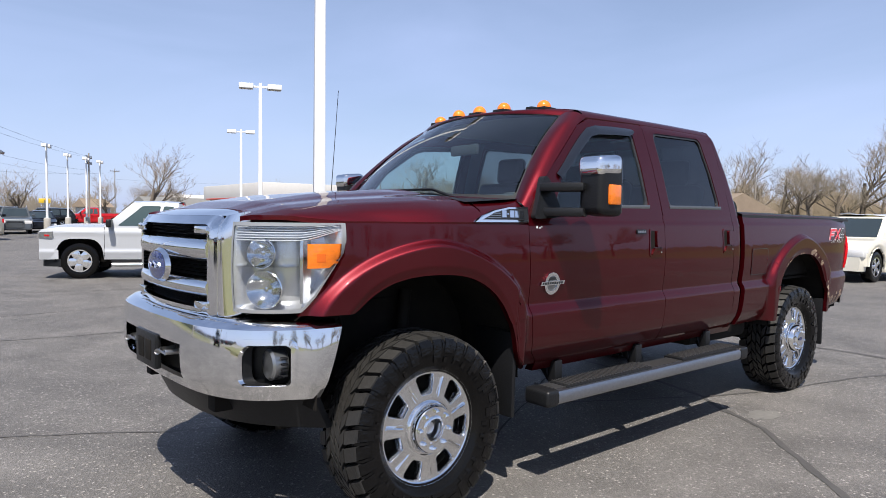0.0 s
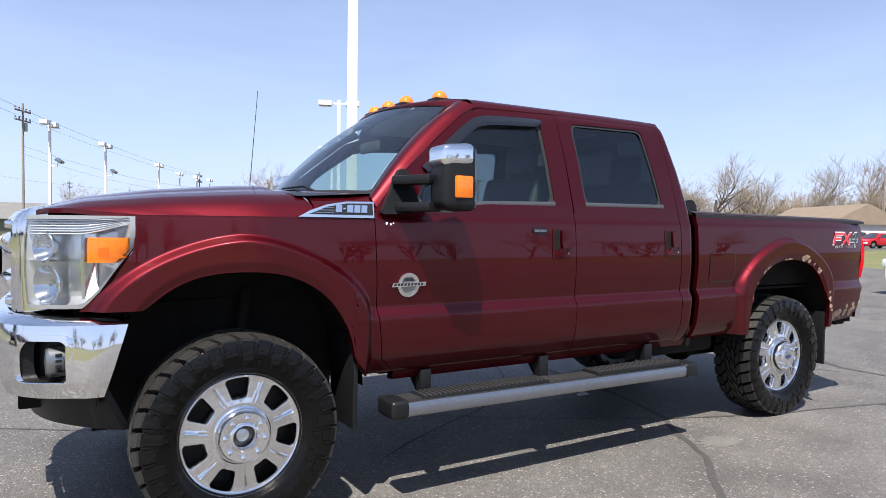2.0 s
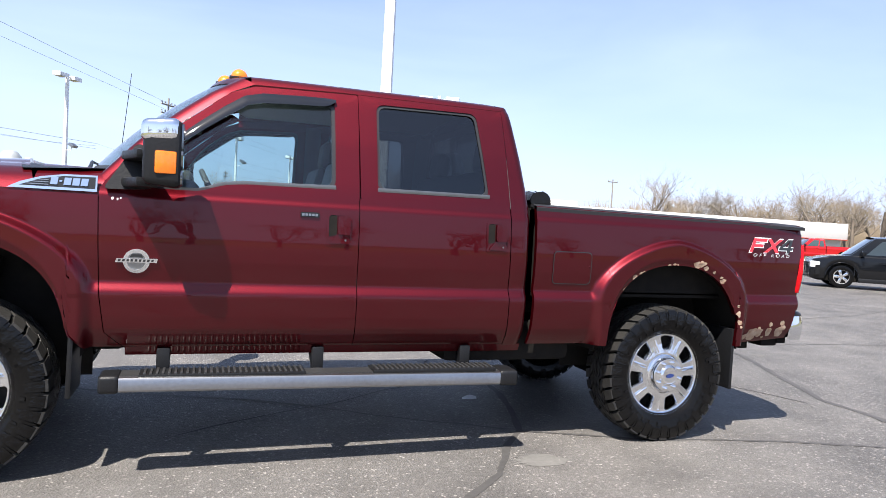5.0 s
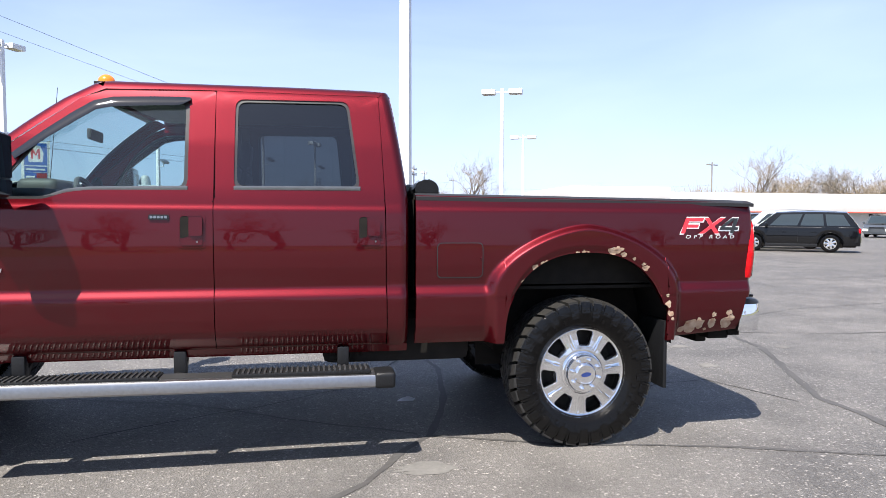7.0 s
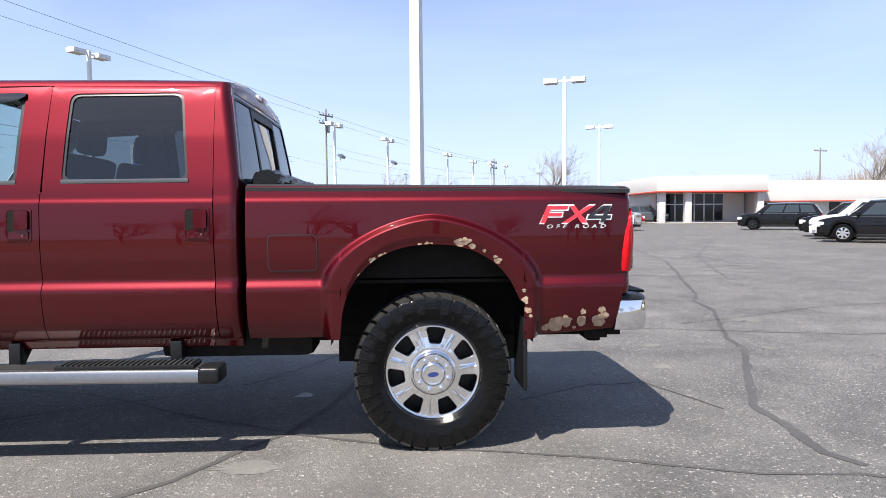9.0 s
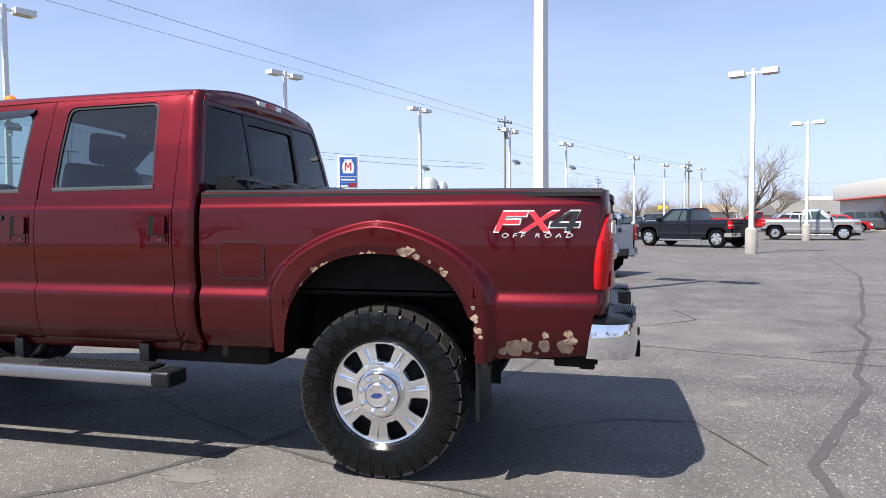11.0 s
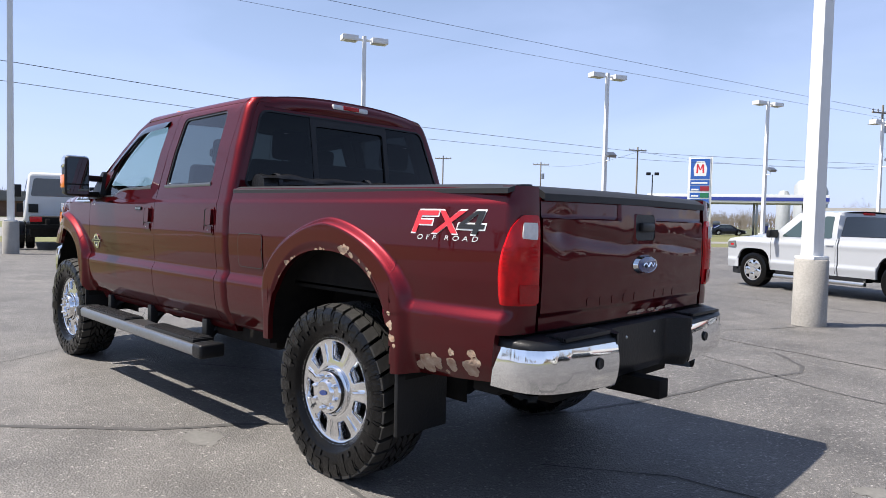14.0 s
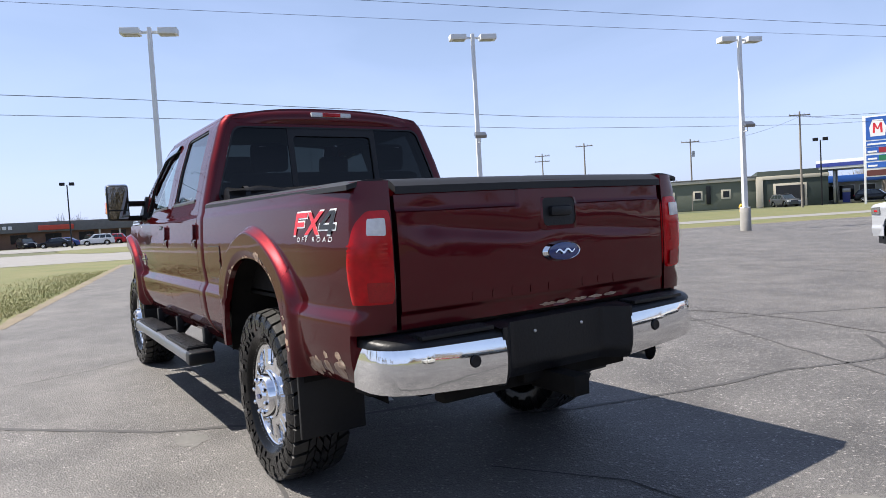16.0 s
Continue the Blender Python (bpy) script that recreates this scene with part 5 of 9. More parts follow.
# running boards
RIDGE = mat("worn_step_tread", (0.036, 0.036, 0.038), 0.32, grain=0.3, scale=60, spec=0.5)
for s in (-1, 1):
    bm = BM()
    prof = [(1.085, 0.452), (1.094, 0.462), (1.096, 0.505), (1.088, 0.520), (1.07, 0.527), (0.95, 0.527), (0.935, 0.515), (0.935, 0.47), (0.95, 0.45)]
    sheet(bm, lambda u, v: Vector((0.735 + 1.99 * u, s * prof[int(round(v * 8))][0], prof[int(round(v * 8))][1] - 0.015 * u)), 30, np.linspace(0, 1, 9))
    board = part("running_board", bm, mat("dull_aluminium", (0.36, 0.365, 0.38), 0.34, 1.0, grain=0.2, scale=50), truck, "brushed aluminium running board")
    # dark plate added over the bare aluminium to keep its glare off the doors
    bm = BM()
    sheet(bm, lambda u, v: Vector((0.737 + 1.985 * u, s * (0.952 + 0.116 * v), 0.5305 - 0.015 * u)), 12, 2, fold=(0, 0, -0.003))
    part("step_top", bm, RIDGE, board, "dark plate added to dull the bare step's reflection")
    for x0, x1 in ((0.645, 0.738), (2.722, 2.835)):
        bm = BM()
        box(bm, (x0, min(s * 0.93, s * 1.098), 0.445 - (0.015 if x0 > 2 else 0)), (x1, max(s * 0.93, s * 1.098), 0.532 - (0.015 if x0 > 2 else 0)), 0.02, seg=3)
        part("end_cap", bm, PLASTIC, board, "black end cap")
    for x0, x1 in ((0.82, 1.62), (1.98, 2.70)):
        bm = BM()
        box(bm, (x0, min(s * 0.940, s * 1.078), 0.512), (x1, max(s * 0.940, s * 1.078), 0.533), 0.004)
        part("tread_pad", bm, PLASTIC, board, "black tread pad")
        k = 0
        xx = x0 + 0.02
        while xx < x1 - 0.02:
            bm = BM()
            box(bm, (xx, min(s * 0.948, s * 1.070), 0.531), (xx + 0.012, max(s * 0.948, s * 1.070), 0.540), 0.002)
            part("tread_ridge", bm, RIDGE, board)
            xx += 0.028
    for x0 in (0.92, 1.70, 2.56):
        bm = BM()
        tube(bm, [(x0, s * 1.0, 0.485), (x0, s * 0.92, 0.50), (x0, s * 0.80, 0.62)], [0.03, 0.035, 0.04], 6)
        box(bm, (x0 - 0.032, min(s * 0.88, s * 0.935), 0.48), (x0 + 0.032, max(s * 0.88, s * 0.935), 0.635), 0.01)
        part("step_bracket", bm, PLASTIC, board, "black bracket")

# wheels



def tyre_surface(t, r_extra=0.0):
    """Half-section of the tyre: t from -1 (inner bead) to 1 (outer bead); returns radius and place across."""
    pts = [(-1.0, 0.262, -0.105), (-0.86, 0.30, -0.138), (-0.72, 0.355, -0.152), (-0.58, 0.402, -0.147), (-0.48, 0.412, -0.132), (0.0, 0.416, 0.0),
           (0.48, 0.412, 0.132), (0.58, 0.402, 0.147), (0.72, 0.355, 0.152), (0.86, 0.30, 0.138), (1.0, 0.262, 0.105)]
    ts = [p[0] for p in pts]
    return float(np.interp(t, ts, [p[1] for p in pts])), float(np.interp(t, ts, [p[2] for p in pts]))


def lug(bm, th, dth, y0, y1, skew, r0, r1, drop=0.0):
    """One tread block."""
    vs = []
    for r in (r0, r1):
        for y, sk in ((y0, 0), (y1, skew)):
            for a in (th + sk - dth, th + sk + dth):
                k = 0.95 if r == r1 else 1.0
                aa = th + sk + (a - th - sk) * k
                rr = r - (drop if y == y1 else 0)
                vs.append(bm.verts.new((rr * math.cos(aa), y, rr * math.sin(aa))))
    for f in ((0, 1, 3, 2), (4, 5, 7, 6), (0, 1, 5, 4), (2, 3, 7, 6), (0, 2, 6, 4), (1, 3, 7, 5)):
        bm.faces.new([vs[i] for i in f])


def build_wheel(front):
    hub = new("wheel")
    bm = BM()
    lathe(bm, [tyre_surface(t) for t in np.linspace(-1, 1, 81)], 72)
    part("tyre", bm, RUBBER, hub, "mud-terrain tyre")
    bm, side = BM(), BM()
    N = 34
    random.seed(14)
    for k in range(N):
        th = 2 * math.pi * k / N
        w = math.pi / N
        for sg in (-1, 1):
            off = 0 if sg > 0 else w
            j = 0.10 * w * (random.random() - 0.5)
            a, b = (0.82, 0.0) if k % 2 else (0.76, 0.006)
            lug(bm, th + off + j, w * a, sg * 0.078, sg * 0.143, 0.05 * sg, 0.404, 0.4445, 0.012)
            lug(side, th + off + j + 0.05 * sg, w * (a - 0.06), sg * 0.139, sg * (0.1545 - b * 0.3), 0.0, 0.385 - 2 * b, 0.431, 0.026 if k % 2 else 0.040)
            lug(side, th + off + j + 0.05 * sg + w, w * 0.16, sg * 0.139, sg * 0.152, 0.0, 0.392, 0.418, 0.02)
            lug(bm, th + off + w * 0.75, w * 0.80, sg * 0.003, sg * 0.034, -0.10 * sg, 0.404, 0.4440)
            lug(bm, th + off + w * 1.25, w * 0.78, sg * 0.041, sg * 0.070, 0.08 * sg, 0.404, 0.4445)
    tagged(part("tread", bm, mat("tread_rubber", (0.021, 0.020, 0.0187), 0.5, grain=0.4, scale=50, bump=0.3, second=(0.010, 0.0097, 0.0092)), hub, "worn tread of large blocks"), kind="stuff")
    tagged(part("shoulder_tread", side, mat("wet_look_rubber", (0.0035, 0.0035, 0.0038), 0.20, grain=0.3, scale=45, bump=0.6, spec=0.28), hub, "glossy black shoulder lugs"), kind="stuff")
    # raised marks round the sidewall
    bm = BM()
    for k in range(34):
        if k % 17 in (0, 1, 8, 9):
            continue
        th, w = 2 * math.pi * k / 34, 0.055 if k % 3 else 0.03
        sheet(bm, lambda u, v: Vector(((0.312 + 0.026 * v) * math.cos(th + w * u), 0.1475 + 0.006 * v, (0.312 + 0.026 * v) * math.sin(th + w * u))), 3, 2, fold=(0, -0.008, 0))
    tagged(part("sidewall_relief", bm, MATS["wet_look_rubber"], hub, "raised black marks on the sidewall"), kind="stuff")
    # rim
    bm = BM()
    lathe(bm, [(0.258, -0.10), (0.235, -0.09), (0.225, 0.0), (0.24, 0.075), (0.262, 0.095), (0.272, 0.104), (0.274, 0.112), (0.268, 0.117), (0.258, 0.113)], 72)
    n_sp = 7
    period = 2 * math.pi / n_sp
    edge = period * 0.1

    def place(k, a, r, y):
        th = period * k + a / 0.2
        return Vector((r * math.cos(th), y, r * math.sin(th)))

    def depth(a, r):
        """Height of the spoked face, with a pair of ridges along each spoke."""
        y = float(np.interp(r, [0.11, 0.13, 0.155, 0.19, 0.225, 0.245, 0.2585], [0.108, 0.108, 0.104, 0.100, 0.098, 0.101, 0.113]))
        mid = (edge - abs(a)) * r / 0.2
        fade = smooth01((r - 0.135) / 0.02) * smooth01((0.243 - r) / 0.015)
        return y + fade * (0.0035 * math.exp(-((mid - 0.0065) / 0.0025) ** 2) - 0.003 * math.exp(-(mid / 0.003) ** 2))
    sector = densify([(-edge, 0.112), (edge, 0.112), (edge, 0.2585), (-edge, 0.2585)], 0.006)
    brim = densify(rounded([(-0.040, 0.151), (0.040, 0.151), (0.047, 0.240), (-0.047, 0.240)], 0.018, 6), 0.005)
    lip = [(a * 0.93, 0.1955 + (r - 0.1955) * 0.93) for a, r in brim]
    hole = [(a * 0.80, 0.199 + (r - 0.1955) * 0.78) for a, r in brim]
    for k in range(n_sp):
        ring(bm, sector, brim, lambda a, r: place(k, a, r, depth(a, r)), 9)
        rows = [[bm.verts.new(place(k, a, r, depth(a, r) - dy)) for a, r in loop] for loop, dy in ((brim, 0.0), (lip, 0.005), (hole, 0.034), (hole, 0.05))]
        for r0, r1 in zip(rows, rows[1:]):
            for q in range(len(r0)):
                bm.faces.new((r0[q], r0[(q + 1) % len(r0)], r1[(q + 1) % len(r0)], r1[q]))
    bmesh.ops.remove_doubles(bm, verts=bm.verts, dist=0.0004)
    bmesh.ops.scale(bm, vec=(1.05, 1.0, 1.05), verts=bm.verts)
    part("rim", bm, POLISHED, hub, "polished seven-spoke alloy rim", smooth=50)
    bm = BM()
    lathe(bm, [(0.256, -0.02), (0.13, -0.02), (0.10, -0.06)], 40)
    lathe(bm, [(0.19, 0.005), (0.10, 0.008)], 40)
    part("brake_disc", bm, mat("brake_iron", (0.05, 0.047, 0.045), 0.6, 0.6, grain=0.4, scale=40), hub, "dark brake disc")
    bm = BM()
    if front:
        lathe(bm, [(0.128, 0.104), (0.127, 0.118), (0.122, 0.122), (0.116, 0.116), (0.113, 0.122), (0.112, 0.146), (0.106, 0.154), (0.098, 0.154), (0.066, 0.150), (0.058, 0.156), (0.052, 0.157), (0.048, 0.150), (0.044, 0.085), (0.0005, 0.085)], 48)
    else:
        lathe(bm, [(0.128, 0.104), (0.127, 0.118), (0.122, 0.122), (0.116, 0.116), (0.113, 0.122), (0.112, 0.148), (0.106, 0.156), (0.098, 0.157), (0.070, 0.157), (0.062, 0.168), (0.055, 0.173), (0.045, 0.171), (0.0005, 0.173)], 48)
    part("hub_cap", bm, CHROME, hub, "chrome hub cap")
    for k in range(8):
        a = 2 * math.pi * (k + 0.5) / 8
        bm = BM()
        lathe(bm, [(0.0125, 0.0), (0.012, 0.016), (0.006, 0.022), (0.0005, 0.023)], 6 if front else 12, "y", (0.086 * math.cos(a), 0.150 if front else 0.155, 0.086 * math.sin(a)))
        part("lug_nut", bm, CHROME, hub)
    bm = BM()
    if front:
        lathe(bm, [(0.03, 0.086), (0.028, 0.115), (0.012, 0.12), (0.0005, 0.12)], 16)
        part("axle_end", bm, BRUSHED, hub, "dull axle end")
        bm = BM()
        lathe(bm, [(0.0465, 0.0865), (0.03, 0.087)], 24)
        part("hub_bore", bm, mat("dull_hub_iron", (0.16, 0.15, 0.14), 0.4, 0.8, grain=0.3, scale=60), hub, "dull hub bore")
    else:
        sheet(bm, lambda u, v: Vector((0.030 * (1 - v) * math.cos(2 * math.pi * u), 0.1745, 0.013 * (1 - v) * math.sin(2 * math.pi * u))), 24, 2)
        part("cap_badge", bm, BLUE, hub, "small blue oval")
    return hub


for front, cx in ((True, -0.01), (False, 3.968)):
    w0 = build_wheel(front)
    w0.name = "wheel"
    for s in (-1, 1):
        yy = s * (0.825 if front else 0.835)
        m = Matrix.Translation((cx, yy, 0.438)) @ pose(0, 0, 0, 0, 17 if front else 8, 180 if s < 0 else 0)
        if s < 0:
            w0.parent = truck
            w0.matrix_basis = m
        else:
            c = copy_thing(w0, m)
            c.parent = truck
            c.matrix_basis = m

# rust on the rear arches and the lower corner
random.seed(5)


def rust_patch(s, x, z, r, lift=0.0012):
    bm = BM()
    n = 30
    ph = random.random() * 9
    loop = []
    for k in range(n):
        a = 2 * math.pi * k / n
        q = r * (0.85 + 0.55 * noise.noise((math.cos(a) * 1.1 + ph, math.sin(a) * 1.1, ph)) + 0.14 * random.random())
        loop.append((x + q * 1.15 * math.cos(a), z + q * math.sin(a)))
    for cx in (3.968,):
        loop = [(a, max(b, arch_z(a, cx) + 0.001)) if abs(a - cx) < 0.49 else (a, b) for a, b in loop]
    fan(bm, loop, on_side(s, lift), 3)
    flake = part("rust_patch", bm, RUST, truck, "bubbled bare rust patch")
    return flake


spots = [(3.575, 0.990, 0.014), (3.645, 1.068, 0.028), (3.69, 1.092, 0.018), (3.715, 1.105, 0.014), (3.90, 1.153, 0.015), (3.94, 1.158, 0.018), (3.965, 1.160, 0.010),
         (4.115, 1.165, 0.032), (4.15, 1.17, 0.030), (4.185, 1.145, 0.020), (4.25, 1.118, 0.014), (4.325, 1.062, 0.024), (4.31, 1.085, 0.012),
         (4.475, 0.845, 0.024), (4.49, 0.79, 0.022), (4.468, 0.90, 0.013), (4.505, 0.755, 0.012),
         (4.655, 0.698, 0.046), (4.715, 0.715, 0.040), (4.60, 0.680, 0.022), (4.80, 0.715, 0.030), (4.81, 0.772, 0.018), (4.80, 0.74, 0.008), (4.905, 0.714, 0.042), (4.935, 0.748, 0.022), (4.915, 0.776, 0.022), (4.765, 0.678, 0.010)]
for x, z, r in spots:
    rust_patch(-1, x, z, r * (0.92 if z < 0.8 else 0.75))
for k in range(5):
    bm = BM()
    y0 = -0.02 + k * 0.10
    loop = [(y0 + 0.05 * math.cos(a) * (0.6 + 0.5 * random.random()), 0.893 + 0.008 * math.sin(a) * (0.6 + 0.8 * random.random())) for a in np.linspace(0, 2 * math.pi, 15)[:-1]]
    fan(bm, loop, lambda a, b: Vector((gate_x(a, b) - 0.003, a, b)), 2)
    part("rust_patch", bm, RUST, truck, "bare rust along the tailgate edge")

# small chips below the mirror and on the bonnet's edge
for x, z, r in ((0.668, 1.375, 0.007), (0.690, 1.372, 0.006), (0.705, 1.378, 0.004)):
    bm = BM()
    loop = [(x + r * (0.6 + 0.6 * random.random()) * math.cos(a), z + r * (0.6 + 0.6 * random.random()) * math.sin(a)) for a in np.linspace(0, 2 * math.pi, 9)[:-1]]
    fan(bm, loop, on_side(-1, 0.0012), 1)
    part("paint_chip", bm, WHITE_DECAL, truck, "small pale paint chip")

# cabin
bm = BM()
box(bm, (0.62, -0.80, 1.18), (1.06, 0.80, 1.50), 0.07, seg=3)
part("dashboard", bm, CABIN, truck, "dark dashboard")
bm = BM()
box(bm, (0.80, -0.62, 1.45), (1.02, -0.18, 1.56), 0.05, seg=3)
part("instrument_hood", bm, CABIN, truck)
bm = BM()
for a in range(1):
    rr = [Vector((0, 0.185 * math.cos(t), 0.185 * math.sin(t))) for t in np.linspace(0, 2 * math.pi, 30)]
    mm_ = Matrix.Translation((1.14, -0.40, 1.40)) @ pose(0, 0, 0, 0, -25, 0)
    tube(bm, [mm_ @ p for p in rr], 0.016, 8, caps=False)
    for t in (math.radians(200), math.radians(340), math.radians(270)):
        tube(bm, [mm_ @ Vector((-0.02, 0, 0)), mm_ @ Vector((0, 0.18 * math.cos(t), 0.18 * math.sin(t)))], 0.014, 6)
    lathe(bm, [(0.06, -0.03), (0.05, 0.0), (0.0005, 0.01)], 16, "x", (1.13, -0.40, 1.40))
part("steering_wheel", bm, CABIN, truck, "dark steering wheel")


def build_seat(x, y, w):
    bm = BM()
    box(bm, (x - 0.28, y - w / 2, 1.0), (x + 0.26, y + w / 2, 1.16), 0.05, seg=3)
    box(bm, (-0.07, -w / 2, 0.0), (0.07, w / 2, 0.60), 0.05, m=Matrix.Translation((x + 0.25, y, 1.10)) @ pose(0, 0, 0, 0, 14, 0), seg=3)
    seat = part("seat", bm, SEAT, truck, "black leather seat")
    for q in ([0] if w < 0.7 else [-w * 0.32, w * 0.32]):
        bm = BM()
        box(bm, (-0.045, -0.13, 0.0), (0.05, 0.13, 0.20), 0.05, m=Matrix.Translation((x + 0.405, y + q, 1.69)) @ pose(0, 0, 0, 0, 6, 0), seg=3)
        tube(bm, [(x + 0.395, y + q - 0.05, 1.60), (x + 0.40, y + q - 0.05, 1.72)], 0.006, 5)
        tube(bm, [(x + 0.395, y + q + 0.05, 1.60), (x + 0.40, y + q + 0.05, 1.72)], 0.006, 5)
        part("headrest", bm, SEAT, seat)


build_seat(1.50, -0.42, 0.56)
build_seat(1.50, 0.42, 0.56)
build_seat(2.40, 0.0, 1.45)
bm = BM()
box(bm, (1.2, -0.10, 0.95), (1.75, 0.10, 1.22), 0.04)
part("centre_console", bm, CABIN, truck)
bm = BM()
sheet(bm, lambda u, v: roof(0.06 + 0.90 * u, 0.04 + 0.92 * v) - Vector((0, 0, 0.05)), 16, 12)
part("headliner", bm, HEADLINER, truck)
for s in (-1, 1):
    for x0, x1 in ((0.75, 1.86), (1.90, 2.76)):
        bm = BM()
        sheet(bm, lambda u, v: Vector((x0 + (x1 - x0) * u, s * (half(1.5, 0.75 + 0.70 * v) - 0.07), 0.75 + 0.70 * v)), 8, 6)
        part("door_card", bm, CABIN, truck)
    for x0 in (1.82, 2.72):
        bm = BM()
        sheet(bm, lambda u, v: Vector((x0 + 0.12 * u - 0.02 * v, s * (half(1.8, 1.45 + 0.58 * v) - 0.05), 1.45 + 0.58 * v)), 3, 8)
        part("pillar_lining", bm, CABIN, truck)
bm = BM()
box(bm, (1.02, -0.13, 1.83), (1.05, 0.13, 1.90), 0.015)
part("inside_mirror", bm, CABIN, truck)
bm = BM()
sheet(bm, lambda u, v: Vector((2.80, (2 * u - 1) * 0.80, 0.75 + 0.76 * v)), 4, 4)
part("rear_lining", bm, CABIN, truck)


# ---- ground ----


def asphalt_mat(name, base, pale):
    m = bpy.data.materials.new(name)
    m.use_nodes = True
    n, l = m.node_tree.nodes, m.node_tree.links
    b = n["Principled BSDF"]
    tc = n.new("ShaderNodeTexCoord")

    def tex(scale, detail, kind="ShaderNodeTexNoise"):
        t = n.new(kind)
        t.inputs["Scale"].default_value = scale
        if kind == "ShaderNodeTexNoise":
            t.inputs["Detail"].default_value = detail
        l.new(tc.outputs["Object"], t.inputs["Vector"])
        return t
    stones = tex(85, 0, "ShaderNodeTexVoronoi")
    grit = tex(260, 2)
    patch = tex(0.35, 6)
    stain = tex(1.7, 8)
    ramp = n.new("ShaderNodeValToRGB")
    ramp.color_ramp.elements[0].position, ramp.color_ramp.elements[1].position = 0.0, 1.0
    ramp.color_ramp.elements[0].color = (*[c * 0.55 for c in base], 1)
    ramp.color_ramp.elements[1].color = (*[c * 2.9 for c in base], 1)
    for at_, k_ in ((0.45, 0.8), (0.72, 1.0), (0.86, 1.15), (0.90, 2.3)):
        e = ramp.color_ramp.elements.new(at_)
        e.color = (*[c * k_ for c in base], 1)
    l.new(stones.outputs["Color"], ramp.inputs[0])
    chips = tex(55, 0, "ShaderNodeTexVoronoi")
    pick = n.new("ShaderNodeMapRange")
    pick.inputs[1].default_value, pick.inputs[2].default_value, pick.inputs[4].default_value = 0.88, 0.92, 0.55
    sep_c = n.new("ShaderNodeSeparateColor")
    l.new(chips.outputs["Color"], sep_c.inputs[0])
    l.new(sep_c.outputs[1], pick.inputs[0])
    dot = n.new("ShaderNodeMapRange")
    dot.inputs[1].default_value, dot.inputs[2].default_value, dot.inputs[3].default_value, dot.inputs[4].default_value = 0.25, 0.45, 1.0, 0.0
    l.new(chips.outputs["Distance"], dot.inputs[0])
    both = n.new("ShaderNodeMath")
    both.operation = "MULTIPLY"
    l.new(pick.outputs[0], both.inputs[0])
    l.new(dot.outputs[0], both.inputs[1])
    mix = n.new("ShaderNodeMix")
    mix.data_type = "RGBA"
    mr = n.new("ShaderNodeMapRange")
    mr.inputs[1].default_value, mr.inputs[2].default_value = 0.42, 0.68
    mr.inputs[4].default_value = 0.45
    l.new(patch.outputs[0], mr.inputs[0])
    l.new(mr.outputs[0], mix.inputs[0])
    l.new(ramp.outputs[0], mix.inputs[6])
    mix.inputs[7].default_value = (*pale, 1)
    mix2 = n.new("ShaderNodeMix")
    mix2.data_type = "RGBA"
    mix2.blend_type = "MULTIPLY"
    mr2 = n.new("ShaderNodeMapRange")
    mr2.inputs[1].default_value, mr2.inputs[2].default_value, mr2.inputs[3].default_value, mr2.inputs[4].default_value = 0.3, 0.7, 0.72, 1.2
    l.new(stain.outputs[0], mr2.inputs[0])
    mix2.inputs[0].default_value = 1
    l.new(mix.outputs[2], mix2.inputs[6])
    l.new(mr2.outputs[0], mix2.inputs[7])
    mix3 = n.new("ShaderNodeMix")
    mix3.data_type = "RGBA"
    mix3.blend_type = "MULTIPLY"
    mix3.inputs[0].default_value = 1
    mr3 = n.new("ShaderNodeMapRange")
    mr3.inputs[1].default_value, mr3.inputs[2].default_value, mr3.inputs[3].default_value, mr3.inputs[4].default_value = 0.35, 0.65, 0.32, 1.70
    l.new(grit.outputs[0], mr3.inputs[0])
    l.new(mix2.outputs[2], mix3.inputs[6])
    l.new(mr3.outputs[0], mix3.inputs[7])
    pale_chip = n.new("ShaderNodeMix")
    pale_chip.data_type = "RGBA"
    l.new(both.outputs[0], pale_chip.inputs[0])
    l.new(mix3.outputs[2], pale_chip.inputs[6])
    pale_chip.inputs[7].default_value = (0.38, 0.36, 0.335, 1)
    l.new(pale_chip.outputs[2], b.inputs["Base Color"])
    b.inputs["Roughness"].default_value = 0.66
    bp = n.new("ShaderNodeBump")
    bp.inputs["Strength"].default_value, bp.inputs["Distance"].default_value = 0.70, 0.006
    l.new(stones.outputs["Distance"], bp.inputs["Height"])
    l.new(bp.outputs[0], b.inputs["Normal"])
    return m


ASPHALT = asphalt_mat("worn_asphalt", (0.094, 0.089, 0.0855), (0.136, 0.128, 0.120))
TAR = mat("crack_sealant", (0.060, 0.0575, 0.056), 0.7, grain=0.4, scale=25, bump=0.3)
CRACK = mat("open_crack", (0.04, 0.038, 0.036), 0.9, grain=0.4)
PALE = mat("pale_scuff", (0.14, 0.135, 0.127), 0.85, grain=0.35, scale=40, big=6)
GRASS = mat("spring_grass", (0.072, 0.090, 0.024), 0.9, grain=0.4, scale=14, bump=1.0, second=(0.140, 0.127, 0.055), big=0.5)
FIELD = mat("far_field", (0.055, 0.07, 0.028), 0.95, grain=0.3, scale=0.4, second=(0.09, 0.085, 0.05), big=0.02)
CONCRETE = mat("concrete", (0.34, 0.325, 0.30), 0.85, grain=0.25, scale=40, bump=0.4, second=(0.24, 0.228, 0.208), big=3)
ROADGREY = mat("pale_road_concrete", (0.20, 0.195, 0.188), 0.85, grain=0.2, scale=30, bump=0.3, second=(0.155, 0.15, 0.145), big=0.6)
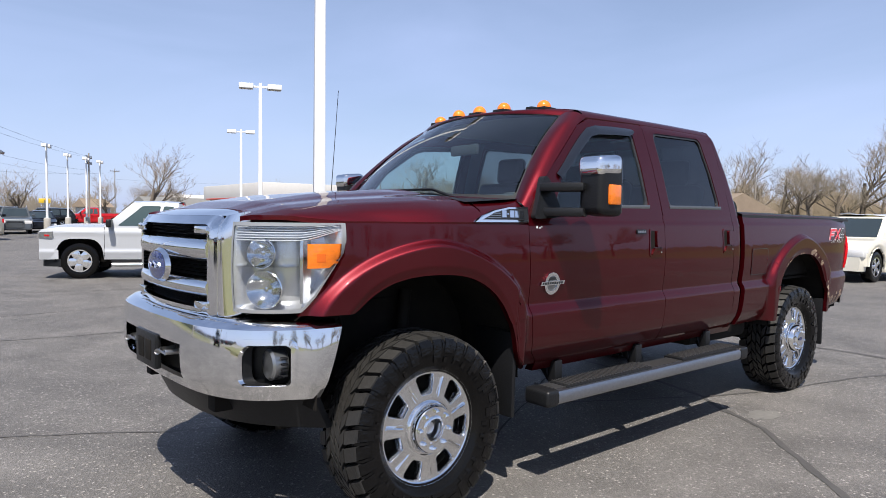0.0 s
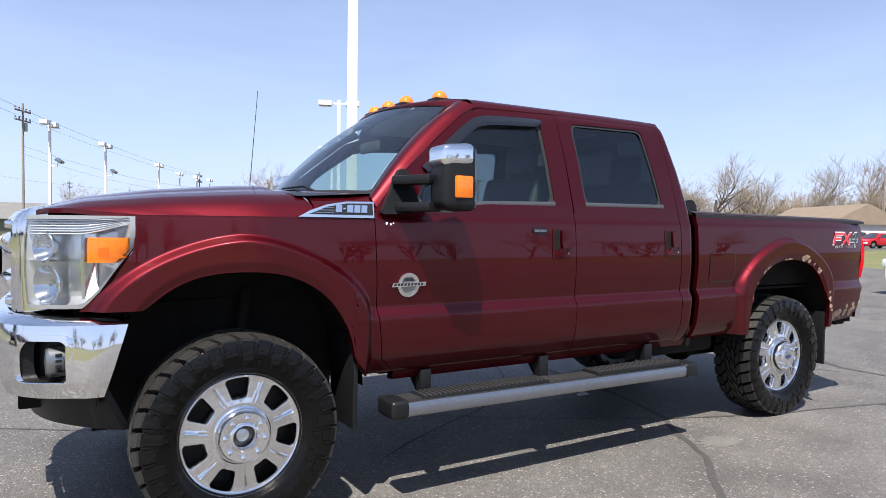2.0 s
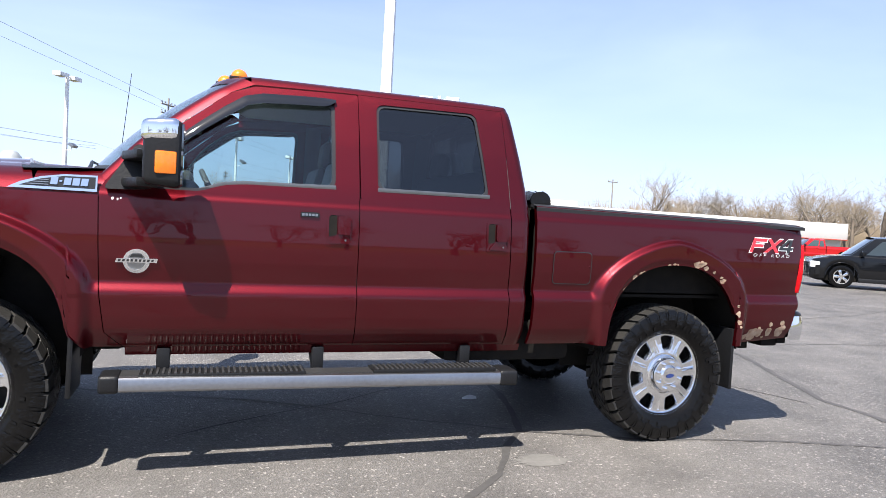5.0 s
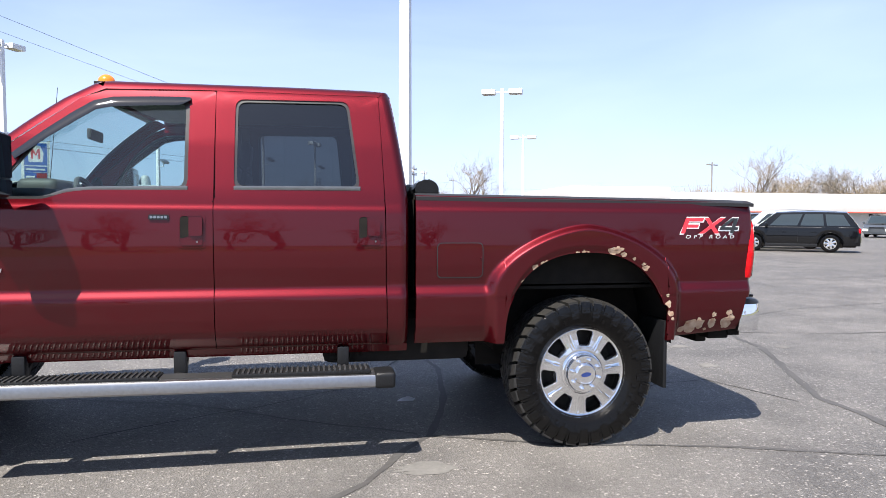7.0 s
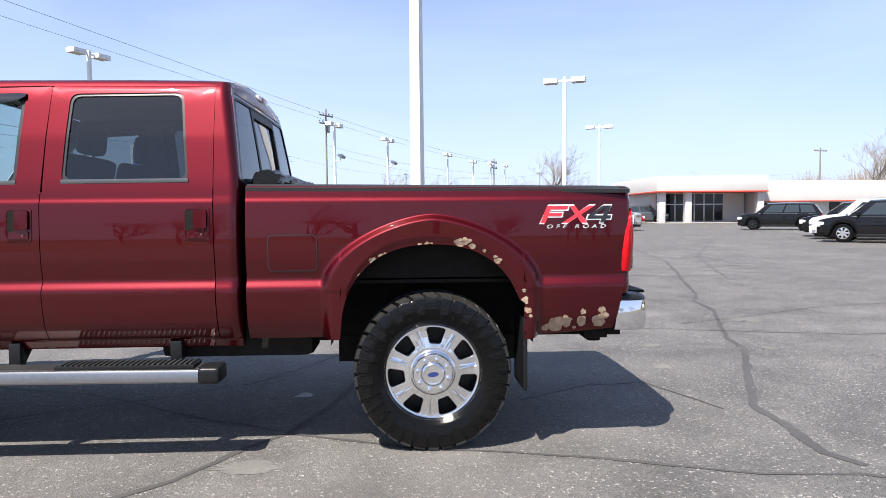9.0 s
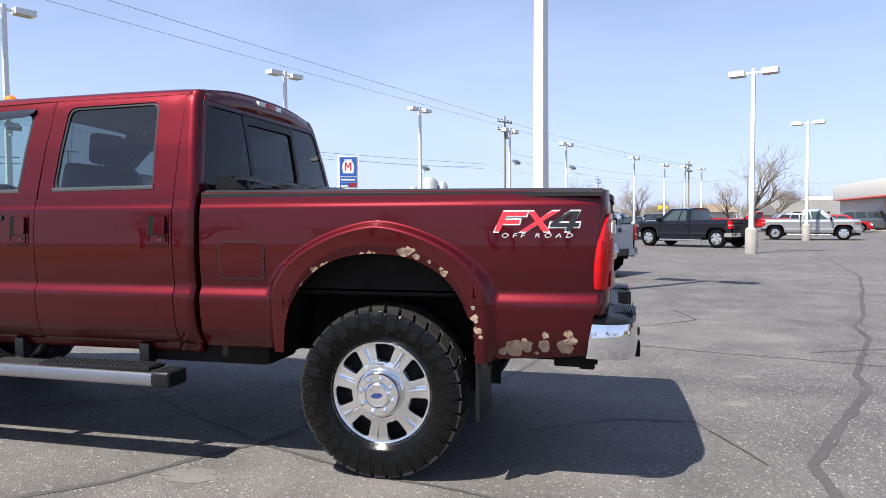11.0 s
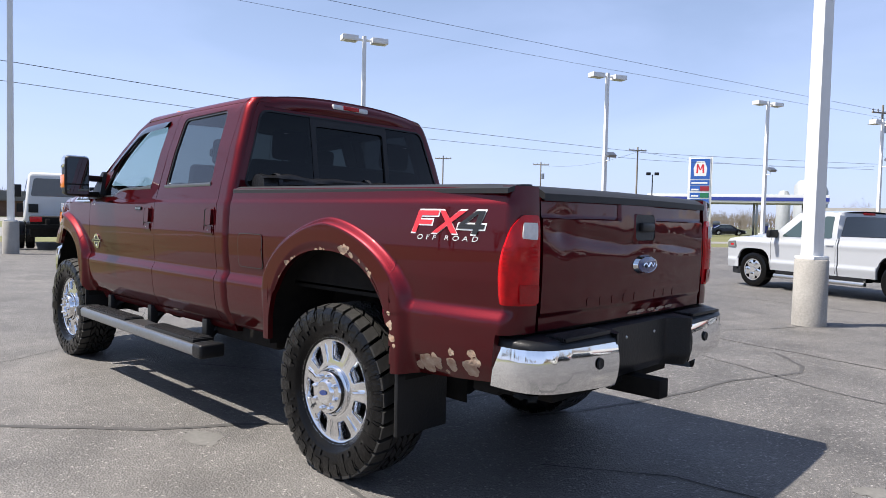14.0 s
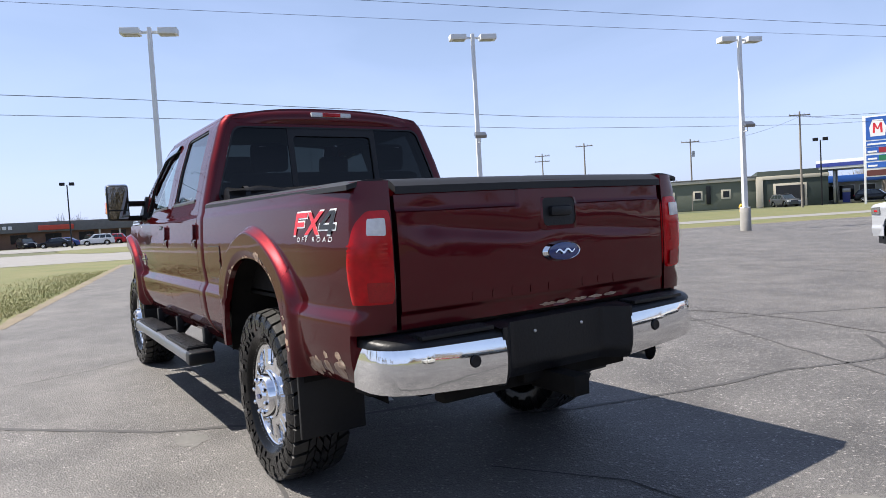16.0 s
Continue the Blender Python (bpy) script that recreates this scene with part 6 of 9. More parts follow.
DIRT = mat("dry_verge_dirt", (0.20, 0.165, 0.115), 0.95, grain=0.4, scale=30, bump=1.0)
WHITEPAINT = mat("white_pole_paint", (0.70, 0.71, 0.72), 0.42, grain=0.08, scale=8, big=0.6)

bm = BM()
bmesh.ops.create_grid(bm, x_segments=40, y_segments=40, size=2500)
for v in bm.verts:
    v.co.z = -0.03
tagged(part("ground", bm, FIELD), "flat open ground running to the horizon", "ground", kind="structure")


def flat(name, loop, material, z, label, category, edge=0.0):
    """A level sheet with the given outline."""
    bm = BM()
    vs = [bm.verts.new((x, y, z)) for x, y in loop]
    bm.faces.new(vs)
    if edge:
        rim(bm, vs, (0, 0, -edge))
    bmesh.ops.triangulate(bm, faces=[f for f in bm.faces if len(f.verts) > 4])
    return tagged(part(name, bm, material), label, category, kind="structure")


def open_line(pts, step):
    """Points along a broken line, not closed."""
    out = []
    for (x0, y0), (x1, y1) in zip(pts, pts[1:]):
        k = max(1, int(math.dist((x0, y0), (x1, y1)) / step))
        out += [(x0 + (x1 - x0) * j / k, y0 + (y1 - y0) * j / k) for j in range(k)]
    return out


# the street runs past the lot's far side
ST = Vector((0.39, 0.92, 0)).normalized()
SN = Vector((-0.92, 0.39, 0)).normalized()


def along(a, off):
    """a metres along the street from the first lamp, off metres away from the lot."""
    p = Vector((-14.7, 2.1, 0)) + ST * a + SN * off
    return (p.x, p.y)


flat("pavement", [(-24.9, 2.3), along(140, 9.5), (120, 120), (120, 58), (60, 52), (40, 30), (26, 7), (24.4, -40), (-4.0, -40), (-3.6, -6), (-4.7, -2.15)], ASPHALT, 0.0, "worn grey asphalt car park with sealed cracks", "car park")
flat("grass_verge", [along(-60, 16), along(200, 16), along(200, 9.5), (-24.9, 2.3), (-4.7, -2.15), (-3.6, -6), (-4.0, -40), (-20, -62), (-40, -60)], GRASS, -0.006, "patchy spring grass verge beside the car park", "grass")
flat("road", [along(-120, 16), along(220, 16), along(220, 20.5), along(-120, 20.5)], ROADGREY, 0.004, "pale concrete road past the car park", "road")
flat("drive", [along(-25, 20.5), along(4, 20.5), along(6, 40), (-62, -4), (-100, -12), (-100, -26), along(-30, 40)], ROADGREY, 0.002, "pale concrete entry drive", "drive")
flat("drive", [(-98, -30), (-74, 4), (-74, 26), (-98, 60), (-112, 60), (-112, -30)], ROADGREY, 0.006, "pale car park before the brick shop", "car park")
flat("grass_verge", [along(-60, 20.5), along(-25, 20.5), along(-30, 40), (-100, -26), (-130, -60)], GRASS, -0.004, "patchy spring grass by the drive", "grass")
flat("grass_verge", [along(6, 20.6), along(220, 20.6), along(220, 55), along(6, 52), (-62, 0)], GRASS, -0.004, "patchy spring grass across the road", "grass")
flat("grass_island", [(-49.5, 4.6), (-53, 3.3), (-58, 2.5), (-69, 2.1), (-76, 3.2), (-74, 20), (-46, 18)], GRASS, 0.015, "kerbed grass island beside the entry drive", "grass")
flat("grass_field", [(26, 7), (40, 30), (60, 52), (120, 58), (160, 58), (160, -70), (24.4, -70), (24.4, -40)], GRASS, -0.006, "open spring grass beyond the car park", "grass")
flat("grass_field", [(-4.0, -40), (24.4, -40), (24.4, -70), (-40, -60)], GRASS, -0.007, "open spring grass behind the car park", "grass")
flat("back_pavement", [(58, 26), (98, 26), (98, 44), (58, 40)], ASPHALT, 0.003, "grey asphalt car park beyond the grass", "car park")

# dry dirt along the verge's edge
random.seed(11)
bm = BM()
edge = open_line([(-3.9, -12), (-3.6, -6), (-4.0, -3.6), (-4.7, -2.15), (-8, -1.45), (-24.9, 2.3), along(40, 9.5)], 0.2)
n_e = len(edge)
lo, hi = [], []
for k in range(n_e):
    x, y = edge[k]
    w = 0.05 + 0.16 * abs(noise.noise((x * 1.3, y * 1.3, 0)))
    lo.append(bm.verts.new((x + w * 0.5 * (random.random() + 0.6), y + w * 0.4, 0.004)))
    hi.append(bm.verts.new((x - w * 1.6, y - w * 0.6 * random.random() - 0.1, 0.006 + 0.02 * random.random())))
for k in range(n_e - 1):
    bm.faces.new((lo[k], lo[k + 1], hi[k + 1], hi[k]))
tagged(part("dirt_edge", bm, DIRT), "crumbled dry dirt along the grass edge", "dirt", kind="structure")


# sealed and open cracks
def crack(pts, w, material, name, label, jag=0.05, seed=1):
    random.seed(seed)
    line_pts = open_line(pts, 0.08)
    bm = BM()
    L, R = [], []
    for k, (x, y) in enumerate(line_pts):
        x2, y2 = line_pts[min(k + 1, len(line_pts) - 1)]
        x1, y1 = line_pts[max(k - 1, 0)]
        d = Vector((x2 - x1, y2 - y1, 0))
        d = d.normalized() if d.length else Vector((1, 0, 0))
        nrm = Vector((-d.y, d.x, 0))
        off = jag * noise.noise((x * 1.6, y * 1.6, seed)) + jag * 0.35 * noise.noise((x * 4.5, y * 4.5, seed))
        ww = w * (0.55 + 0.9 * abs(noise.noise((x * 3, y * 3, seed + 5))) + 0.2 * random.random())
        c = Vector((x, y, 0.003)) + nrm * off
        L.append(bm.verts.new(c + nrm * ww))
        R.append(bm.verts.new(c - nrm * ww))
    for k in range(len(L) - 1):
        bm.faces.new((L[k], L[k + 1], R[k + 1], R[k]))
    return tagged(part(name, bm, material), label, "crack", kind="structure")


SEAL = "dark sealed crack across the asphalt"
OPEN = "thin open crack across the asphalt"
crack([(0.6, -3.6), (1.2, -2.9), (1.75, -2.15), (2.3, -1.65), (2.65, -1.3), (2.9, -0.85), (3.1, -0.62), (3.35, 0.1), (3.5, 1.2), (3.3, 3.0)], 0.026, TAR, "crack", SEAL, 0.04, 3)
crack([(-9, 2.0), (-5, 1.75), (-1.38, 1.62), (-0.5, 1.1), (1.5, 0.35), (3.1, -0.62)], 0.012, TAR, "crack", SEAL, 0.05, 4)
crack([(3.1, -0.62), (3.8, -0.9), (4.42, -1.02), (5.03, -1.20), (5.6, -1.42), (6.1, -1.46), (7.2, -1.9), (9, -2.4)], 0.016, TAR, "crack", SEAL, 0.03, 19)
crack([(6.2, -1.35), (6.1, -1.15), (6.15, -0.6), (6.17, -0.25), (6.38, 0.15), (6.65, 0.75), (7.05, 1.6), (7.12, 2.1), (7.86, 3.97), (8.0, 4.9), (8.4, 5.8), (10.5, 12.4), (12.0, 20)], 0.034, TAR, "crack", SEAL, 0.035, 5)
crack([(4.0, 0.6), (4.35, 1.54), (4.43, 2.03), (4.58, 2.87), (4.88, 3.66), (4.8, 4.0), (4.3, 4.6)], 0.022, TAR, "crack", SEAL, 0.04, 20)
crack([(1.2, 2.2), (2.0, 3.1), (2.67, 4.27), (3.2, 5.3), (3.77, 6.2), (4.0, 7.0)], 0.016, TAR, "crack", SEAL, 0.04, 21)
crack([(4.6, 0.0), (5.2, 0.35), (5.65, 0.4), (6.0, -0.4)], 0.008, CRACK, "crack", OPEN, 0.05, 6)
crack([(2.2, 4.9), (3.4, 5.0), (4.6, 4.65), (5.6, 4.4), (6.2, 5.0), (6.0, 6.0)], 0.014, CRACK, "crack", OPEN, 0.06, 8)
crack([(-4, 5.6), (0, 5.2), (2.2, 4.6), (5.2, 3.1), (8.5, 2.2), (12, 2.0), (20, 1.2)], 0.014, TAR, "crack", OPEN, 0.06, 10)
crack([(-3.5, 0.4), (-2.2, 0.6), (-1.2, 0.2), (0.0, -1.4), (0.4, -3.0)], 0.006, CRACK, "crack", OPEN, 0.05, 12)
crack([(7.0, 3.0), (9.5, 4.2), (13, 5.0), (18, 7)], 0.015, TAR, "crack", SEAL, 0.04, 14)
crack([(-12, 9.5), (-6, 10.5), (0, 10.2), (6, 9.0), (12, 8.6), (20, 9.6)], 0.015, TAR, "crack", SEAL, 0.05, 15)
crack([(10, 8), (12, 14), (17, 24), (20, 36)], 0.025, TAR, "crack", SEAL, 0.05, 16)
crack([(-8, 6), (-3, 7), (1, 7.5)], 0.012, TAR, "crack", SEAL, 0.05, 17)
crack([(3.2, 1.6), (2.6, 0.6), (1.8, 0.1), (0.9, -0.4)], 0.007, CRACK, "crack", OPEN, 0.06, 18)
# pale scuffs and a scrap of paper
for k, (x, y, r) in enumerate([(6.0, 0.9, 0.10), (6.2, 1.8, 0.07), (7.3, 1.6, 0.08), (7.9, 3.2, 0.12), (5.9, 2.8, 0.06), (3.0, -1.15, 0.10), (8.4, 5.5, 0.14), (9.5, 18.2, 0.30), (6.7, 4.6, 0.08), (-3.2, 4.0, 0.10)]):
    random.seed(40 + k)
    bm = BM()
    loop = [(x + r * (2.2 if k % 2 else 1.0) * math.cos(a) * (0.5 + random.random() * 0.7), y + r * math.sin(a) * (0.5 + random.random() * 0.7)) for a in np.linspace(0, 2 * math.pi, 23)[:-1]]
    fan(bm, loop, lambda a, b: Vector((a, b, 0.002)), 2)
    tagged(part("scuff", bm, PALE), "pale scuff worn into the asphalt", "scuff", kind="structure")
bm = BM()
sheet(bm, lambda u, v: Vector((3.00 + 0.12 * u + 0.02 * v, 0.17 + 0.05 * v, 0.006 + 0.02 * math.sin(u * 3) * v)), 6, 3)
solid("paper_scrap", bm, WHITE_DECAL, "crumpled white paper scrap on the asphalt", "litter")
# grass blades along the verge's near edge
random.seed(21)
bm = BM()
for k in range(9000):
    t_ = random.random() ** 1.4
    x = -4.9 - 14 * t_ - random.random() * 3
    y = -2.25 + (x + 4.7) * -0.22 - abs(random.gauss(0, 1.0)) - 0.15
    h_ = random.uniform(0.02, 0.05)
    a = random.uniform(0, math.pi)
    dx, dy = 0.008 * math.cos(a), 0.008 * math.sin(a)
    lx, ly = random.gauss(0, 0.02), random.gauss(0, 0.02)
    bm.faces.new([bm.verts.new(p) for p in ((x - dx, y - dy, -0.006), (x + dx, y + dy, -0.006), (x + lx, y + ly, h_))])
tagged(part("grass_tufts", bm, mat("grass_blades", (0.16, 0.185, 0.056), 0.8, grain=0.5, scale=9, second=(0.33, 0.285, 0.15), big=0.7)), "short mixed green and straw grass blades", "grass", kind="stuff")
# loose stones
random.seed(8)
bm = BM()
for k in range(700):
    x, y = random.uniform(-3.5, 8.5), random.uniform(-3.6, 3.5)
    r = random.uniform(0.0025, 0.0065)
    c = Vector((x, y, r * 0.5))
    vs = [bm.verts.new(c + Vector((dx, dy, dz)) * r * random.uniform(0.7, 1.3)) for dx, dy, dz in ((1, 0, 0), (0, 1, 0), (-1, 0, 0), (0, -1, 0), (0, 0, 0.9))]
    for i in range(4):
        bm.faces.new((vs[i], vs[(i + 1) % 4], vs[4]))
tagged(part("loose_stones", bm, mat("pale_stone", (0.38, 0.36, 0.33), 0.8, grain=0.4)), "loose pale grit on the asphalt", "grit", kind="stuff")


# ---- lamp posts ----
def lamp_post(x, y, h, heading, flood=False, base_h=0.9, group="car park lamps", size=1.0):
    t = thing("lamp_post", "white square steel lamp post on a round concrete base", "lamp post", group, at=(x, y, 0), turn=heading)
    bm = BM()
    lathe(bm, [(0.215, 0.0), (0.212, base_h - 0.02), (0.20, base_h), (0.0005, base_h)], 32, "z")
    part("concrete_base", bm, CONCRETE, t, "round cast concrete base")
    bm = BM()
    box(bm, (-0.15, -0.15, base_h), (0.15, 0.15, base_h + 0.045), 0.01)
    part("foot_plate", bm, WHITEPAINT, t)
    bm = BM()
    box(bm, (-0.084 * size, -0.084 * size, base_h + 0.04), (0.084 * size, 0.084 * size, h), 0.012, taper=0.28)
    part("pole", bm, WHITEPAINT, t)
    for s in (-1, 1):
        bm = BM()
        box(bm, (min(s * 0.05, s * 0.30), -0.035, h - 0.20), (max(s * 0.05, s * 0.30), 0.035, h - 0.12), 0.008)
        part("arm", bm, WHITEPAINT, t)
        bm = BM()
        box(bm, (min(s * 0.28, s * 0.84 * size), -0.20 * size, h - 0.25), (max(s * 0.28, s * 0.84 * size), 0.20 * size, h - 0.05), 0.02)
        hd = part("lamp_head", bm, WHITEPAINT, t, "shoebox lamp head")
        bm = BM()
        box(bm, (min(s * 0.33, s * 0.79), -0.16, h - 0.262), (max(s * 0.33, s * 0.79), 0.16, h - 0.252), 0.002)
        part("lens", bm, mat("lamp_lens_glass", (0.32, 0.31, 0.28), 0.2), hd, "grey lens plate")
    if flood:
        bm = BM()
        tube(bm, [(0, 0, 4.1), (0, -0.32, 4.1), (0, -0.34, 4.25)], 0.025, 6)
        part("flood_arm", bm, WHITEPAINT, t)
        bm = BM()
        box(bm, (-0.22, -0.14, -0.07), (0.22, 0.14, 0.07), 0.02, m=Matrix.Translation((0, -0.42, 4.35)) @ pose(0, 0, 0, 35, 0, 0))
        part("flood_lamp", bm, GREYTRIM, t, "grey flood lamp")
    return t


STREET = math.degrees(math.atan2(ST.y, ST.x))
lamp_post(4.0, 7.06, 8.6, STREET + 90, size=1.2)
lamp_post(-16.0, 2.4, 7.95, STREET, False, 0.95, size=1.04)
for x, y, f in ((-13.8, 13.7, True), (-9.1, 23.8, True), (-5.9, 34.8, True), (-0.1, 32.0, True), (2.6, 36.8, True), (6.9, 47.6, False), (9.6, 55.0, False), (11.5, 57.7, False), (13.2, 60.5, False)):
    lamp_post(x, y, 8.3 if y < 20 else 8.0 if x < -4 else 6.2 if y < 34 else 5.9, STREET, f, 0.95, size=1.08 if x < -4 else 0.8)
for x, y in ((10.2, 22.6), (15.9, 37.5)):
    lamp_post(x, y, 6.75, STREET + 90)


# ---- vehicles ----
def simple_wheel(r, w, spokes, rim_mat, broad=0.10):
    hub = new("wheel")
    bm = BM()
    lathe(bm, [(r * 0.62, -w * 0.42), (r * 0.85, -w * 0.5), (r * 0.97, -w * 0.42), (r, -w * 0.2), (r, w * 0.2), (r * 0.97, w * 0.42), (r * 0.85, w * 0.5), (r * 0.62, w * 0.42)], 32)
    part("tyre", bm, RUBBER, hub, "black road tyre")
    bm = BM()
    lathe(bm, [(r * 0.64, w * 0.36), (r * 0.63, w * 0.46), (r * 0.57, w * 0.46), (r * 0.55, w * 0.2)], 32)
    for k in range(spokes):
        a = 2 * math.pi * k / spokes
        m = pose(0, 0, 0, 0, math.degrees(a), 0)
        box(bm, (-r * broad, w * 0.30, 0.0), (r * broad, w * 0.42, r * 0.60), 0.01, m=m, taper=-0.25)
    lathe(bm, [(r * 0.20, w * 0.38), (r * 0.17, w * 0.46), (0.0005, w * 0.46)], 20)
    part("rim", bm, rim_mat, hub, "alloy rim")
    bm = BM()
    lathe(bm, [(r * 0.60, w * 0.12), (0.0005, w * 0.12)], 24)
    part("brake", bm, DARK, hub)
    return hub


WHEEL_KINDS = {}


def vehicle(kind, paint, at, turn, label, L=4.8, W=1.9, H=1.72, wb=2.85, belt=1.05, rise=0.0, spokes=5, dark_rim=False, category="car", group="parked cars", lower=None, beltline=None):
    """A parked car: forward is +x. kind: suv, van, sedan."""
    t = thing({"suv": "suv", "van": "minivan", "sedan": "sedan"}[kind], label, category, group, at=(*at, 0), turn=turn)
    hw = W / 2
    fa, ra = wb * 0.5 + 0.06, -wb * 0.5 + 0.06
    xf, xr = L / 2, -L / 2
    r = 0.345 if kind in ("sedan", "van") else 0.37
    sill = 0.28 + rise
    if kind == "sedan":
        gx = [xf - 1.15, xf - 1.95, xr + 1.35, xr + 0.55]
        top = [(xf, belt - 0.30), (xf - 0.15, belt - 0.22), (xf - 0.7, belt - 0.10), (xf - 1.15, belt), (xr + 0.5, belt + 0.05), (xr + 0.1, belt + 0.04), (xr, belt - 0.05)]
    elif kind == "van":
        gx = [xf - 0.75, xf - 1.65, xr + 0.40, xr + 0.06]
        top = [(xf, belt - 0.34), (xf - 0.12, belt - 0.26), (xf - 0.5, belt - 0.12), (xf - 0.75, belt - 0.02), (xr + 0.05, belt + 0.02), (xr, belt - 0.02)]
    else:
        gx = [xf - 1.10, xf - 1.80, xr + 0.50, xr + 0.07]
        top = [(xf, belt - 0.24), (xf - 0.06, belt - 0.12), (xf - 0.5, belt - 0.01), (xf - 1.10, belt + 0.05), (xr + 0.05, belt + 0.04), (xr, belt - 0.02)]
    top = sorted(top)
    tx, tz = [p[0] for p in top], [p[1] for p in top]

    def low(x):
        z = sill
        for c in (fa, ra):
            d = abs(x - c) / (r * 1.22)
            if d < 1:
                z = max(z, r + (r * 1.24) * math.sqrt(1 - d * d) * 0.98)
        return z

    def plan(x):
        e = max(0, (abs(x) - (L / 2 - 0.55)) / 0.55)
        return hw * (1 - 0.12 * e ** 2.4)

    def shell(u, v):
        x = xr + (xf - xr) * u
        k = abs(2 * v - 1)
        s = 1 if v >= 0.5 else -1
        z0, z1 = low(x), float(np.interp(x, tx, tz))
        # k=1: lower edge of the side; k=0: middle of the top
        hfr = float(np.interp(k, [0, 0.30, 0.42, 0.50, 0.62, 0.80, 0.90, 1.0], [1.0, 0.998, 0.98, 0.92, 0.66, 0.45, 0.2, 0.0]))
        wfr = float(np.interp(k, [0, 0.30, 0.42, 0.50, 0.62, 0.80, 0.90, 1.0], [0.0, 0.86, 0.955, 0.98, 0.992, 1.0, 0.985, 0.955]))
        zz_ = z0 + (z1 - z0) * hfr
        return Vector((x, s * plan(x) * wfr, zz_))
    bm = BM()
    nu = sorted(set(np.linspace(0, 1, 60)))
    sheet(bm, shell, nu, 28)
    # ends
    for u in (0, 1):
        pts = [shell(u, v) for v in np.linspace(0, 1, 29)]
        vs = [bm.verts.new(p) for p in pts]
        bm.faces.new(vs)
    bmesh.ops.remove_doubles(bm, verts=bm.verts, dist=0.001)
    part("body", bm, paint, t)
    bm = BM()
    box(bm, (xr + 0.15, -hw * 0.86, 0.22 + rise), (xf - 0.2, hw * 0.86, belt - 0.25), 0.03)
    part("underbody", bm, DARK, t)
    # cabin
    wb_, wr_ = hw * 0.90, hw * (0.74 if kind != "van" else 0.80)
    bz = float(np.interp((gx[1] + gx[2]) / 2, tx, tz)) - 0.02

    def side(s, u, v, off=0.0):
        x = (gx[0] + (gx[3] - gx[0]) * u) * (1 - v) + (gx[1] + (gx[2] - gx[1]) * u) * v
        z = bz + (H - 0.05 - bz) * v + 0.03 * v * math.sin(math.pi * u)
        y = wb_ + (wr_ - wb_) * (v ** 1.25)
        return Vector((x, s * (y + off), z))
    bm = BM()
    for s in (-1, 1):
        sheet(bm, lambda u, v: side(s, u, v), 16, 8)
    sheet(bm, lambda u, v: side(-1, 0, v).lerp(side(1, 0, v), u) + Vector((0.10 * math.sin(math.pi * u) * (1 - 0.3 * v), 0, 0)), 12, 8)
    sheet(bm, lambda u, v: side(-1, 1, v).lerp(side(1, 1, v), u) - Vector((0.05 * math.sin(math.pi * u), 0, 0)), 12, 8)
    sheet(bm, lambda u, v: side(-1, u, 1).lerp(side(1, u, 1), v) + Vector((0.09 * math.sin(math.pi * v) * (1 - 2 * u) * (1 if u < 0.5 else 0.55), 0, 0.055 * (1 - abs(2 * v - 1) ** 2.5))), 16, 12)
    part("cabin", bm, paint, t)
    pane = mat("car_window", (0.02, 0.028, 0.03), 0.04, coat=1.0)
    if kind == "sedan":
        cuts = [(0.14, 0.50), (0.53, 0.86)]
    else:
        cuts = [(0.11, 0.40), (0.43, 0.67), (0.70, 0.93)]
    for s in (-1, 1):
        for a, b in cuts:
            bm = BM()
            sheet(bm, lambda u, v: side(s, a + (b - a) * u, 0.10 + 0.76 * v, 0.006), 6, 6, fold=(0, -s * 0.012, 0))
            part("side_window", bm, pane, t, "dark side window")
        bm = BM()
        mx = gx[0] - 0.35
        box(bm, (mx - 0.05, min(s * (hw - 0.02), s * (hw + 0.17)), bz + 0.03), (mx + 0.06, max(s * (hw - 0.02), s * (hw + 0.17)), bz + 0.19), 0.03)
        part("door_mirror", bm, paint, t)
        for a in [(c[0] + c[1]) / 2 - 0.10 for c in cuts[:2]]:
            bm = BM()
            hx_ = gx[0] + (gx[3] - gx[0]) * (a + 0.12)
            box(bm, (hx_ - 0.09, min(s * hw * 0.99, s * (hw * 0.99 + 0.025)), bz - 0.22), (hx_ + 0.09, max(s * hw * 0.99, s * (hw * 0.99 + 0.025)), bz - 0.185), 0.01)
            part("door_handle", bm, paint, t)
        for a in [cuts[0][0] - 0.07, (cuts[0][1] + cuts[1][0]) / 2] + ([cuts[1][1] + 0.02] if kind != "sedan" else [cuts[1][1] + 0.03]):
            bm = BM()
            sx = gx[0] + (gx[3] - gx[0]) * a
            tube(bm, [(sx, s * (hw * 0.972), bz - 0.05), (sx, s * (hw * 0.994), bz - 0.30), (sx, s * (hw * 0.998), sill + 0.14)], 0.005, 4)
            part("door_seam", bm, BLACK_DECAL, t, "dark door seam")
        # lamps
        bm = BM()
        z1 = float(np.interp(xf - 0.05, tx, tz))
        box(bm, (xf - 0.32, min(s * (hw * 0.52), s * hw * 0.965), z1 - 0.26), (xf + 0.012, max(s * (hw * 0.52), s * hw * 0.965), z1 - 0.05), 0.05)
        part("headlight", bm, CLEARLENS, t, "clear headlight")
        bm = BM()
        box(bm, (xr - 0.012, min(s * hw * 0.56, s * hw * 0.90), belt - 0.22), (xr + 0.22, max(s * hw * 0.56, s * hw * 0.90), belt - 0.02), 0.03)
        part("taillight", bm, REDLENS, t, "red taillight")
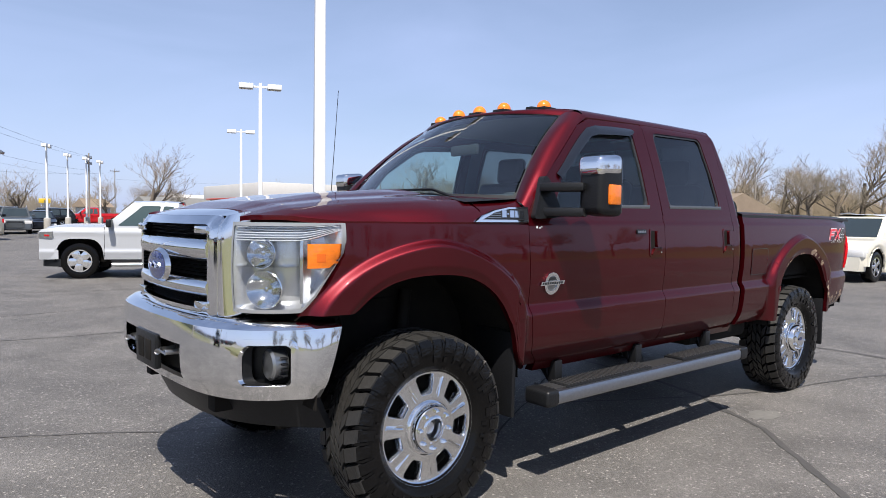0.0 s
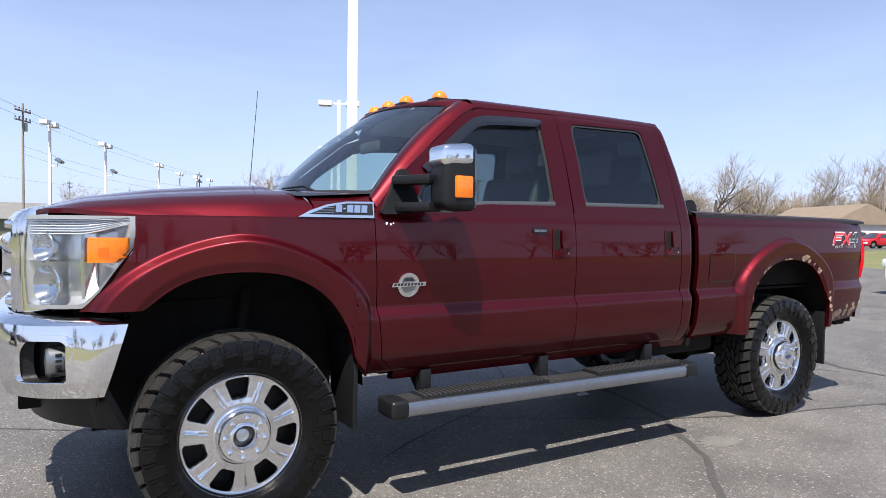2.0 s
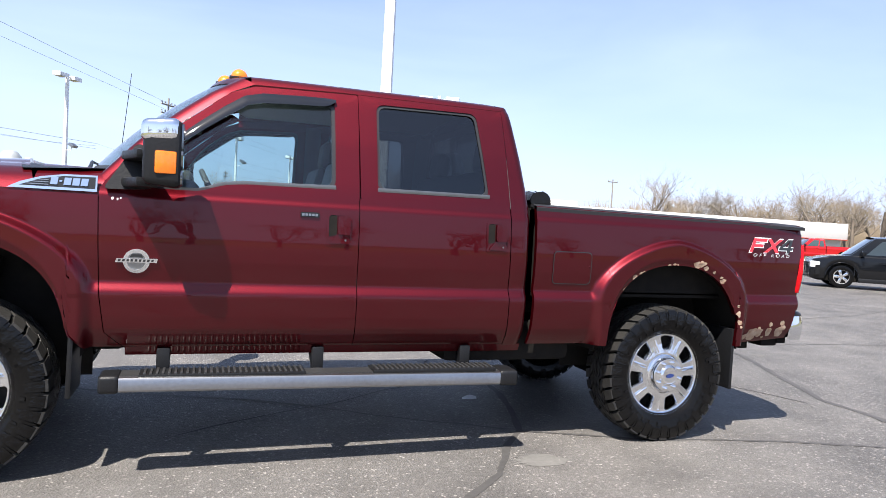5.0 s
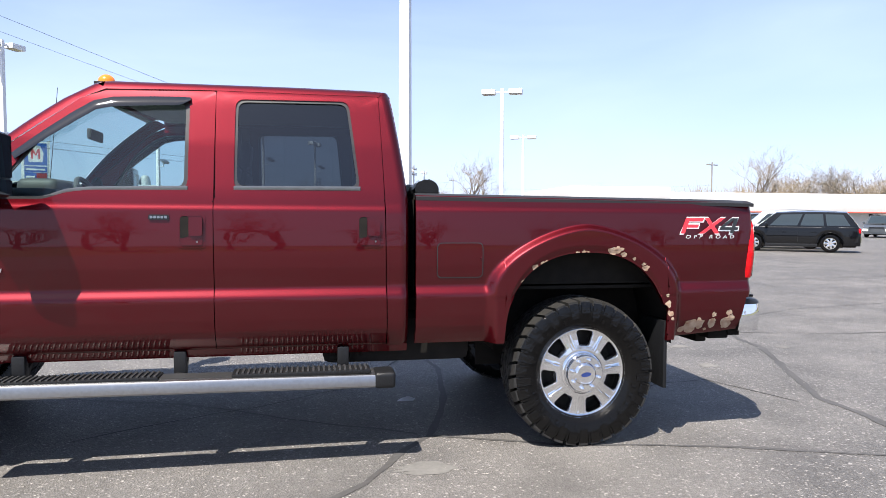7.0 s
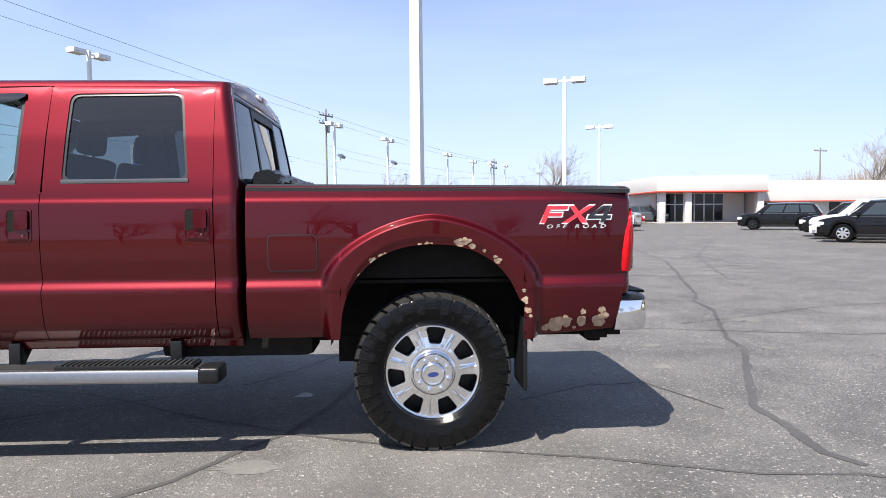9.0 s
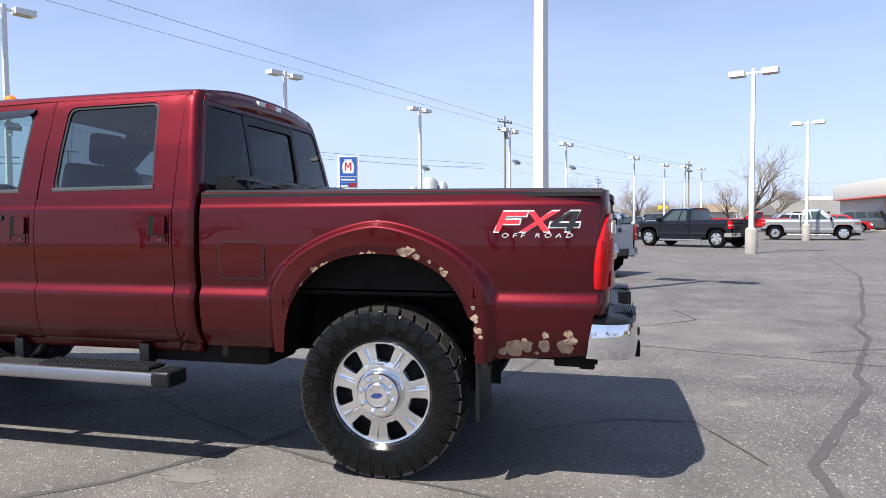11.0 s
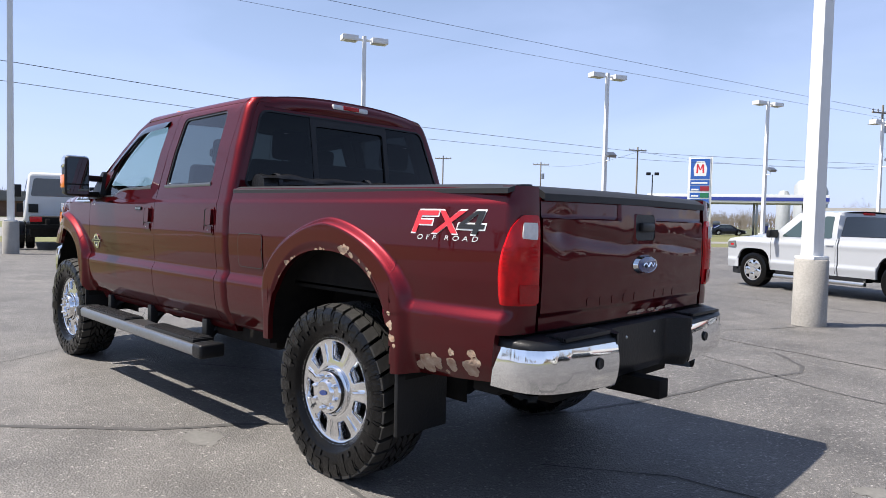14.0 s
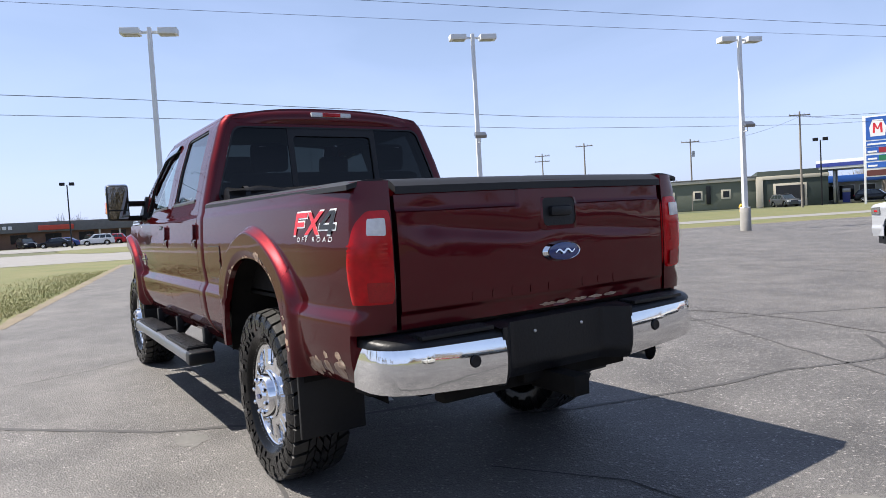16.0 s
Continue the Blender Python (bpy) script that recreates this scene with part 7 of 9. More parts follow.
        for c in (fa, ra):
            bm = BM()
            sheet(bm, lambda u, v: Vector((c + r * 1.22 * math.cos(math.pi * u), s * (hw * 0.95 - 0.35 * v), r + r * 1.20 * math.sin(math.pi * u))), 18, 2)
            sheet(bm, lambda u, v: Vector((c + r * 1.22 * (2 * u - 1), s * (hw * 0.60), 0.2 + rise + (2.2 * r - 0.2) * v)), 6, 2)
            part("arch_liner", bm, DARK, t)
            bm = BM()
            tube(bm, [(c + r * 1.24 * math.cos(a), s * hw * 0.985, r + r * 1.22 * math.sin(a)) for a in np.linspace(0.05, math.pi - 0.05, 18)], 0.018, 5)
            part("arch_lip", bm, lower or paint, t)
        bm = BM()
        box(bm, (ra + r * 1.25, min(s * hw * 0.90, s * (hw * 1.0)), sill - 0.06), (fa - r * 1.25, max(s * hw * 0.90, s * (hw * 1.0)), sill + 0.07), 0.02)
        part("sill", bm, lower or PLASTIC, t)
    # glass front and rear
    bm = BM()
    sheet(bm, lambda u, v: (side(-1, 0, 0.08 + 0.84 * v).lerp(side(1, 0, 0.08 + 0.84 * v), 0.07 + 0.86 * u) + Vector((0.10 * math.sin(math.pi * (0.07 + 0.86 * u)) * (1 - 0.3 * v) + 0.012, 0, 0.006))), 12, 6)
    part("windscreen", bm, pane, t, "dark windscreen")
    bm = BM()
    sheet(bm, lambda u, v: (side(-1, 1, 0.16 + 0.72 * v).lerp(side(1, 1, 0.16 + 0.72 * v), 0.09 + 0.82 * u) - Vector((0.05 * math.sin(math.pi * (0.09 + 0.82 * u)) + 0.012, 0, 0))), 12, 6)
    part("rear_window", bm, pane, t, "dark rear window")
    # bumpers and grille
    bm = BM()
    zf = 0.30 + rise
    sheet(bm, lambda u, v: Vector((xf + 0.05 - 0.20 * abs(2 * u - 1) ** 2.6, (2 * u - 1) * hw * 0.985, zf + 0.10 + 0.30 * v)), 20, 4, fold=(-0.12, 0, 0))
    part("front_bumper", bm, lower or paint, t)
    bm = BM()
    sheet(bm, lambda u, v: Vector((xf + 0.022 - 0.03 * (2 * u - 1) ** 2, (2 * u - 1) * hw * 0.50, belt - 0.46 + 0.22 * v)), 12, 4, fold=(-0.05, 0, 0))
    gr = part("grille", bm, BLACK_DECAL, t, "black grille")
    for k in range(3):
        bm = BM()
        zk = belt - 0.42 + k * 0.07
        box(bm, (xf + 0.0, -hw * 0.48, zk), (xf + 0.03, hw * 0.48, zk + 0.03), 0.006)
        part("grille_bar", bm, PLASTIC, gr)
    bm = BM()
    sheet(bm, lambda u, v: Vector((xr - 0.06 + 0.16 * abs(2 * u - 1) ** 3, (2 * u - 1) * hw * 0.94, zf + 0.12 + 0.22 * v)), 20, 4, fold=(0.12, 0, 0))
    part("rear_bumper", bm, lower or paint, t)
    bm = BM()
    box(bm, (xr - 0.008, -0.26, belt - 0.40), (xr + 0.01, 0.26, belt - 0.27), 0.004)
    part("rear_plate", bm, WHITE_DECAL, t, "plain pale plate")
    if kind in ("suv", "van"):
        for s in (-1, 1):
            bm = BM()
            tube(bm, [side(s, 0.18, 1.0) + Vector((0, -s * 0.06, 0.05)), side(s, 0.5, 1.0) + Vector((0, -s * 0.06, 0.075)), side(s, 0.86, 1.0) + Vector((0, -s * 0.06, 0.05))], 0.016, 6)
            part("roof_bar", bm, GREYTRIM, t)
    # wheels
    rim_mat = BLACK_DECAL if dark_rim else POLISHED
    key = (round(r, 3), spokes, rim_mat.name)
    proto = WHEEL_KINDS.get(key)
    for c in (fa, ra):
        for s in (-1, 1):
            m = Matrix.Translation((c, s * (hw * 0.97 - 0.12), r)) @ pose(0, 0, 0, 0, 11 * c, 180 if s < 0 else 0)
            if proto is None:
                proto = simple_wheel(r, 0.24, spokes, rim_mat)
                WHEEL_KINDS[key] = proto
                w = proto
            else:
                w = copy_thing(proto, m)
            w.parent = t
            w.matrix_basis = m
    return t


def pickup_truck(paint, at, turn, label, size=1.0, bumper=None, rear_door=True, spokes=5):
    """A parked full-size pickup: forward is +x; squared wheel arches, an open bed and a crew cab."""
    t = thing("pickup_truck", label, "pickup truck", "parked cars", at=(*at, 0), turn=turn)
    fa, ra, r, hw = 1.65, -1.65, 0.38, 0.94
    bumper = bumper or CHROME
    pane = mat("pickup_window", (0.035, 0.055, 0.055), 0.04, coat=1.0)

    def low(x):
        z = 0.41
        for c in (fa, ra):
            d = abs(x - c) / 0.47
            if d < 1:
                z = max(z, 0.34 + 0.51 * (1 - d ** 4.2) ** (1 / 2.4))
        return z

    def plan(x):
        return 1 - 0.07 * max(0.0, (x - 1.85) / 0.6) ** 2 - 0.015 * max(0.0, (-2.1 - x) / 0.4) ** 2

    def crest(x):
        return float(np.interp(x, [-2.36, -0.42, -0.40, 1.2, 2.0, 2.36, 2.43], [1.17, 1.17, 1.11, 1.11, 1.10, 1.05, 0.99]))

    def skin(s, x, v, off=0.0):
        z = low(x) + (crest(x) - low(x)) * v
        y = float(np.interp(z, [0.3, 0.42, 0.555, 0.585, 0.625, 0.90, 0.985, 1.02, 1.09, 1.18], [0.885, 0.905, 0.935, 0.938, 0.918, 0.928, 0.94, 0.93, 0.905, 0.895]))
        return Vector((x, s * (y * plan(x) + off), z))

    def cols(a, b):
        xs = set(np.linspace(a, b, 46).round(4))
        for c in (fa, ra):
            xs |= {round(c + 0.47 * q, 4) for q in (-1.001, -0.995, -0.97, -0.93, -0.87, 0.87, 0.93, 0.97, 0.995, 1.001) if a < c + 0.47 * q < b}
        return sorted(xs)
    vs_ = sorted(set(np.linspace(0, 1, 26)))
    for s in (-1, 1):
        for name, a, b in (("cab_side", -0.395, 2.43), ("bed_side", -2.29, -0.425)):
            bm = BM()
            sheet(bm, lambda x, v: skin(s, x, v), cols(a, b), vs_, fold=(0, -s * 0.05, 0))
            part(name, bm, paint, t)
        for c in (fa, ra):
            bm = BM()
            sheet(bm, lambda u, v: Vector((c + 0.48 * math.cos(math.pi * u), s * (hw * 0.95 - 0.36 * v), 0.36 + 0.51 * math.sin(math.pi * u) ** 0.6)), 20, 2)
            sheet(bm, lambda u, v: Vector((c + 0.50 * (2 * u - 1), s * 0.56, 0.22 + 0.6 * v)), 4, 2)
            part("arch_liner", bm, DARK, t, "black arch liner")
        seams = [1.17, 0.12] + ([-0.36] if rear_door else [])
        for sx in seams:
            bm = BM()
            tube(bm, [skin(s, sx, v, -0.001) for v in np.linspace(0.06, 1.0, 12)], 0.0055, 4)
            part("door_seam", bm, BLACK_DECAL, t, "dark door seam")
        for hx in (0.22, -0.24):
            bm = BM()
            p = skin(s, hx, 0.84)
            box(bm, (hx - 0.085, p.y - 0.018, p.z - 0.016), (hx + 0.085, p.y + 0.018, p.z + 0.016), 0.012)
            part("door_handle", bm, paint, t)
        bm = BM()
        box(bm, (1.00, min(s * 0.90, s * 1.16), 1.10), (1.10, max(s * 0.90, s * 1.16), 1.27), 0.035, seg=3)
        part("door_mirror", bm, PLASTIC, t, "black door mirror")
        bm = BM()
        tube(bm, [(1.02, s * 0.955, 0.30), (-1.02, s * 0.955, 0.30)], 0.042, 10)
        part("side_step", bm, BRUSHED, t, "bright side step")
        bm = BM()
        box(bm, (-1.0, min(s * 0.70, s * 0.90), 0.33), (1.05, max(s * 0.70, s * 0.90), 0.44), 0.02)
        part("sill", bm, PLASTIC, t, "black sill")
        bm = BM()
        sheet(bm, lambda u, v: Vector((2.462 - 0.03 * min(2 * u, 1) ** 3 - 0.27 * max(0.0, 2 * u - 1), s * (0.55 + 0.30 * min(2 * u, 1) if u < 0.5 else abs(skin(s, 2.432 - 0.27 * (2 * u - 1), 0.85).y) + 0.007), 0.86 + (0.13 + 0.03 * u) * v - 0.02 * v * v)), 16, 4, fold=(-0.03, -s * 0.02, 0))
        lampw = part("headlight", bm, mat("smoky_headlight", (0.30, 0.31, 0.33), 0.12, 0.6, coat=1.0, grain=0.5, scale=30), t, "smoky clear headlight")
        bm = BM()
        sheet(bm, lambda u, v: Vector((2.32 - 0.10 * u, s * (abs(skin(s, 2.32 - 0.10 * u, 0.85).y) + 0.011), 0.90 + 0.035 * v)), 4, 2, fold=(-0.01, -s * 0.012, 0))
        part("marker_lens", bm, REDLENS, lampw, "small orange-red marker")
        bm = BM()
        sheet(bm, lambda u, v: Vector((-2.33 + 0.15 * max(0.0, u - 0.4) / 0.6, s * (0.78 + 0.168 * min(u / 0.45, 1.0) - 0.006 * u), 0.80 + 0.32 * v)), 12, 8, fold=(0.03, -s * 0.02, 0))
        tail = part("taillight", bm, REDLENS, t, "red taillight with a pale band")
        bm = BM()
        sheet(bm, lambda u, v: Vector((-2.334 + 0.15 * max(0.0, u - 0.4) / 0.6, s * (0.784 + 0.168 * min(u / 0.45, 1.0) - 0.006 * u), 0.93 + 0.035 * v)), 12, 1, fold=(0.006, 0, 0))
        part("pale_band", bm, mat("pale_red_lens", (0.75, 0.30, 0.28), 0.2, coat=0.5), tail, "pale lens band")
        bm = BM()
        sheet(bm, lambda u, v: Vector((-2.39 + 0.05 * u ** 3 + 0.28 * max(0.0, u - 0.75) / 0.25, s * (0.34 + 0.60 * min(u / 0.78, 1.0)), 0.46 + 0.165 * v)), 18, 4, fold=(0.04, 0, 0))
        rb_ = part("rear_bumper_end", bm, bumper, t, "rear bumper end")
        bm = BM()
        sheet(bm, lambda u, v: Vector((-2.395 + 0.03 * u, s * (0.66 + 0.25 * u), 0.515 + 0.10 * v)), 4, 2, fold=(0.03, 0, 0))
        part("corner_step", bm, PLASTIC, rb_, "black corner step")
    # bonnet and front
    bm = BM()
    sheet(bm, lambda u, v: Vector((1.16 + (2.43 - 1.16) * u - 0.05 * abs(2 * v - 1) ** 3 * u, (2 * v - 1) * 0.905 * plan(1.16 + 1.27 * u), crest(1.16 + 1.27 * u) + 0.035 * (1 - abs(2 * v - 1) ** 2.4) + 0.022 * smooth01((0.55 - abs(2 * v - 1)) / 0.12) * smooth01(u / 0.1))), 20, 26)
    part("bonnet", bm, paint, t)
    bm = BM()
    sheet(bm, lambda u, v: Vector((2.44 - 0.16 * abs(2 * u - 1) ** 3 - 0.02 * v, (2 * u - 1) * 0.87, 0.60 + 0.42 * v)), 20, 6, fold=(-0.05, 0, 0))
    part("front_panel", bm, paint, t)
    bm = BM()
    sheet(bm, lambda u, v: Vector((2.462 - 0.06 * abs(2 * u - 1) ** 3, (2 * u - 1) * 0.56, 0.66 + 0.32 * v)), 14, 4, fold=(-0.03, 0, 0))
    gr = part("grille", bm, BLACK_DECAL, t, "black grille")
    for k in range(3):
        bm = BM()
        sheet(bm, lambda u, v: Vector((2.478 - 0.06 * abs(2 * u - 1) ** 3, (2 * u - 1) * 0.55, 0.68 + 0.115 * k + 0.035 * v)), 12, 2, fold=(-0.03, 0, 0))
        part("grille_bar", bm, bumper, gr, "bright grille bar")
    bm = BM()
    sheet(bm, lambda u, v: Vector((2.52 - 0.10 * abs(2 * u - 1) ** 2.5 - 0.32 * smooth01((abs(2 * u - 1) - 0.86) / 0.14), (2 * u - 1) * 0.93, 0.42 + 0.19 * v)), 30, 5, fold=(-0.05, 0, 0))
    part("front_bumper", bm, bumper, t, "front bumper")
    bm = BM()
    sheet(bm, lambda u, v: Vector((2.46 - 0.12 * abs(2 * u - 1) ** 2.5 - 0.28 * smooth01((abs(2 * u - 1) - 0.84) / 0.16), (2 * u - 1) * 0.90, 0.26 + 0.16 * v)), 30, 4, fold=(-0.05, 0, 0))
    part("lower_valance", bm, PLASTIC, t, "black lower valance")
    # cab
    gx = [1.20, 0.62, -0.30, -0.37]

    def side(s, u, v, off=0.0):
        x = (gx[0] + (gx[3] - gx[0]) * u) * (1 - v) + (gx[1] + (gx[2] - gx[1]) * u) * v
        return Vector((x, s * (0.905 - 0.155 * v ** 1.3 + off), 1.10 + 0.53 * v + 0.015 * v * math.sin(math.pi * u)))
    bm = BM()
    for s in (-1, 1):
        sheet(bm, lambda u, v: side(s, u, v), 20, 10)
    sheet(bm, lambda u, v: side(-1, 0, v).lerp(side(1, 0, v), u) + Vector((0.09 * math.sin(math.pi * u) * (1 - 0.3 * v), 0, 0)), 12, 8)
    sheet(bm, lambda u, v: side(-1, 1, v).lerp(side(1, 1, v), u) - Vector((0.03 * math.sin(math.pi * u), 0, 0)), 12, 8)
    sheet(bm, lambda u, v: side(-1, u, 1).lerp(side(1, u, 1), v) + Vector((0.06 * math.sin(math.pi * v) * (1 - 2 * u) * (1 if u < 0.5 else 0.5), 0, 0.045 * (1 - abs(2 * v - 1) ** 2.5))), 16, 12)
    bmesh.ops.remove_doubles(bm, verts=bm.verts, dist=0.001)
    part("cabin", bm, paint, t)
    for s in (-1, 1):
        for a, b, m0, m1 in ((0.16, 0.66, 0.30, 0.64), (0.70, 0.93, 0.70, 0.90)):
            bm = BM()
            loop = densify(rounded([(a, 0.06), (b, 0.06), (m1 if a > 0.5 else b - 0.02, 0.86), (m0 if a > 0.5 else a + 0.10, 0.86)], 0.05), 0.06)
            fan(bm, loop, lambda u, v: side(s, u, v, 0.006), 3, fold=(0, -s * 0.01, 0))
            part("side_window", bm, pane, t, "dark side window")
    bm = BM()
    sheet(bm, lambda u, v: side(-1, 0, 0.06 + 0.86 * v).lerp(side(1, 0, 0.06 + 0.86 * v), 0.06 + 0.88 * u) + Vector((0.09 * math.sin(math.pi * (0.06 + 0.88 * u)) * (1 - 0.3 * (0.06 + 0.86 * v)) + 0.010, 0, 0.006)), 12, 6)
    part("windscreen", bm, pane, t, "dark windscreen")
    bm = BM()
    fan(bm, densify(rounded([(0.05, 0.10), (0.95, 0.10), (0.90, 0.88), (0.10, 0.88)], 0.07), 0.05), lambda u, v: side(-1, 1, v).lerp(side(1, 1, v), u) - Vector((0.03 * math.sin(math.pi * u) + 0.010, 0, 0)), 3)
    part("rear_window", bm, mat("rear_privacy_pane", (0.012, 0.015, 0.016), 0.05, coat=0.7), t, "dark rear window")
    bm = BM()
    box(bm, (-0.345, -0.16, 1.600), (-0.315, 0.16, 1.645), 0.008)
    part("high_brake_light", bm, REDLENS, t, "red high brake light")
    # bed
    bm = BM()
    for s in (-1, 1):
        sheet(bm, lambda u, v: Vector((-0.43 - 1.87 * u, s * (0.895 - 0.085 * v), 1.168 + 0.010 * math.sin(math.pi * v))), 4, 4, fold=(0, 0, -0.03))
    part("bed_rail", bm, TRIM, t, "black rail caps")
    bm = BM()
    for s in (-1, 1):
        sheet(bm, lambda u, v: Vector((-0.43 - 1.87 * u, s * 0.81, 0.70 + 0.47 * v)), 4, 2)
    sheet(bm, lambda u, v: Vector((-0.43 - 1.87 * u, (2 * v - 1) * 0.81, 0.70)), 4, 2)
    sheet(bm, lambda u, v: Vector((-0.43, (2 * u - 1) * 0.81, 0.70 + 0.47 * v)), 2, 2)
    part("bed_lining", bm, DARK, t, "dark bed lining")
    bm = BM()
    sheet(bm, lambda u, v: Vector((-2.305 + 0.008 * smooth01((0.62 - v) / 0.06), (2 * u - 1) * 0.765, 0.60 + 0.575 * v)), 16, 16, fold=(0.05, 0, 0))
    gate_ = part("tailgate", bm, paint, t)
    bm = BM()
    box(bm, (-2.317, -0.09, 1.00), (-2.288, 0.09, 1.10), 0.012)
    part("tailgate_handle", bm, PLASTIC, gate_, "black tailgate handle")
    bm = BM()
    sheet(bm, lambda u, v: Vector((-2.38, (2 * u - 1) * 0.36, 0.47 + 0.15 * v)), 4, 2, fold=(0.05, 0, 0))
    part("plate_recess", bm, PLASTIC, t, "dark plate recess")
    bm = BM()
    box(bm, (-2.05, -0.72, 0.34), (2.2, 0.72, 0.58), 0.04)
    part("underbody", bm, DARK, t)
    key = ("pickup", spokes)
    for c in (fa, ra):
        for s in (-1, 1):
            m = Matrix.Translation((c, s * 0.80, r)) @ pose(0, 0, 0, 0, 17 * c, 180 if s < 0 else 0)
            if key not in WHEEL_KINDS:
                w = WHEEL_KINDS[key] = simple_wheel(r, 0.24, spokes, POLISHED, 0.19)
            else:
                w = copy_thing(WHEEL_KINDS[key], m)
            w.parent = t
            w.matrix_basis = m
    t.scale = (size, size, size)
    return t


P_WHITE = paint_mat("white_paint", (0.58, 0.59, 0.60), 0.0, 0.4)
P_PEARL = paint_mat("silvery_white_paint", (0.42, 0.435, 0.46), 0.2, 0.35)
P_SILVER = paint_mat("silver_paint", (0.35, 0.36, 0.37), 0.6, 0.35)
P_BLACK = paint_mat("black_paint", (0.005, 0.0055, 0.007), 0.2, 0.3)
P_NAVY = paint_mat("dark_blue_paint", (0.010, 0.012, 0.019), 0.3, 0.3)
P_BLUE = paint_mat("blue_paint", (0.03, 0.06, 0.25), 0.4, 0.3)
P_RED = paint_mat("bright_red_paint", (0.38, 0.010, 0.015), 0.1, 0.35)
P_GOLD = paint_mat("pale_gold_paint", (0.40, 0.385, 0.33), 0.6, 0.35)
P_GREY = paint_mat("grey_paint", (0.10, 0.11, 0.12), 0.6, 0.35)
P_CREAM = paint_mat("cream_white_paint", (0.58, 0.555, 0.48), 0.0, 0.4)

pickup_truck(P_PEARL, (3.25, 12.60), 155, "silvery white crew-cab pickup parked on asphalt", 1.0, P_PEARL)
pickup_truck(P_NAVY, (8.9, 29.0), 141, "dark blue-grey pickup with chrome side steps", 1.06)
pickup_truck(P_SILVER, (16.6, 39.6), -16, "older silver extended-cab pickup parked on asphalt", 1.06, spokes=6)
vehicle("suv", P_BLACK, (22.8, 20.9), 139, "black crossover with plain silver wheels", 4.89, 1.86, 1.69, 2.89, 1.02, spokes=7)
vehicle("suv", P_WHITE, (24.1, 23.6), 141, "white crossover parked between dark cars", 4.85, 1.93, 1.76, 2.85, 1.06)
vehicle("suv", P_BLACK, (25.3, 26.5), 141, "black crossover nose-out beside a white crossover", 4.7, 1.86, 1.66, 2.8, 1.02)
vehicle("suv", P_BLACK, (28.3, 38.5), 146, "black seven-seat car with black wheels", 4.95, 1.95, 1.74, 2.95, 1.05, dark_rim=True)
vehicle("suv", P_BLACK, (22.0, 11.1), 140, "black crossover with bright window trim by the grass", 4.77, 1.84, 1.68, 2.86, 1.02)
vehicle("suv", P_CREAM, (17.6, 2.9), 176, "boxy cream-white hatchback parked on asphalt", 4.1, 1.79, 1.62, 2.55, 1.0, lower=P_CREAM)
vehicle("suv", P_GOLD, (0.4, 35.9), 178, "pale gold seven-seat car with grey lower trim", 5.0, 2.0, 1.77, 2.86, 1.05)
vehicle("suv", P_BLACK, (8.9, 60.0), 168, "black crossover parked across the lot", 4.6, 1.85, 1.68, 2.7, 1.02)
vehicle("suv", P_NAVY, (4.6, 56.0), 165, "dark people carrier far across the lot", 4.7, 1.86, 1.70, 2.8, 1.02)
vehicle("suv", P_BLACK, (3.1, 44.5), 262, "black crossover seen from behind", 4.5, 1.84, 1.68, 2.7, 1.02)
vehicle("suv", P_GREY, (5.0, 47.0), 262, "dark grey crossover seen from behind", 4.5, 1.84, 1.66, 2.7, 1.02)
vehicle("sedan", P_NAVY, (7.0, 50.5), 262, "dark blue saloon across the lot", 4.7, 1.82, 1.45, 2.75, 0.92)
pickup_truck(P_RED, (13.9, 66.0), 172, "bright red pickup far across the lot", 1.1)
pickup_truck(P_RED, (18.6, 63.5), 170, "bright red pickup far across the lot", 1.1)
vehicle("suv", P_WHITE, (21.0, 64.5), 180, "white crossover far across the lot", 4.6, 1.84, 1.68, 2.7, 1.02)
vehicle("suv", P_RED, (24.6, 60.5), -14, "red car behind a silver pickup", 4.5, 1.84, 1.5, 2.7, 0.95)
vehicle("suv", P_GREY, (28.4, 65.4), -12, "dark grey full-size car by the showroom", 5.3, 2.0, 1.88, 3.1, 1.12)
vehicle("van", P_GREY, (46.5, 40.5), 215, "grey minivan by the showroom wing", 5.1, 2.0, 1.75, 3.0, 1.05)
pickup_truck(P_RED, (47.5, 36.5), 150, "red pickup near the grass", 1.1)
vehicle("suv", P_WHITE, (70.0, 36.5), 160, "white crossover beyond the grass", 4.6, 1.84, 1.68, 2.7, 1.02)
vehicle("suv", P_NAVY, (70.5, 33.5), 165, "dark crossover beyond the grass", 4.6, 1.84, 1.6, 2.7, 1.0)
vehicle("sedan", P_RED, (70.5, 30.5), 165, "red car beyond the grass", 4.6, 1.84, 1.48, 2.7, 0.95)
vehicle("sedan", P_NAVY, (-107.0, 4.4), 258, "dark blue saloon before the brick shop", 4.7, 1.82, 1.45, 2.75, 0.92)
vehicle("sedan", P_BLUE, (-110.5, 5.9), 250, "bright blue saloon before the brick shop", 4.6, 1.82, 1.45, 2.75, 0.92)
vehicle("suv", P_WHITE, (-106.5, 10.0), 260, "white crossover before the brick shop", 4.6, 1.84, 1.68, 2.7, 1.02)
vehicle("suv", P_RED, (-112.0, 12.6), 250, "red crossover before the brick shop", 4.4, 1.82, 1.6, 2.6, 1.0)
vehicle("suv", P_BLACK, (-116.0, 10.5), 15, "black crossover before the brick shop", 4.6, 1.84, 1.7, 2.7, 1.02)
vehicle("suv", P_NAVY, (-118.0, 1.0), 15, "dark crossover before the brick shop", 4.6, 1.84, 1.7, 2.7, 1.02)
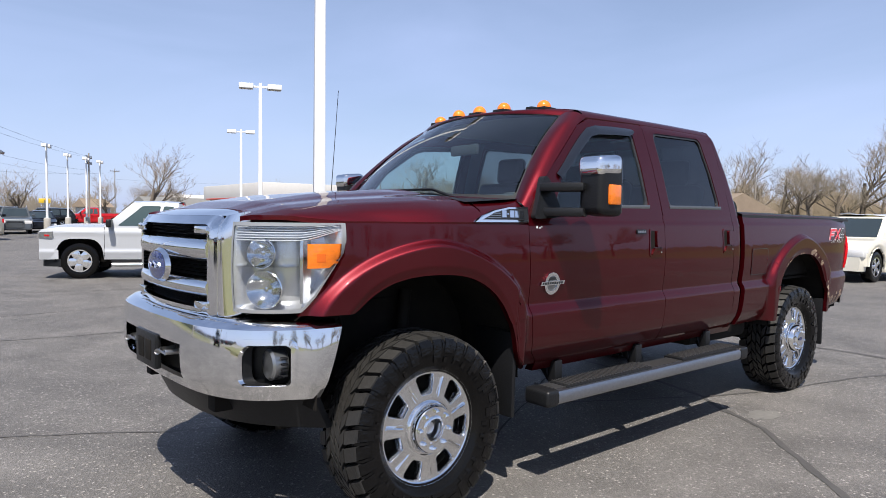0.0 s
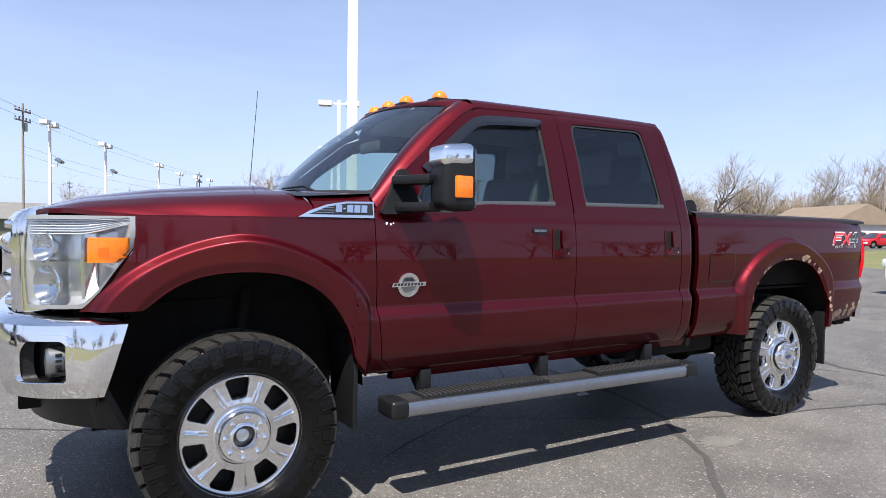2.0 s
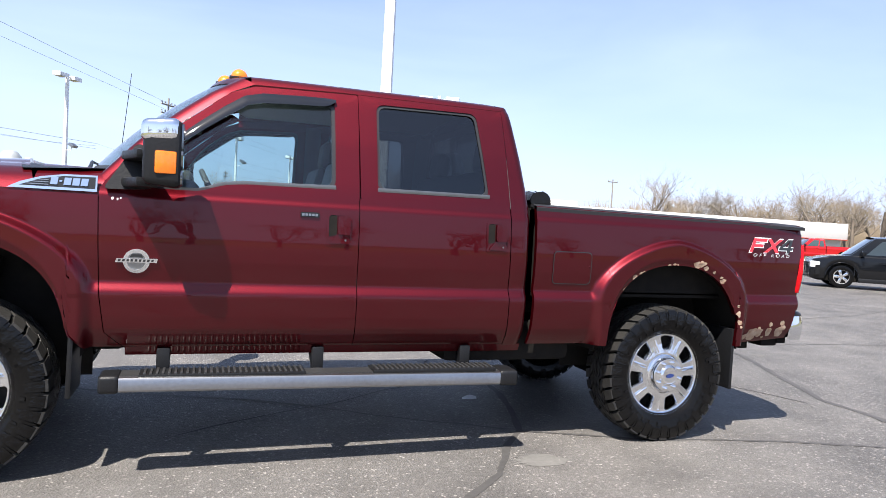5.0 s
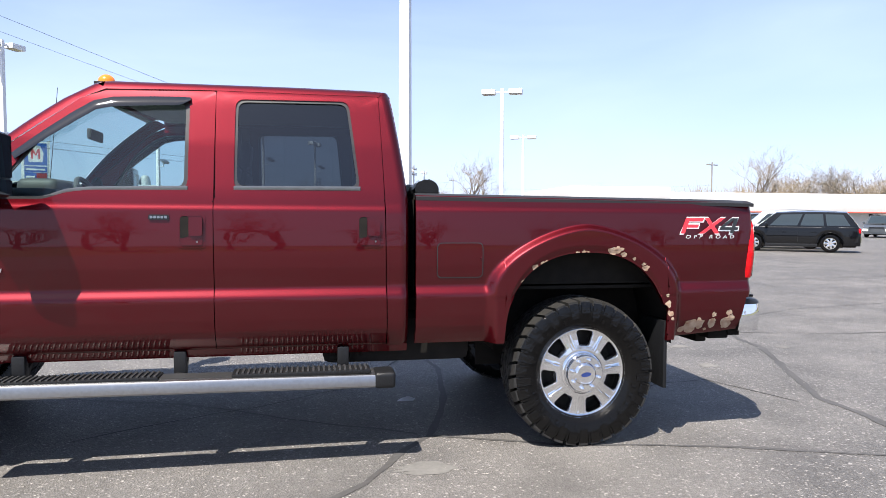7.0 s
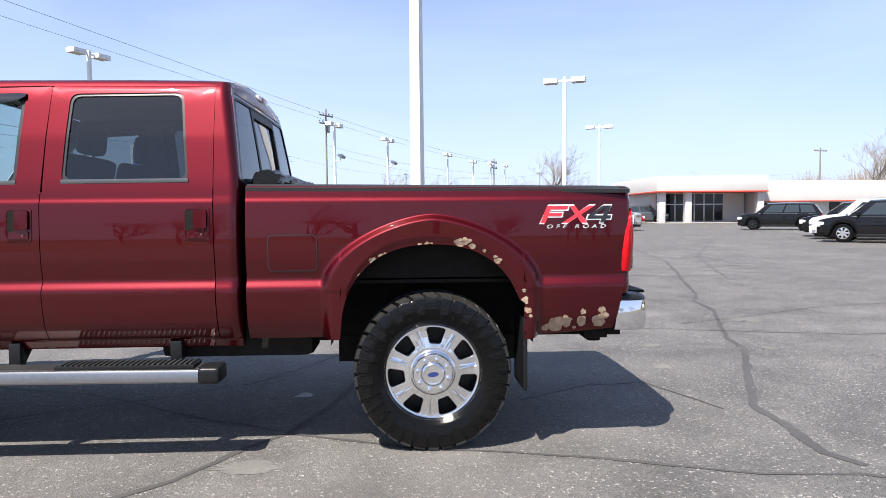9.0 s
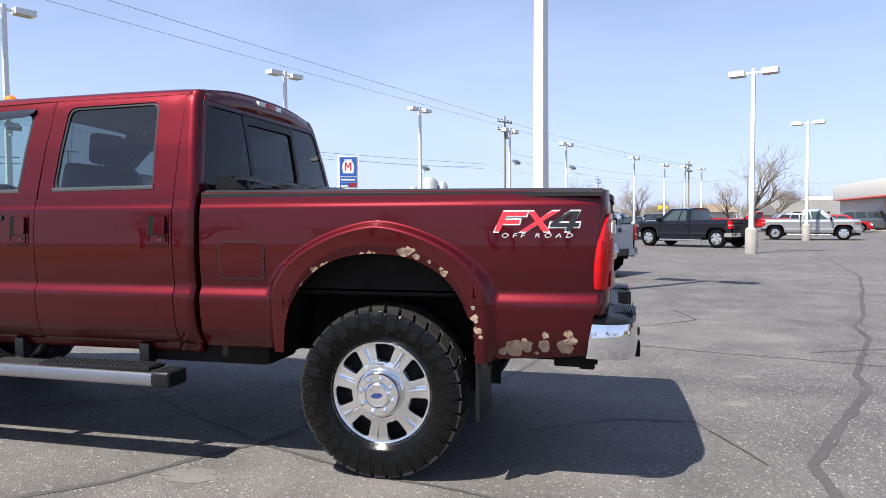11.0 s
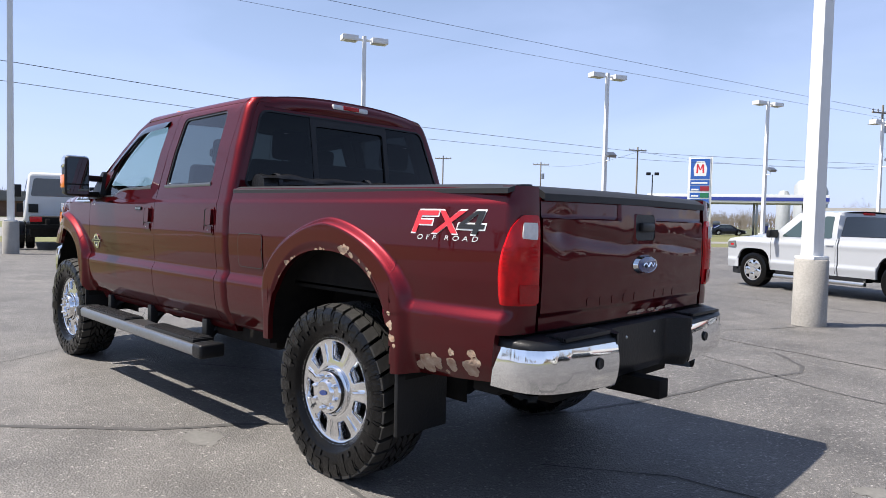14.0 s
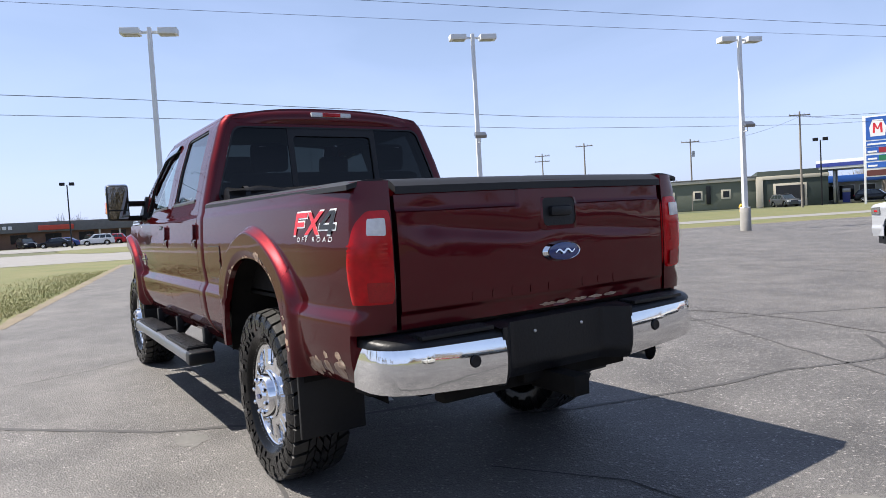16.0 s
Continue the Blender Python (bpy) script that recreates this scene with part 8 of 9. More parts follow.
vehicle("suv", P_GREY, (-43.0, 86.0), 330, "grey crossover before the garage door", 4.6, 1.84, 1.68, 2.7, 1.02)
vehicle("suv", P_NAVY, (-37.0, 97.5), 20, "dark car at the fuel pumps", 4.7, 1.84, 1.68, 2.7, 1.02)
vehicle("sedan", P_NAVY, (-30.0, 93.0), 30, "dark saloon at the fuel station", 4.7, 1.84, 1.5, 2.7, 0.95)

# white chassis truck with twin rear wheels
ct = thing("chassis_truck", "white chassis-cab truck with twin rear wheels and bare frame", "truck", at=(-21.0, 5.1, 0), turn=166)
bm = BM()
box(bm, (0.9, -1.0, 0.75), (3.3, 1.0, 1.42), 0.10, seg=3)
part("nose", bm, P_WHITE, ct)
bm = BM()
box(bm, (-0.55, -1.0, 0.70), (1.5, 1.0, 2.25), 0.16, seg=3, taper=0.0)
for v in bm.verts:
    if v.co.z > 1.5:
        v.co.y *= 1 - 0.16 * (v.co.z - 1.5) / 0.75
        v.co.x -= 0.5 * max(0, (v.co.z - 1.5) / 0.75) * (v.co.x > 0.8)
part("cab", bm, P_WHITE, ct)
bm = BM()
prism(bm, rounded([(-0.80, 1.52), (0.80, 1.52), (0.70, 2.06), (-0.70, 2.06)], 0.08), lambda a, b: Vector((-0.56, a, b)), (0.01, 0, 0))
part("rear_window", bm, MATS["car_window"], ct, "dark rear window")
for s in (-1, 1):
    bm = BM()
    prism(bm, rounded([(0.0, 1.5), (1.0, 1.5), (0.75, 2.05), (0.0, 2.05)], 0.08), lambda a, b: Vector((a, s * (1.005 - 0.20 * (b - 1.5)), b)), (0, -s * 0.02, 0))
    part("side_window", bm, MATS["car_window"], ct, "dark side window")
    bm = BM()
    box(bm, (-4.0, s * 0.40 - 0.05, 0.62), (-0.4, s * 0.40 + 0.05, 0.86), 0.01)
    part("frame_rail", bm, DARK, ct, "bare black frame rail")
    bm = BM()
    box(bm, (1.0, min(s * 1.05, s * 1.3), 1.5), (1.12, max(s * 1.05, s * 1.3), 1.9), 0.03)
    part("door_mirror", bm, PLASTIC, ct)
    bm = BM()
    box(bm, (-3.95, min(s * 0.55, s * 0.85), 0.78), (-3.9, max(s * 0.55, s * 0.85), 0.92), 0.01)
    part("taillight", bm, REDLENS, ct)
    for x_, ys in ((2.3, (0.88,)), (-2.6, (1.10, 0.83))):
        for y_ in ys:
            w = copy_thing(WHEEL_KINDS[list(WHEEL_KINDS)[0]], Matrix())
            w.parent = ct
            w.matrix_basis = Matrix.Translation((x_, s * y_, 0.40)) @ pose(0, 0, 0, 0, 0, 180 if s < 0 else 0)
bm = BM()
box(bm, (-4.02, -0.95, 0.60), (-3.92, 0.95, 0.72), 0.01)
part("rear_bar", bm, DARK, ct)
bm = BM()
box(bm, (-3.3, -0.85, 0.36), (2.9, 0.85, 0.92), 0.05)
part("underbody", bm, DARK, ct, "dark axle, tank and underbody")
bm = BM()
box(bm, (-0.585, -0.42, 1.02), (-0.56, -0.12, 1.28), 0.004)
part("rear_hatch", bm, PLASTIC, ct, "small dark hatch")
bm = BM()
box(bm, (-0.585, 0.58, 1.02), (-0.56, 0.86, 1.28), 0.004)
part("rear_hatch", bm, PLASTIC, ct, "small dark hatch")
ct.scale = (1.08, 1.08, 1.18)

# ---- buildings ----
STUCCO = mat("white_stucco", (0.54, 0.53, 0.515), 0.85, grain=0.10, scale=6, bump=0.2, big=0.4)
REDBAND = mat("red_fascia", (0.55, 0.06, 0.03), 0.5, grain=0.15)
DARKGLASS = mat("shop_glass", (0.012, 0.015, 0.018), 0.06, spec=0.4, grain=0.3, scale=0.6)
ALU = mat("pale_aluminium_frame", (0.55, 0.56, 0.57), 0.4, 0.7)
GREENWALL = mat("grey_green_siding", (0.15, 0.165, 0.125), 0.8, grain=0.12, scale=4, big=0.5)
DARKGREEN = mat("dark_green_siding", (0.045, 0.06, 0.05), 0.7, grain=0.12, scale=4, big=0.5)
BRICK = mat("brown_brick", (0.22, 0.13, 0.085), 0.9, grain=0.35, scale=9, big=1.2, second=(0.15, 0.085, 0.06))
ROOFGREY = mat("grey_roof", (0.16, 0.16, 0.155), 0.85, grain=0.2, scale=3)
CREAMTRIM = mat("cream_trim", (0.55, 0.50, 0.40), 0.7, grain=0.1)
BLUEBAND = mat("blue_fascia", (0.04, 0.06, 0.30), 0.4, grain=0.1)
SIGNBLUE = mat("sign_blue", (0.03, 0.11, 0.42), 0.35, grain=0.08)
WOODPOLE = mat("weathered_pole", (0.27, 0.24, 0.21), 0.9, grain=0.4, scale=14, bump=0.5)
WIRE = mat("black_cable", (0.02, 0.02, 0.022), 0.6)


def pb(parent, name, lo, hi, m, bevel=0.0, label=""):
    bm = BM()
    box(bm, lo, hi, bevel)
    return part(name, bm, m, parent, label)


sh = thing("showroom", "low white car showroom with red band and dark glass", "building", at=(28.8, 61.0, 0), turn=-3)
sh.scale = (0.84, 1.0, 0.92)
pb(sh, "wall", (0.3, 3.5, 0), (11.8, 18, 4.6), STUCCO, 0.02, "white stucco wall")
pb(sh, "roof", (-0.6, -0.6, 3.45), (12.4, 18, 5.1), STUCCO, 0.05, "deep white fascia")
pb(sh, "red_band", (-0.62, -0.63, 3.36), (12.42, 17, 3.50), REDBAND, 0.01, "red band")
for x_ in (-0.2, 2.9, 11.4):
    pb(sh, "column", (x_, -0.2, 0), (x_ + 0.75, 0.55, 3.4), STUCCO, 0.04, "thick white column")
for k in range(7):
    x_ = 0.75 + k * 1.2
    if 2.6 < x_ + 0.6 < 3.6:
        continue
    w_ = pb(sh, "window", (x_, 3.40, 0.15), (x_ + 1.16, 3.50, 3.35), ALU, 0.0, "shop window in a pale frame")
    pb(w_, "pane", (x_ + 0.06, 3.385, 0.22), (x_ + 1.10, 3.40, 2.05), DARKGLASS)
    pb(w_, "pane", (x_ + 0.06, 3.385, 2.15), (x_ + 1.10, 3.40, 3.28), DARKGLASS)
pb(sh, "floor_slab", (-0.5, -0.5, 0), (12.3, 3.5, 0.12), CONCRETE, 0.02)
wing = thing("showroom_wing", "long low white workshop wing with small dark windows", "building", at=(39.0, 60.6, 0), turn=-2)
wing.scale = (1.0, 1.0, 0.94)
pb(wing, "wall", (0, 1.5, 0), (40, 22, 4.4), STUCCO, 0.02, "white stucco wall")
pb(wing, "fascia", (-0.1, 0.6, 2.3), (40.1, 1.6, 4.5), STUCCO, 0.05, "deep sloping white fascia")
pb(wing, "red_band", (-0.12, 0.57, 2.25), (40.12, 0.70, 2.36), REDBAND, 0.01)
pb(wing, "roof_top", (6, 6, 4.4), (38, 20, 4.75), ROOFGREY, 0.03)
for k in range(9):
    x_ = 0.4 + k * 3.6
    w_ = pb(wing, "window", (x_, 1.44, 1.0), (x_ + 1.1, 1.52, 2.15), PLASTIC, 0.0, "small dark window")
    pb(w_, "pane", (x_ + 0.06, 1.425, 1.06), (x_ + 1.04, 1.44, 2.09), DARKGLASS)
# the open bay's inner shade is a black panel on the wall
pb(wing, "garage_door", (28.4, 1.40, 0), (31.4, 1.52, 2.2), BLACK_DECAL, 0.0, "black panel for the shade inside the open bay door")

brick = thing("brick_shop", "long low brown brick shop with a dark roof", "building", at=(-124, -14, 0), turn=0)
pb(brick, "wall", (-14, 0, 0), (0, 64, 2.6), BRICK, 0.02, "brown brick wall")
pb(brick, "roof", (-14.5, -0.5, 2.6), (1.2, 64.5, 4.3), ROOFGREY, 0.06, "dark flat roof with a deep fascia")
pb(brick, "red_sign", (1.2, 17.0, 2.9), (1.45, 22.2, 3.7), REDBAND, 0.03, "plain red shop sign")
for k in range(7):
    pb(brick, "sign_bar", (1.2, 8.0 + k * 0.8, 3.2), (1.32, 8.56 + k * 0.8, 3.75), WHITE_DECAL, 0.02, "pale sign lettering bar")
for k in range(12):
    y_ = 3 + k * 5.0
    w_ = pb(brick, "window", (-0.02, y_, 0.8), (0.06, y_ + 2.4, 2.3), PLASTIC, 0.0, "dark shop window")
    pb(w_, "pane", (0.06, y_ + 0.1, 0.9), (0.075, y_ + 1.15, 2.2), DARKGLASS)
    pb(w_, "pane", (0.06, y_ + 1.25, 0.9), (0.075, y_ + 2.3, 2.2), DARKGLASS)
for k in range(6):
    pb(brick, "post", (0.7, 26 + k * 3.2, 0), (1.0, 26.3 + k * 3.2, 2.6), CREAMTRIM, 0.02)

gt = math.degrees(math.atan2(7.0, 10.1))
green = thing("garage_building", "grey-green workshop building with cream window frames", "building", at=(-66.0, 74.6, 0), turn=gt)
pb(green, "wall", (0, 0, 0), (22.3, 14, 3.9), GREENWALL, 0.02, "grey-green siding")
pb(green, "roof", (-0.2, -0.25, 3.9), (22.3, 14.2, 4.3), CREAMTRIM, 0.04, "cream roof edge")
pb(green, "roof_cap", (-0.2, -0.3, 4.3), (22.3, 14.2, 4.5), ROOFGREY, 0.03)
for x_ in (4.0, 10.0, 13.8, 17.6):
    w_ = pb(green, "window", (x_, -0.08, 1.5), (x_ + 1.3, 0.02, 2.9), CREAMTRIM, 0.02, "small window in a cream frame")
    pb(w_, "pane", (x_ + 0.25, -0.095, 1.75), (x_ + 1.05, -0.08, 2.65), DARKGLASS)
pb(green, "front_wall", (22.3, -0.8, 0), (31.0, 14, 5.0), DARKGREEN, 0.02, "dark green front")
pb(green, "front_trim", (22.2, -0.9, 3.8), (31.1, -0.7, 4.3), CREAMTRIM, 0.02)
pb(green, "quoin_post", (22.1, -0.95, 0), (23.0, -0.75, 4.0), CREAMTRIM, 0.02)
pb(green, "bay_frame", (24.3, -0.95, 0), (28.4, -0.80, 3.2), CREAMTRIM, 0.02)
# black panel in place of the shaded inside of the bay
pb(green, "bay_door", (24.6, -0.99, 0), (28.1, -0.94, 2.9), BLACK_DECAL, 0.0, "black panel for the shade inside the open bay")
pb(green, "meter_box", (15.6, -0.3, 0.9), (16.2, 0, 3.5), PLASTIC, 0.02)

# fuel station
ca = math.degrees(math.atan2(9.0, 21.0))
can = thing("fuel_canopy", "white fuel station canopy with a blue band on slim posts", "canopy", at=(-43.0, 95.0, 0), turn=ca)
pb(can, "canopy_deck", (0, -4.5, 4.7), (24, 4.5, 5.9), WHITEPAINT, 0.04, "white canopy fascia")
pb(can, "blue_band", (-0.03, -4.54, 5.0), (24.03, 4.54, 5.5), BLUEBAND, 0.0, "blue band")
for k in range(4):
    for y_ in (-2.6, 2.6):
        pb(can, "post", (1.8 + k * 6.6, y_ - 0.15, 0), (2.1 + k * 6.6, y_ + 0.15, 4.7), GREYTRIM, 0.02)
for k in range(4):
    p_ = thing("fuel_pump", "blue and grey fuel pump under the canopy", "fuel pump", "fuel pumps", at=(-43.0 + 3.2 * math.cos(radians(ca)) + k * 6.1, 95.0 + 1.3 + k * 2.6, 0), turn=ca)
    pb(p_, "body", (-0.45, -0.3, 0), (0.45, 0.3, 1.5), BLUEBAND, 0.03)
    pb(p_, "head", (-0.5, -0.32, 1.5), (0.5, 0.32, 2.0), GREYTRIM, 0.03)
    pb(p_, "island", (-0.8, -0.5, 0), (0.8, 0.5, 0.12), CONCRETE, 0.02)
kiosk = thing("fuel_kiosk", "white fuel station shop with a blue roof band", "building", at=(-52.0, 99.0, 0), turn=ca)
pb(kiosk, "wall", (0, 0, 0), (14, 9, 3.0), STUCCO, 0.02, "white wall")
pb(kiosk, "roof", (-0.6, -0.8, 3.0), (14.6, 9.4, 4.0), SIGNBLUE, 0.05, "blue roof band")
for k in range(5):
    w_ = pb(kiosk, "window", (0.8 + k * 2.6, -0.06, 0.3), (2.9 + k * 2.6, 0.02, 2.6), ALU, 0.0)
    pb(w_, "pane", (0.9 + k * 2.6, -0.075, 0.4), (2.8 + k * 2.6, -0.06, 2.5), DARKGLASS)

sg = thing("price_sign", "tall blue and white fuel price sign on two posts", "sign", at=(-27.9, 78.2, 0), turn=20)
for s in (-1, 1):
    pb(sg, "post", (s * 1.18 - 0.10, -0.12, 0), (s * 1.18 + 0.10, 0.12, 7.5), WHITEPAINT, 0.02, "white post")
pb(sg, "cabinet", (-1.1, -0.18, 1.9), (1.1, 0.18, 7.42), WHITEPAINT, 0.02, "white sign cabinet")
pb(sg, "blue_panel", (-1.02, -0.20, 5.25), (1.02, -0.18, 7.30), SIGNBLUE, 0.0, "blue panel")
bm = BM()
prism(bm, [(-0.62, 5.55), (0.62, 5.55), (0.72, 6.35), (0.42, 7.05), (-0.42, 7.05), (-0.72, 6.35)], lambda a, b: Vector((a, -0.205, b)), (0, 0.004, 0))
part("white_shield", bm, WHITE_DECAL, sg, "white hexagonal shield")
bm = BM()
for loop in ([(-0.42, 5.85), (-0.24, 5.85), (-0.20, 6.75), (-0.38, 6.75)], [(0.24, 5.85), (0.42, 5.85), (0.38, 6.75), (0.20, 6.75)], [(-0.38, 6.75), (-0.20, 6.75), (0.06, 6.15), (-0.06, 6.15)], [(0.38, 6.75), (0.20, 6.75), (-0.06, 6.15), (0.06, 6.15)]):
    prism(bm, loop, lambda a, b: Vector((a, -0.212, b)), (0, 0.004, 0))
part("red_zigzag", bm, RED_DECAL, sg, "red zigzag shape")
LED_R = mat("red_display", (0.28, 0.02, 0.03), 0.3)
LED_G = mat("green_display", (0.02, 0.16, 0.08), 0.3)
for z_, m_, x0_ in ((4.62, SIGNBLUE, -1.02), (4.05, SIGNBLUE, -1.02), (3.35, SIGNBLUE, -1.02), (2.70, SIGNBLUE, -1.02), (2.0, mat("brown_display", (0.10, 0.03, 0.025), 0.4), -1.02)):
    pb(sg, "sign_panel", (x0_, -0.20, z_), (1.02, -0.18, z_ + 0.52), m_, 0.0, "sign panel")
pb(sg, "price_display", (0.05, -0.215, 4.06), (0.98, -0.20, 4.52), LED_R, 0.0, "dark red price display")
pb(sg, "price_display", (0.05, -0.215, 3.37), (0.98, -0.20, 3.83), LED_G, 0.0, "green price display")
for k in range(4):
    pb(sg, "pale_bar", (-0.9, -0.212, 4.74 - k * 0.64 if k else 4.78), (-0.1 if k else 0.8, -0.20, (4.74 - k * 0.64 if k else 4.78) + 0.16), WHITE_DECAL, 0.0)

# the sign stands tall: its cabinet begins well above the ground
for ob in sg.children:
    for v in ob.data.vertices:
        v.co.x *= 1.08
        if v.co.z > 1.0:
            v.co.z = 2.95 + (v.co.z - 1.9) * 1.2

for k, (x_, y_, r_, h_) in enumerate(((-34, 142, 1.9, 10.6), (-38, 142.5, 1.3, 8.6), (-31.2, 143, 1.1, 9.6))):
    bm = BM()
    lathe(bm, [(r_, 0), (r_, h_ - 1.0), (r_ * 0.6, h_), (0.0005, h_ + 0.2)], 24, "z", (x_, y_, 0))
    solid("storage_silo", bm, mat("grey_silo_steel", (0.40, 0.42, 0.43), 0.5, 0.3, grain=0.15), "grey steel storage silo behind the fuel station", "silo", "silos")

# houses
for x_, y_, w_, d__, h_, turn, rm, wm, lab in (
        (86, 44, 16, 9, 2.6, 60, mat("brown_shingle", (0.20, 0.155, 0.115), 0.9, grain=0.25, scale=6), STUCCO, "white house with a brown shingle roof"),
        (30.4, 90, 12, 7, 1.7, 15, ROOFGREY, STUCCO, "low house with a grey roof"),
        (35.7, 100, 8, 7, 2.4, 15, STUCCO, STUCCO, "white gabled house beyond the bare trees"),
        (18.3, 85.5, 2.6, 3.4, 2.1, 10, mat("brown_shingle", (0.2, 0.15, 0.1)), STUCCO, "house with a tan roof"),
        (-1.5, 88, 14, 7, 2.2, 20, ROOFGREY, GREENWALL, "low green-grey shed behind trees"),
        (-12, 100, 17, 7, 2.3, 10, ROOFGREY, BRICK, "low brown shop far along the road")):
    hs = thing("house", lab, "house", at=(x_, y_, 0), turn=turn)
    pb(hs, "wall", (-w_ / 2, -d__ / 2, 0), (w_ / 2, d__ / 2, h_), wm, 0.02)
    bm = BM()
    ridge = h_ + d__ * 0.26
    pts = [(-w_ / 2 - 0.4, -d__ / 2 - 0.4, h_ - 0.1), (w_ / 2 + 0.4, -d__ / 2 - 0.4, h_ - 0.1), (w_ / 2 + 0.4, d__ / 2 + 0.4, h_ - 0.1), (-w_ / 2 - 0.4, d__ / 2 + 0.4, h_ - 0.1), (-w_ / 2 - 0.2, 0, ridge), (w_ / 2 + 0.2, 0, ridge)]
    vs = [bm.verts.new(p) for p in pts]
    for f in ((0, 1, 5, 4), (2, 3, 4, 5), (0, 4, 3), (1, 2, 5), (0, 3, 2, 1)):
        bm.faces.new([vs[i] for i in f])
    part("roof", bm, rm, hs)
    for k in range(int(w_ // 4)):
        q = pb(hs, "window", (-w_ / 2 + 1.2 + k * 3.6, -d__ / 2 - 0.06, 1.0), (-w_ / 2 + 2.4 + k * 3.6, -d__ / 2 + 0.02, 2.1), CREAMTRIM)
        pb(q, "pane", (-w_ / 2 + 1.3 + k * 3.6, -d__ / 2 - 0.075, 1.1), (-w_ / 2 + 2.3 + k * 3.6, -d__ / 2 - 0.06, 2.0), DARKGLASS)
ys = thing("yellow_sign", "small yellow roadside sign on a post", "sign", at=(10.6, 70.0, 0), turn=10)
pb(ys, "panel", (-0.5, -0.08, 2.2), (0.5, 0.08, 2.62), mat("yellow_panel", (0.75, 0.52, 0.04), 0.5, grain=0.1), 0.03)
pb(ys, "post", (-0.08, -0.08, 0), (0.08, 0.08, 2.5), GREYTRIM, 0.01)
hy = thing("fire_hydrant", "yellow fire hydrant in the grass verge", "hydrant", at=(-36.5, 66.0, 0))
bm = BM()
lathe(bm, [(0.20, 0), (0.17, 0.08), (0.15, 0.55), (0.19, 0.6), (0.15, 0.75), (0.0005, 0.85)], 14, "z")
tube(bm, [(-0.26, 0, 0.48), (0.26, 0, 0.48)], 0.07, 8)
part("body", bm, mat("hydrant_yellow", (0.7, 0.45, 0.05), 0.5, grain=0.2), hy)


# ---- utility poles and cables ----
def utility_pole(x, y, h, turn, arms=1, transformer=False, lean=0.0):
    t = thing("utility_pole", "weathered wooden utility pole with crossarms", "utility pole", "utility poles", at=(x, y, 0), turn=turn)
    k_ = 0.55 if h < 8 else 1.0
    bm = BM()
    tube(bm, [(0, 0, 0), (lean * 0.5, 0, h * 0.5), (lean, 0, h)], [0.13 * k_, 0.115 * k_, 0.09 * k_], 10)
    part("pole", bm, WOODPOLE, t)
    for k in range(arms):
        pb(t, "crossarm", (-1.25 * k_ + lean, -0.06 * k_, h - 0.36 - (0.14 + k * 0.9) * k_), (1.25 * k_ + lean, 0.06 * k_, h - 0.36 - k * 0.9 * k_), WOODPOLE, 0.01)
        for q in (-1.15, -0.55, 0.55, 1.15):
            bm = BM()
            lathe(bm, [(0.05, 0), (0.03, 0.06), (0.055, 0.1), (0.0005, 0.16)], 8, "z", (q * k_ + lean, 0, h - 0.36 - k * 0.9 * k_))
            part("insulator", bm, GREYTRIM, t)
    if transformer:
        bm = BM()
        lathe(bm, [(0.0005, 0), (0.22 * k_, 0.02), (0.22 * k_, 0.8 * k_), (0.0005, 0.86 * k_)], 14, "z", (0.36 * k_, 0, h - 2.6 * k_))
        part("transformer", bm, GREYTRIM, t, "grey transformer can")
    return t


for x_, y_, h_, tr, ar, tf in ((-1.2, 37.5, 7.7, 60, 2, True), (-34.8, 75.3, 11, 60, 1, False), (-54.8, 82.5, 10.5, 40, 1, True), (-65, 71.3, 11, 40, 1, False), (-79, 75.5, 11, 40, 2, False), (3.5, 100, 7.5, 60, 2, False), (11.9, 58.6, 6.3, 60, 2, False), (24, 98, 7.5, 20, 1, False), (62, 88, 10, 20, 1, False), (96, 42, 9, 20, 0, False)):
    utility_pole(x_, y_, h_, tr, ar, tf)
lt = thing("twin_floodlight", "tall dark twin floodlight by the fuel station", "lamp post", at=(-37.3, 84.5, 0), turn=30)
bm = BM()
tube(bm, [(0, 0, 0), (0, 0, 8.2)], [0.10, 0.07], 8)
part("pole", bm, PLASTIC, lt)
for s in (-1, 1):
    pb(lt, "flood_head", (s * 0.55 - 0.3, -0.2, 8.1), (s * 0.55 + 0.3, 0.2, 8.5), PLASTIC, 0.03)
copy_thing(lt, pose(-92, 5.4, 0, 0, 0, 80))


def cable(pts, r, sag, label="black overhead cable strung between wooden poles", name="overhead_cable"):
    bm = BM()
    out = []
    for k in range(len(pts) - 1):
        a, b = Vector(pts[k]), Vector(pts[k + 1])
        for j in range(14):
            t = j / 14
            p = a.lerp(b, t)
            p.z -= sag * 4 * t * (1 - t)
            out.append(p)
    out.append(Vector(pts[-1]))
    tube(bm, out, r, 5)
    return solid(name, bm, WIRE, label, "cable", "overhead cables")


cable([(-39, -60, 9.4), (-36.8, 8, 9.45), (-37.0, 38, 9.5), (-30.0, 70, 9.5), (-13, 95, 9.5)], 0.020, 0.05)
cable([(-39, -60, 8.3), (-36.8, 8, 8.35), (-37.0, 38, 8.5), (-30.0, 70, 8.7), (-13, 95, 8.8)], 0.016, 0.05)
cable([(-28, -32, 10.6), (-1.2, 37.5, 7.4), (11.9, 58.6, 6.0)], 0.007, 0.25)
cable([(-28.8, -32, 10.2), (-2.0, 37.5, 7.3), (11.3, 58.6, 6.0)], 0.006, 0.35)
cable([(-1.2, 37.5, 5.5), (11.9, 58.6, 4.9), (24, 98, 6.0), (62, 88, 6.5)], 0.006, 0.4)
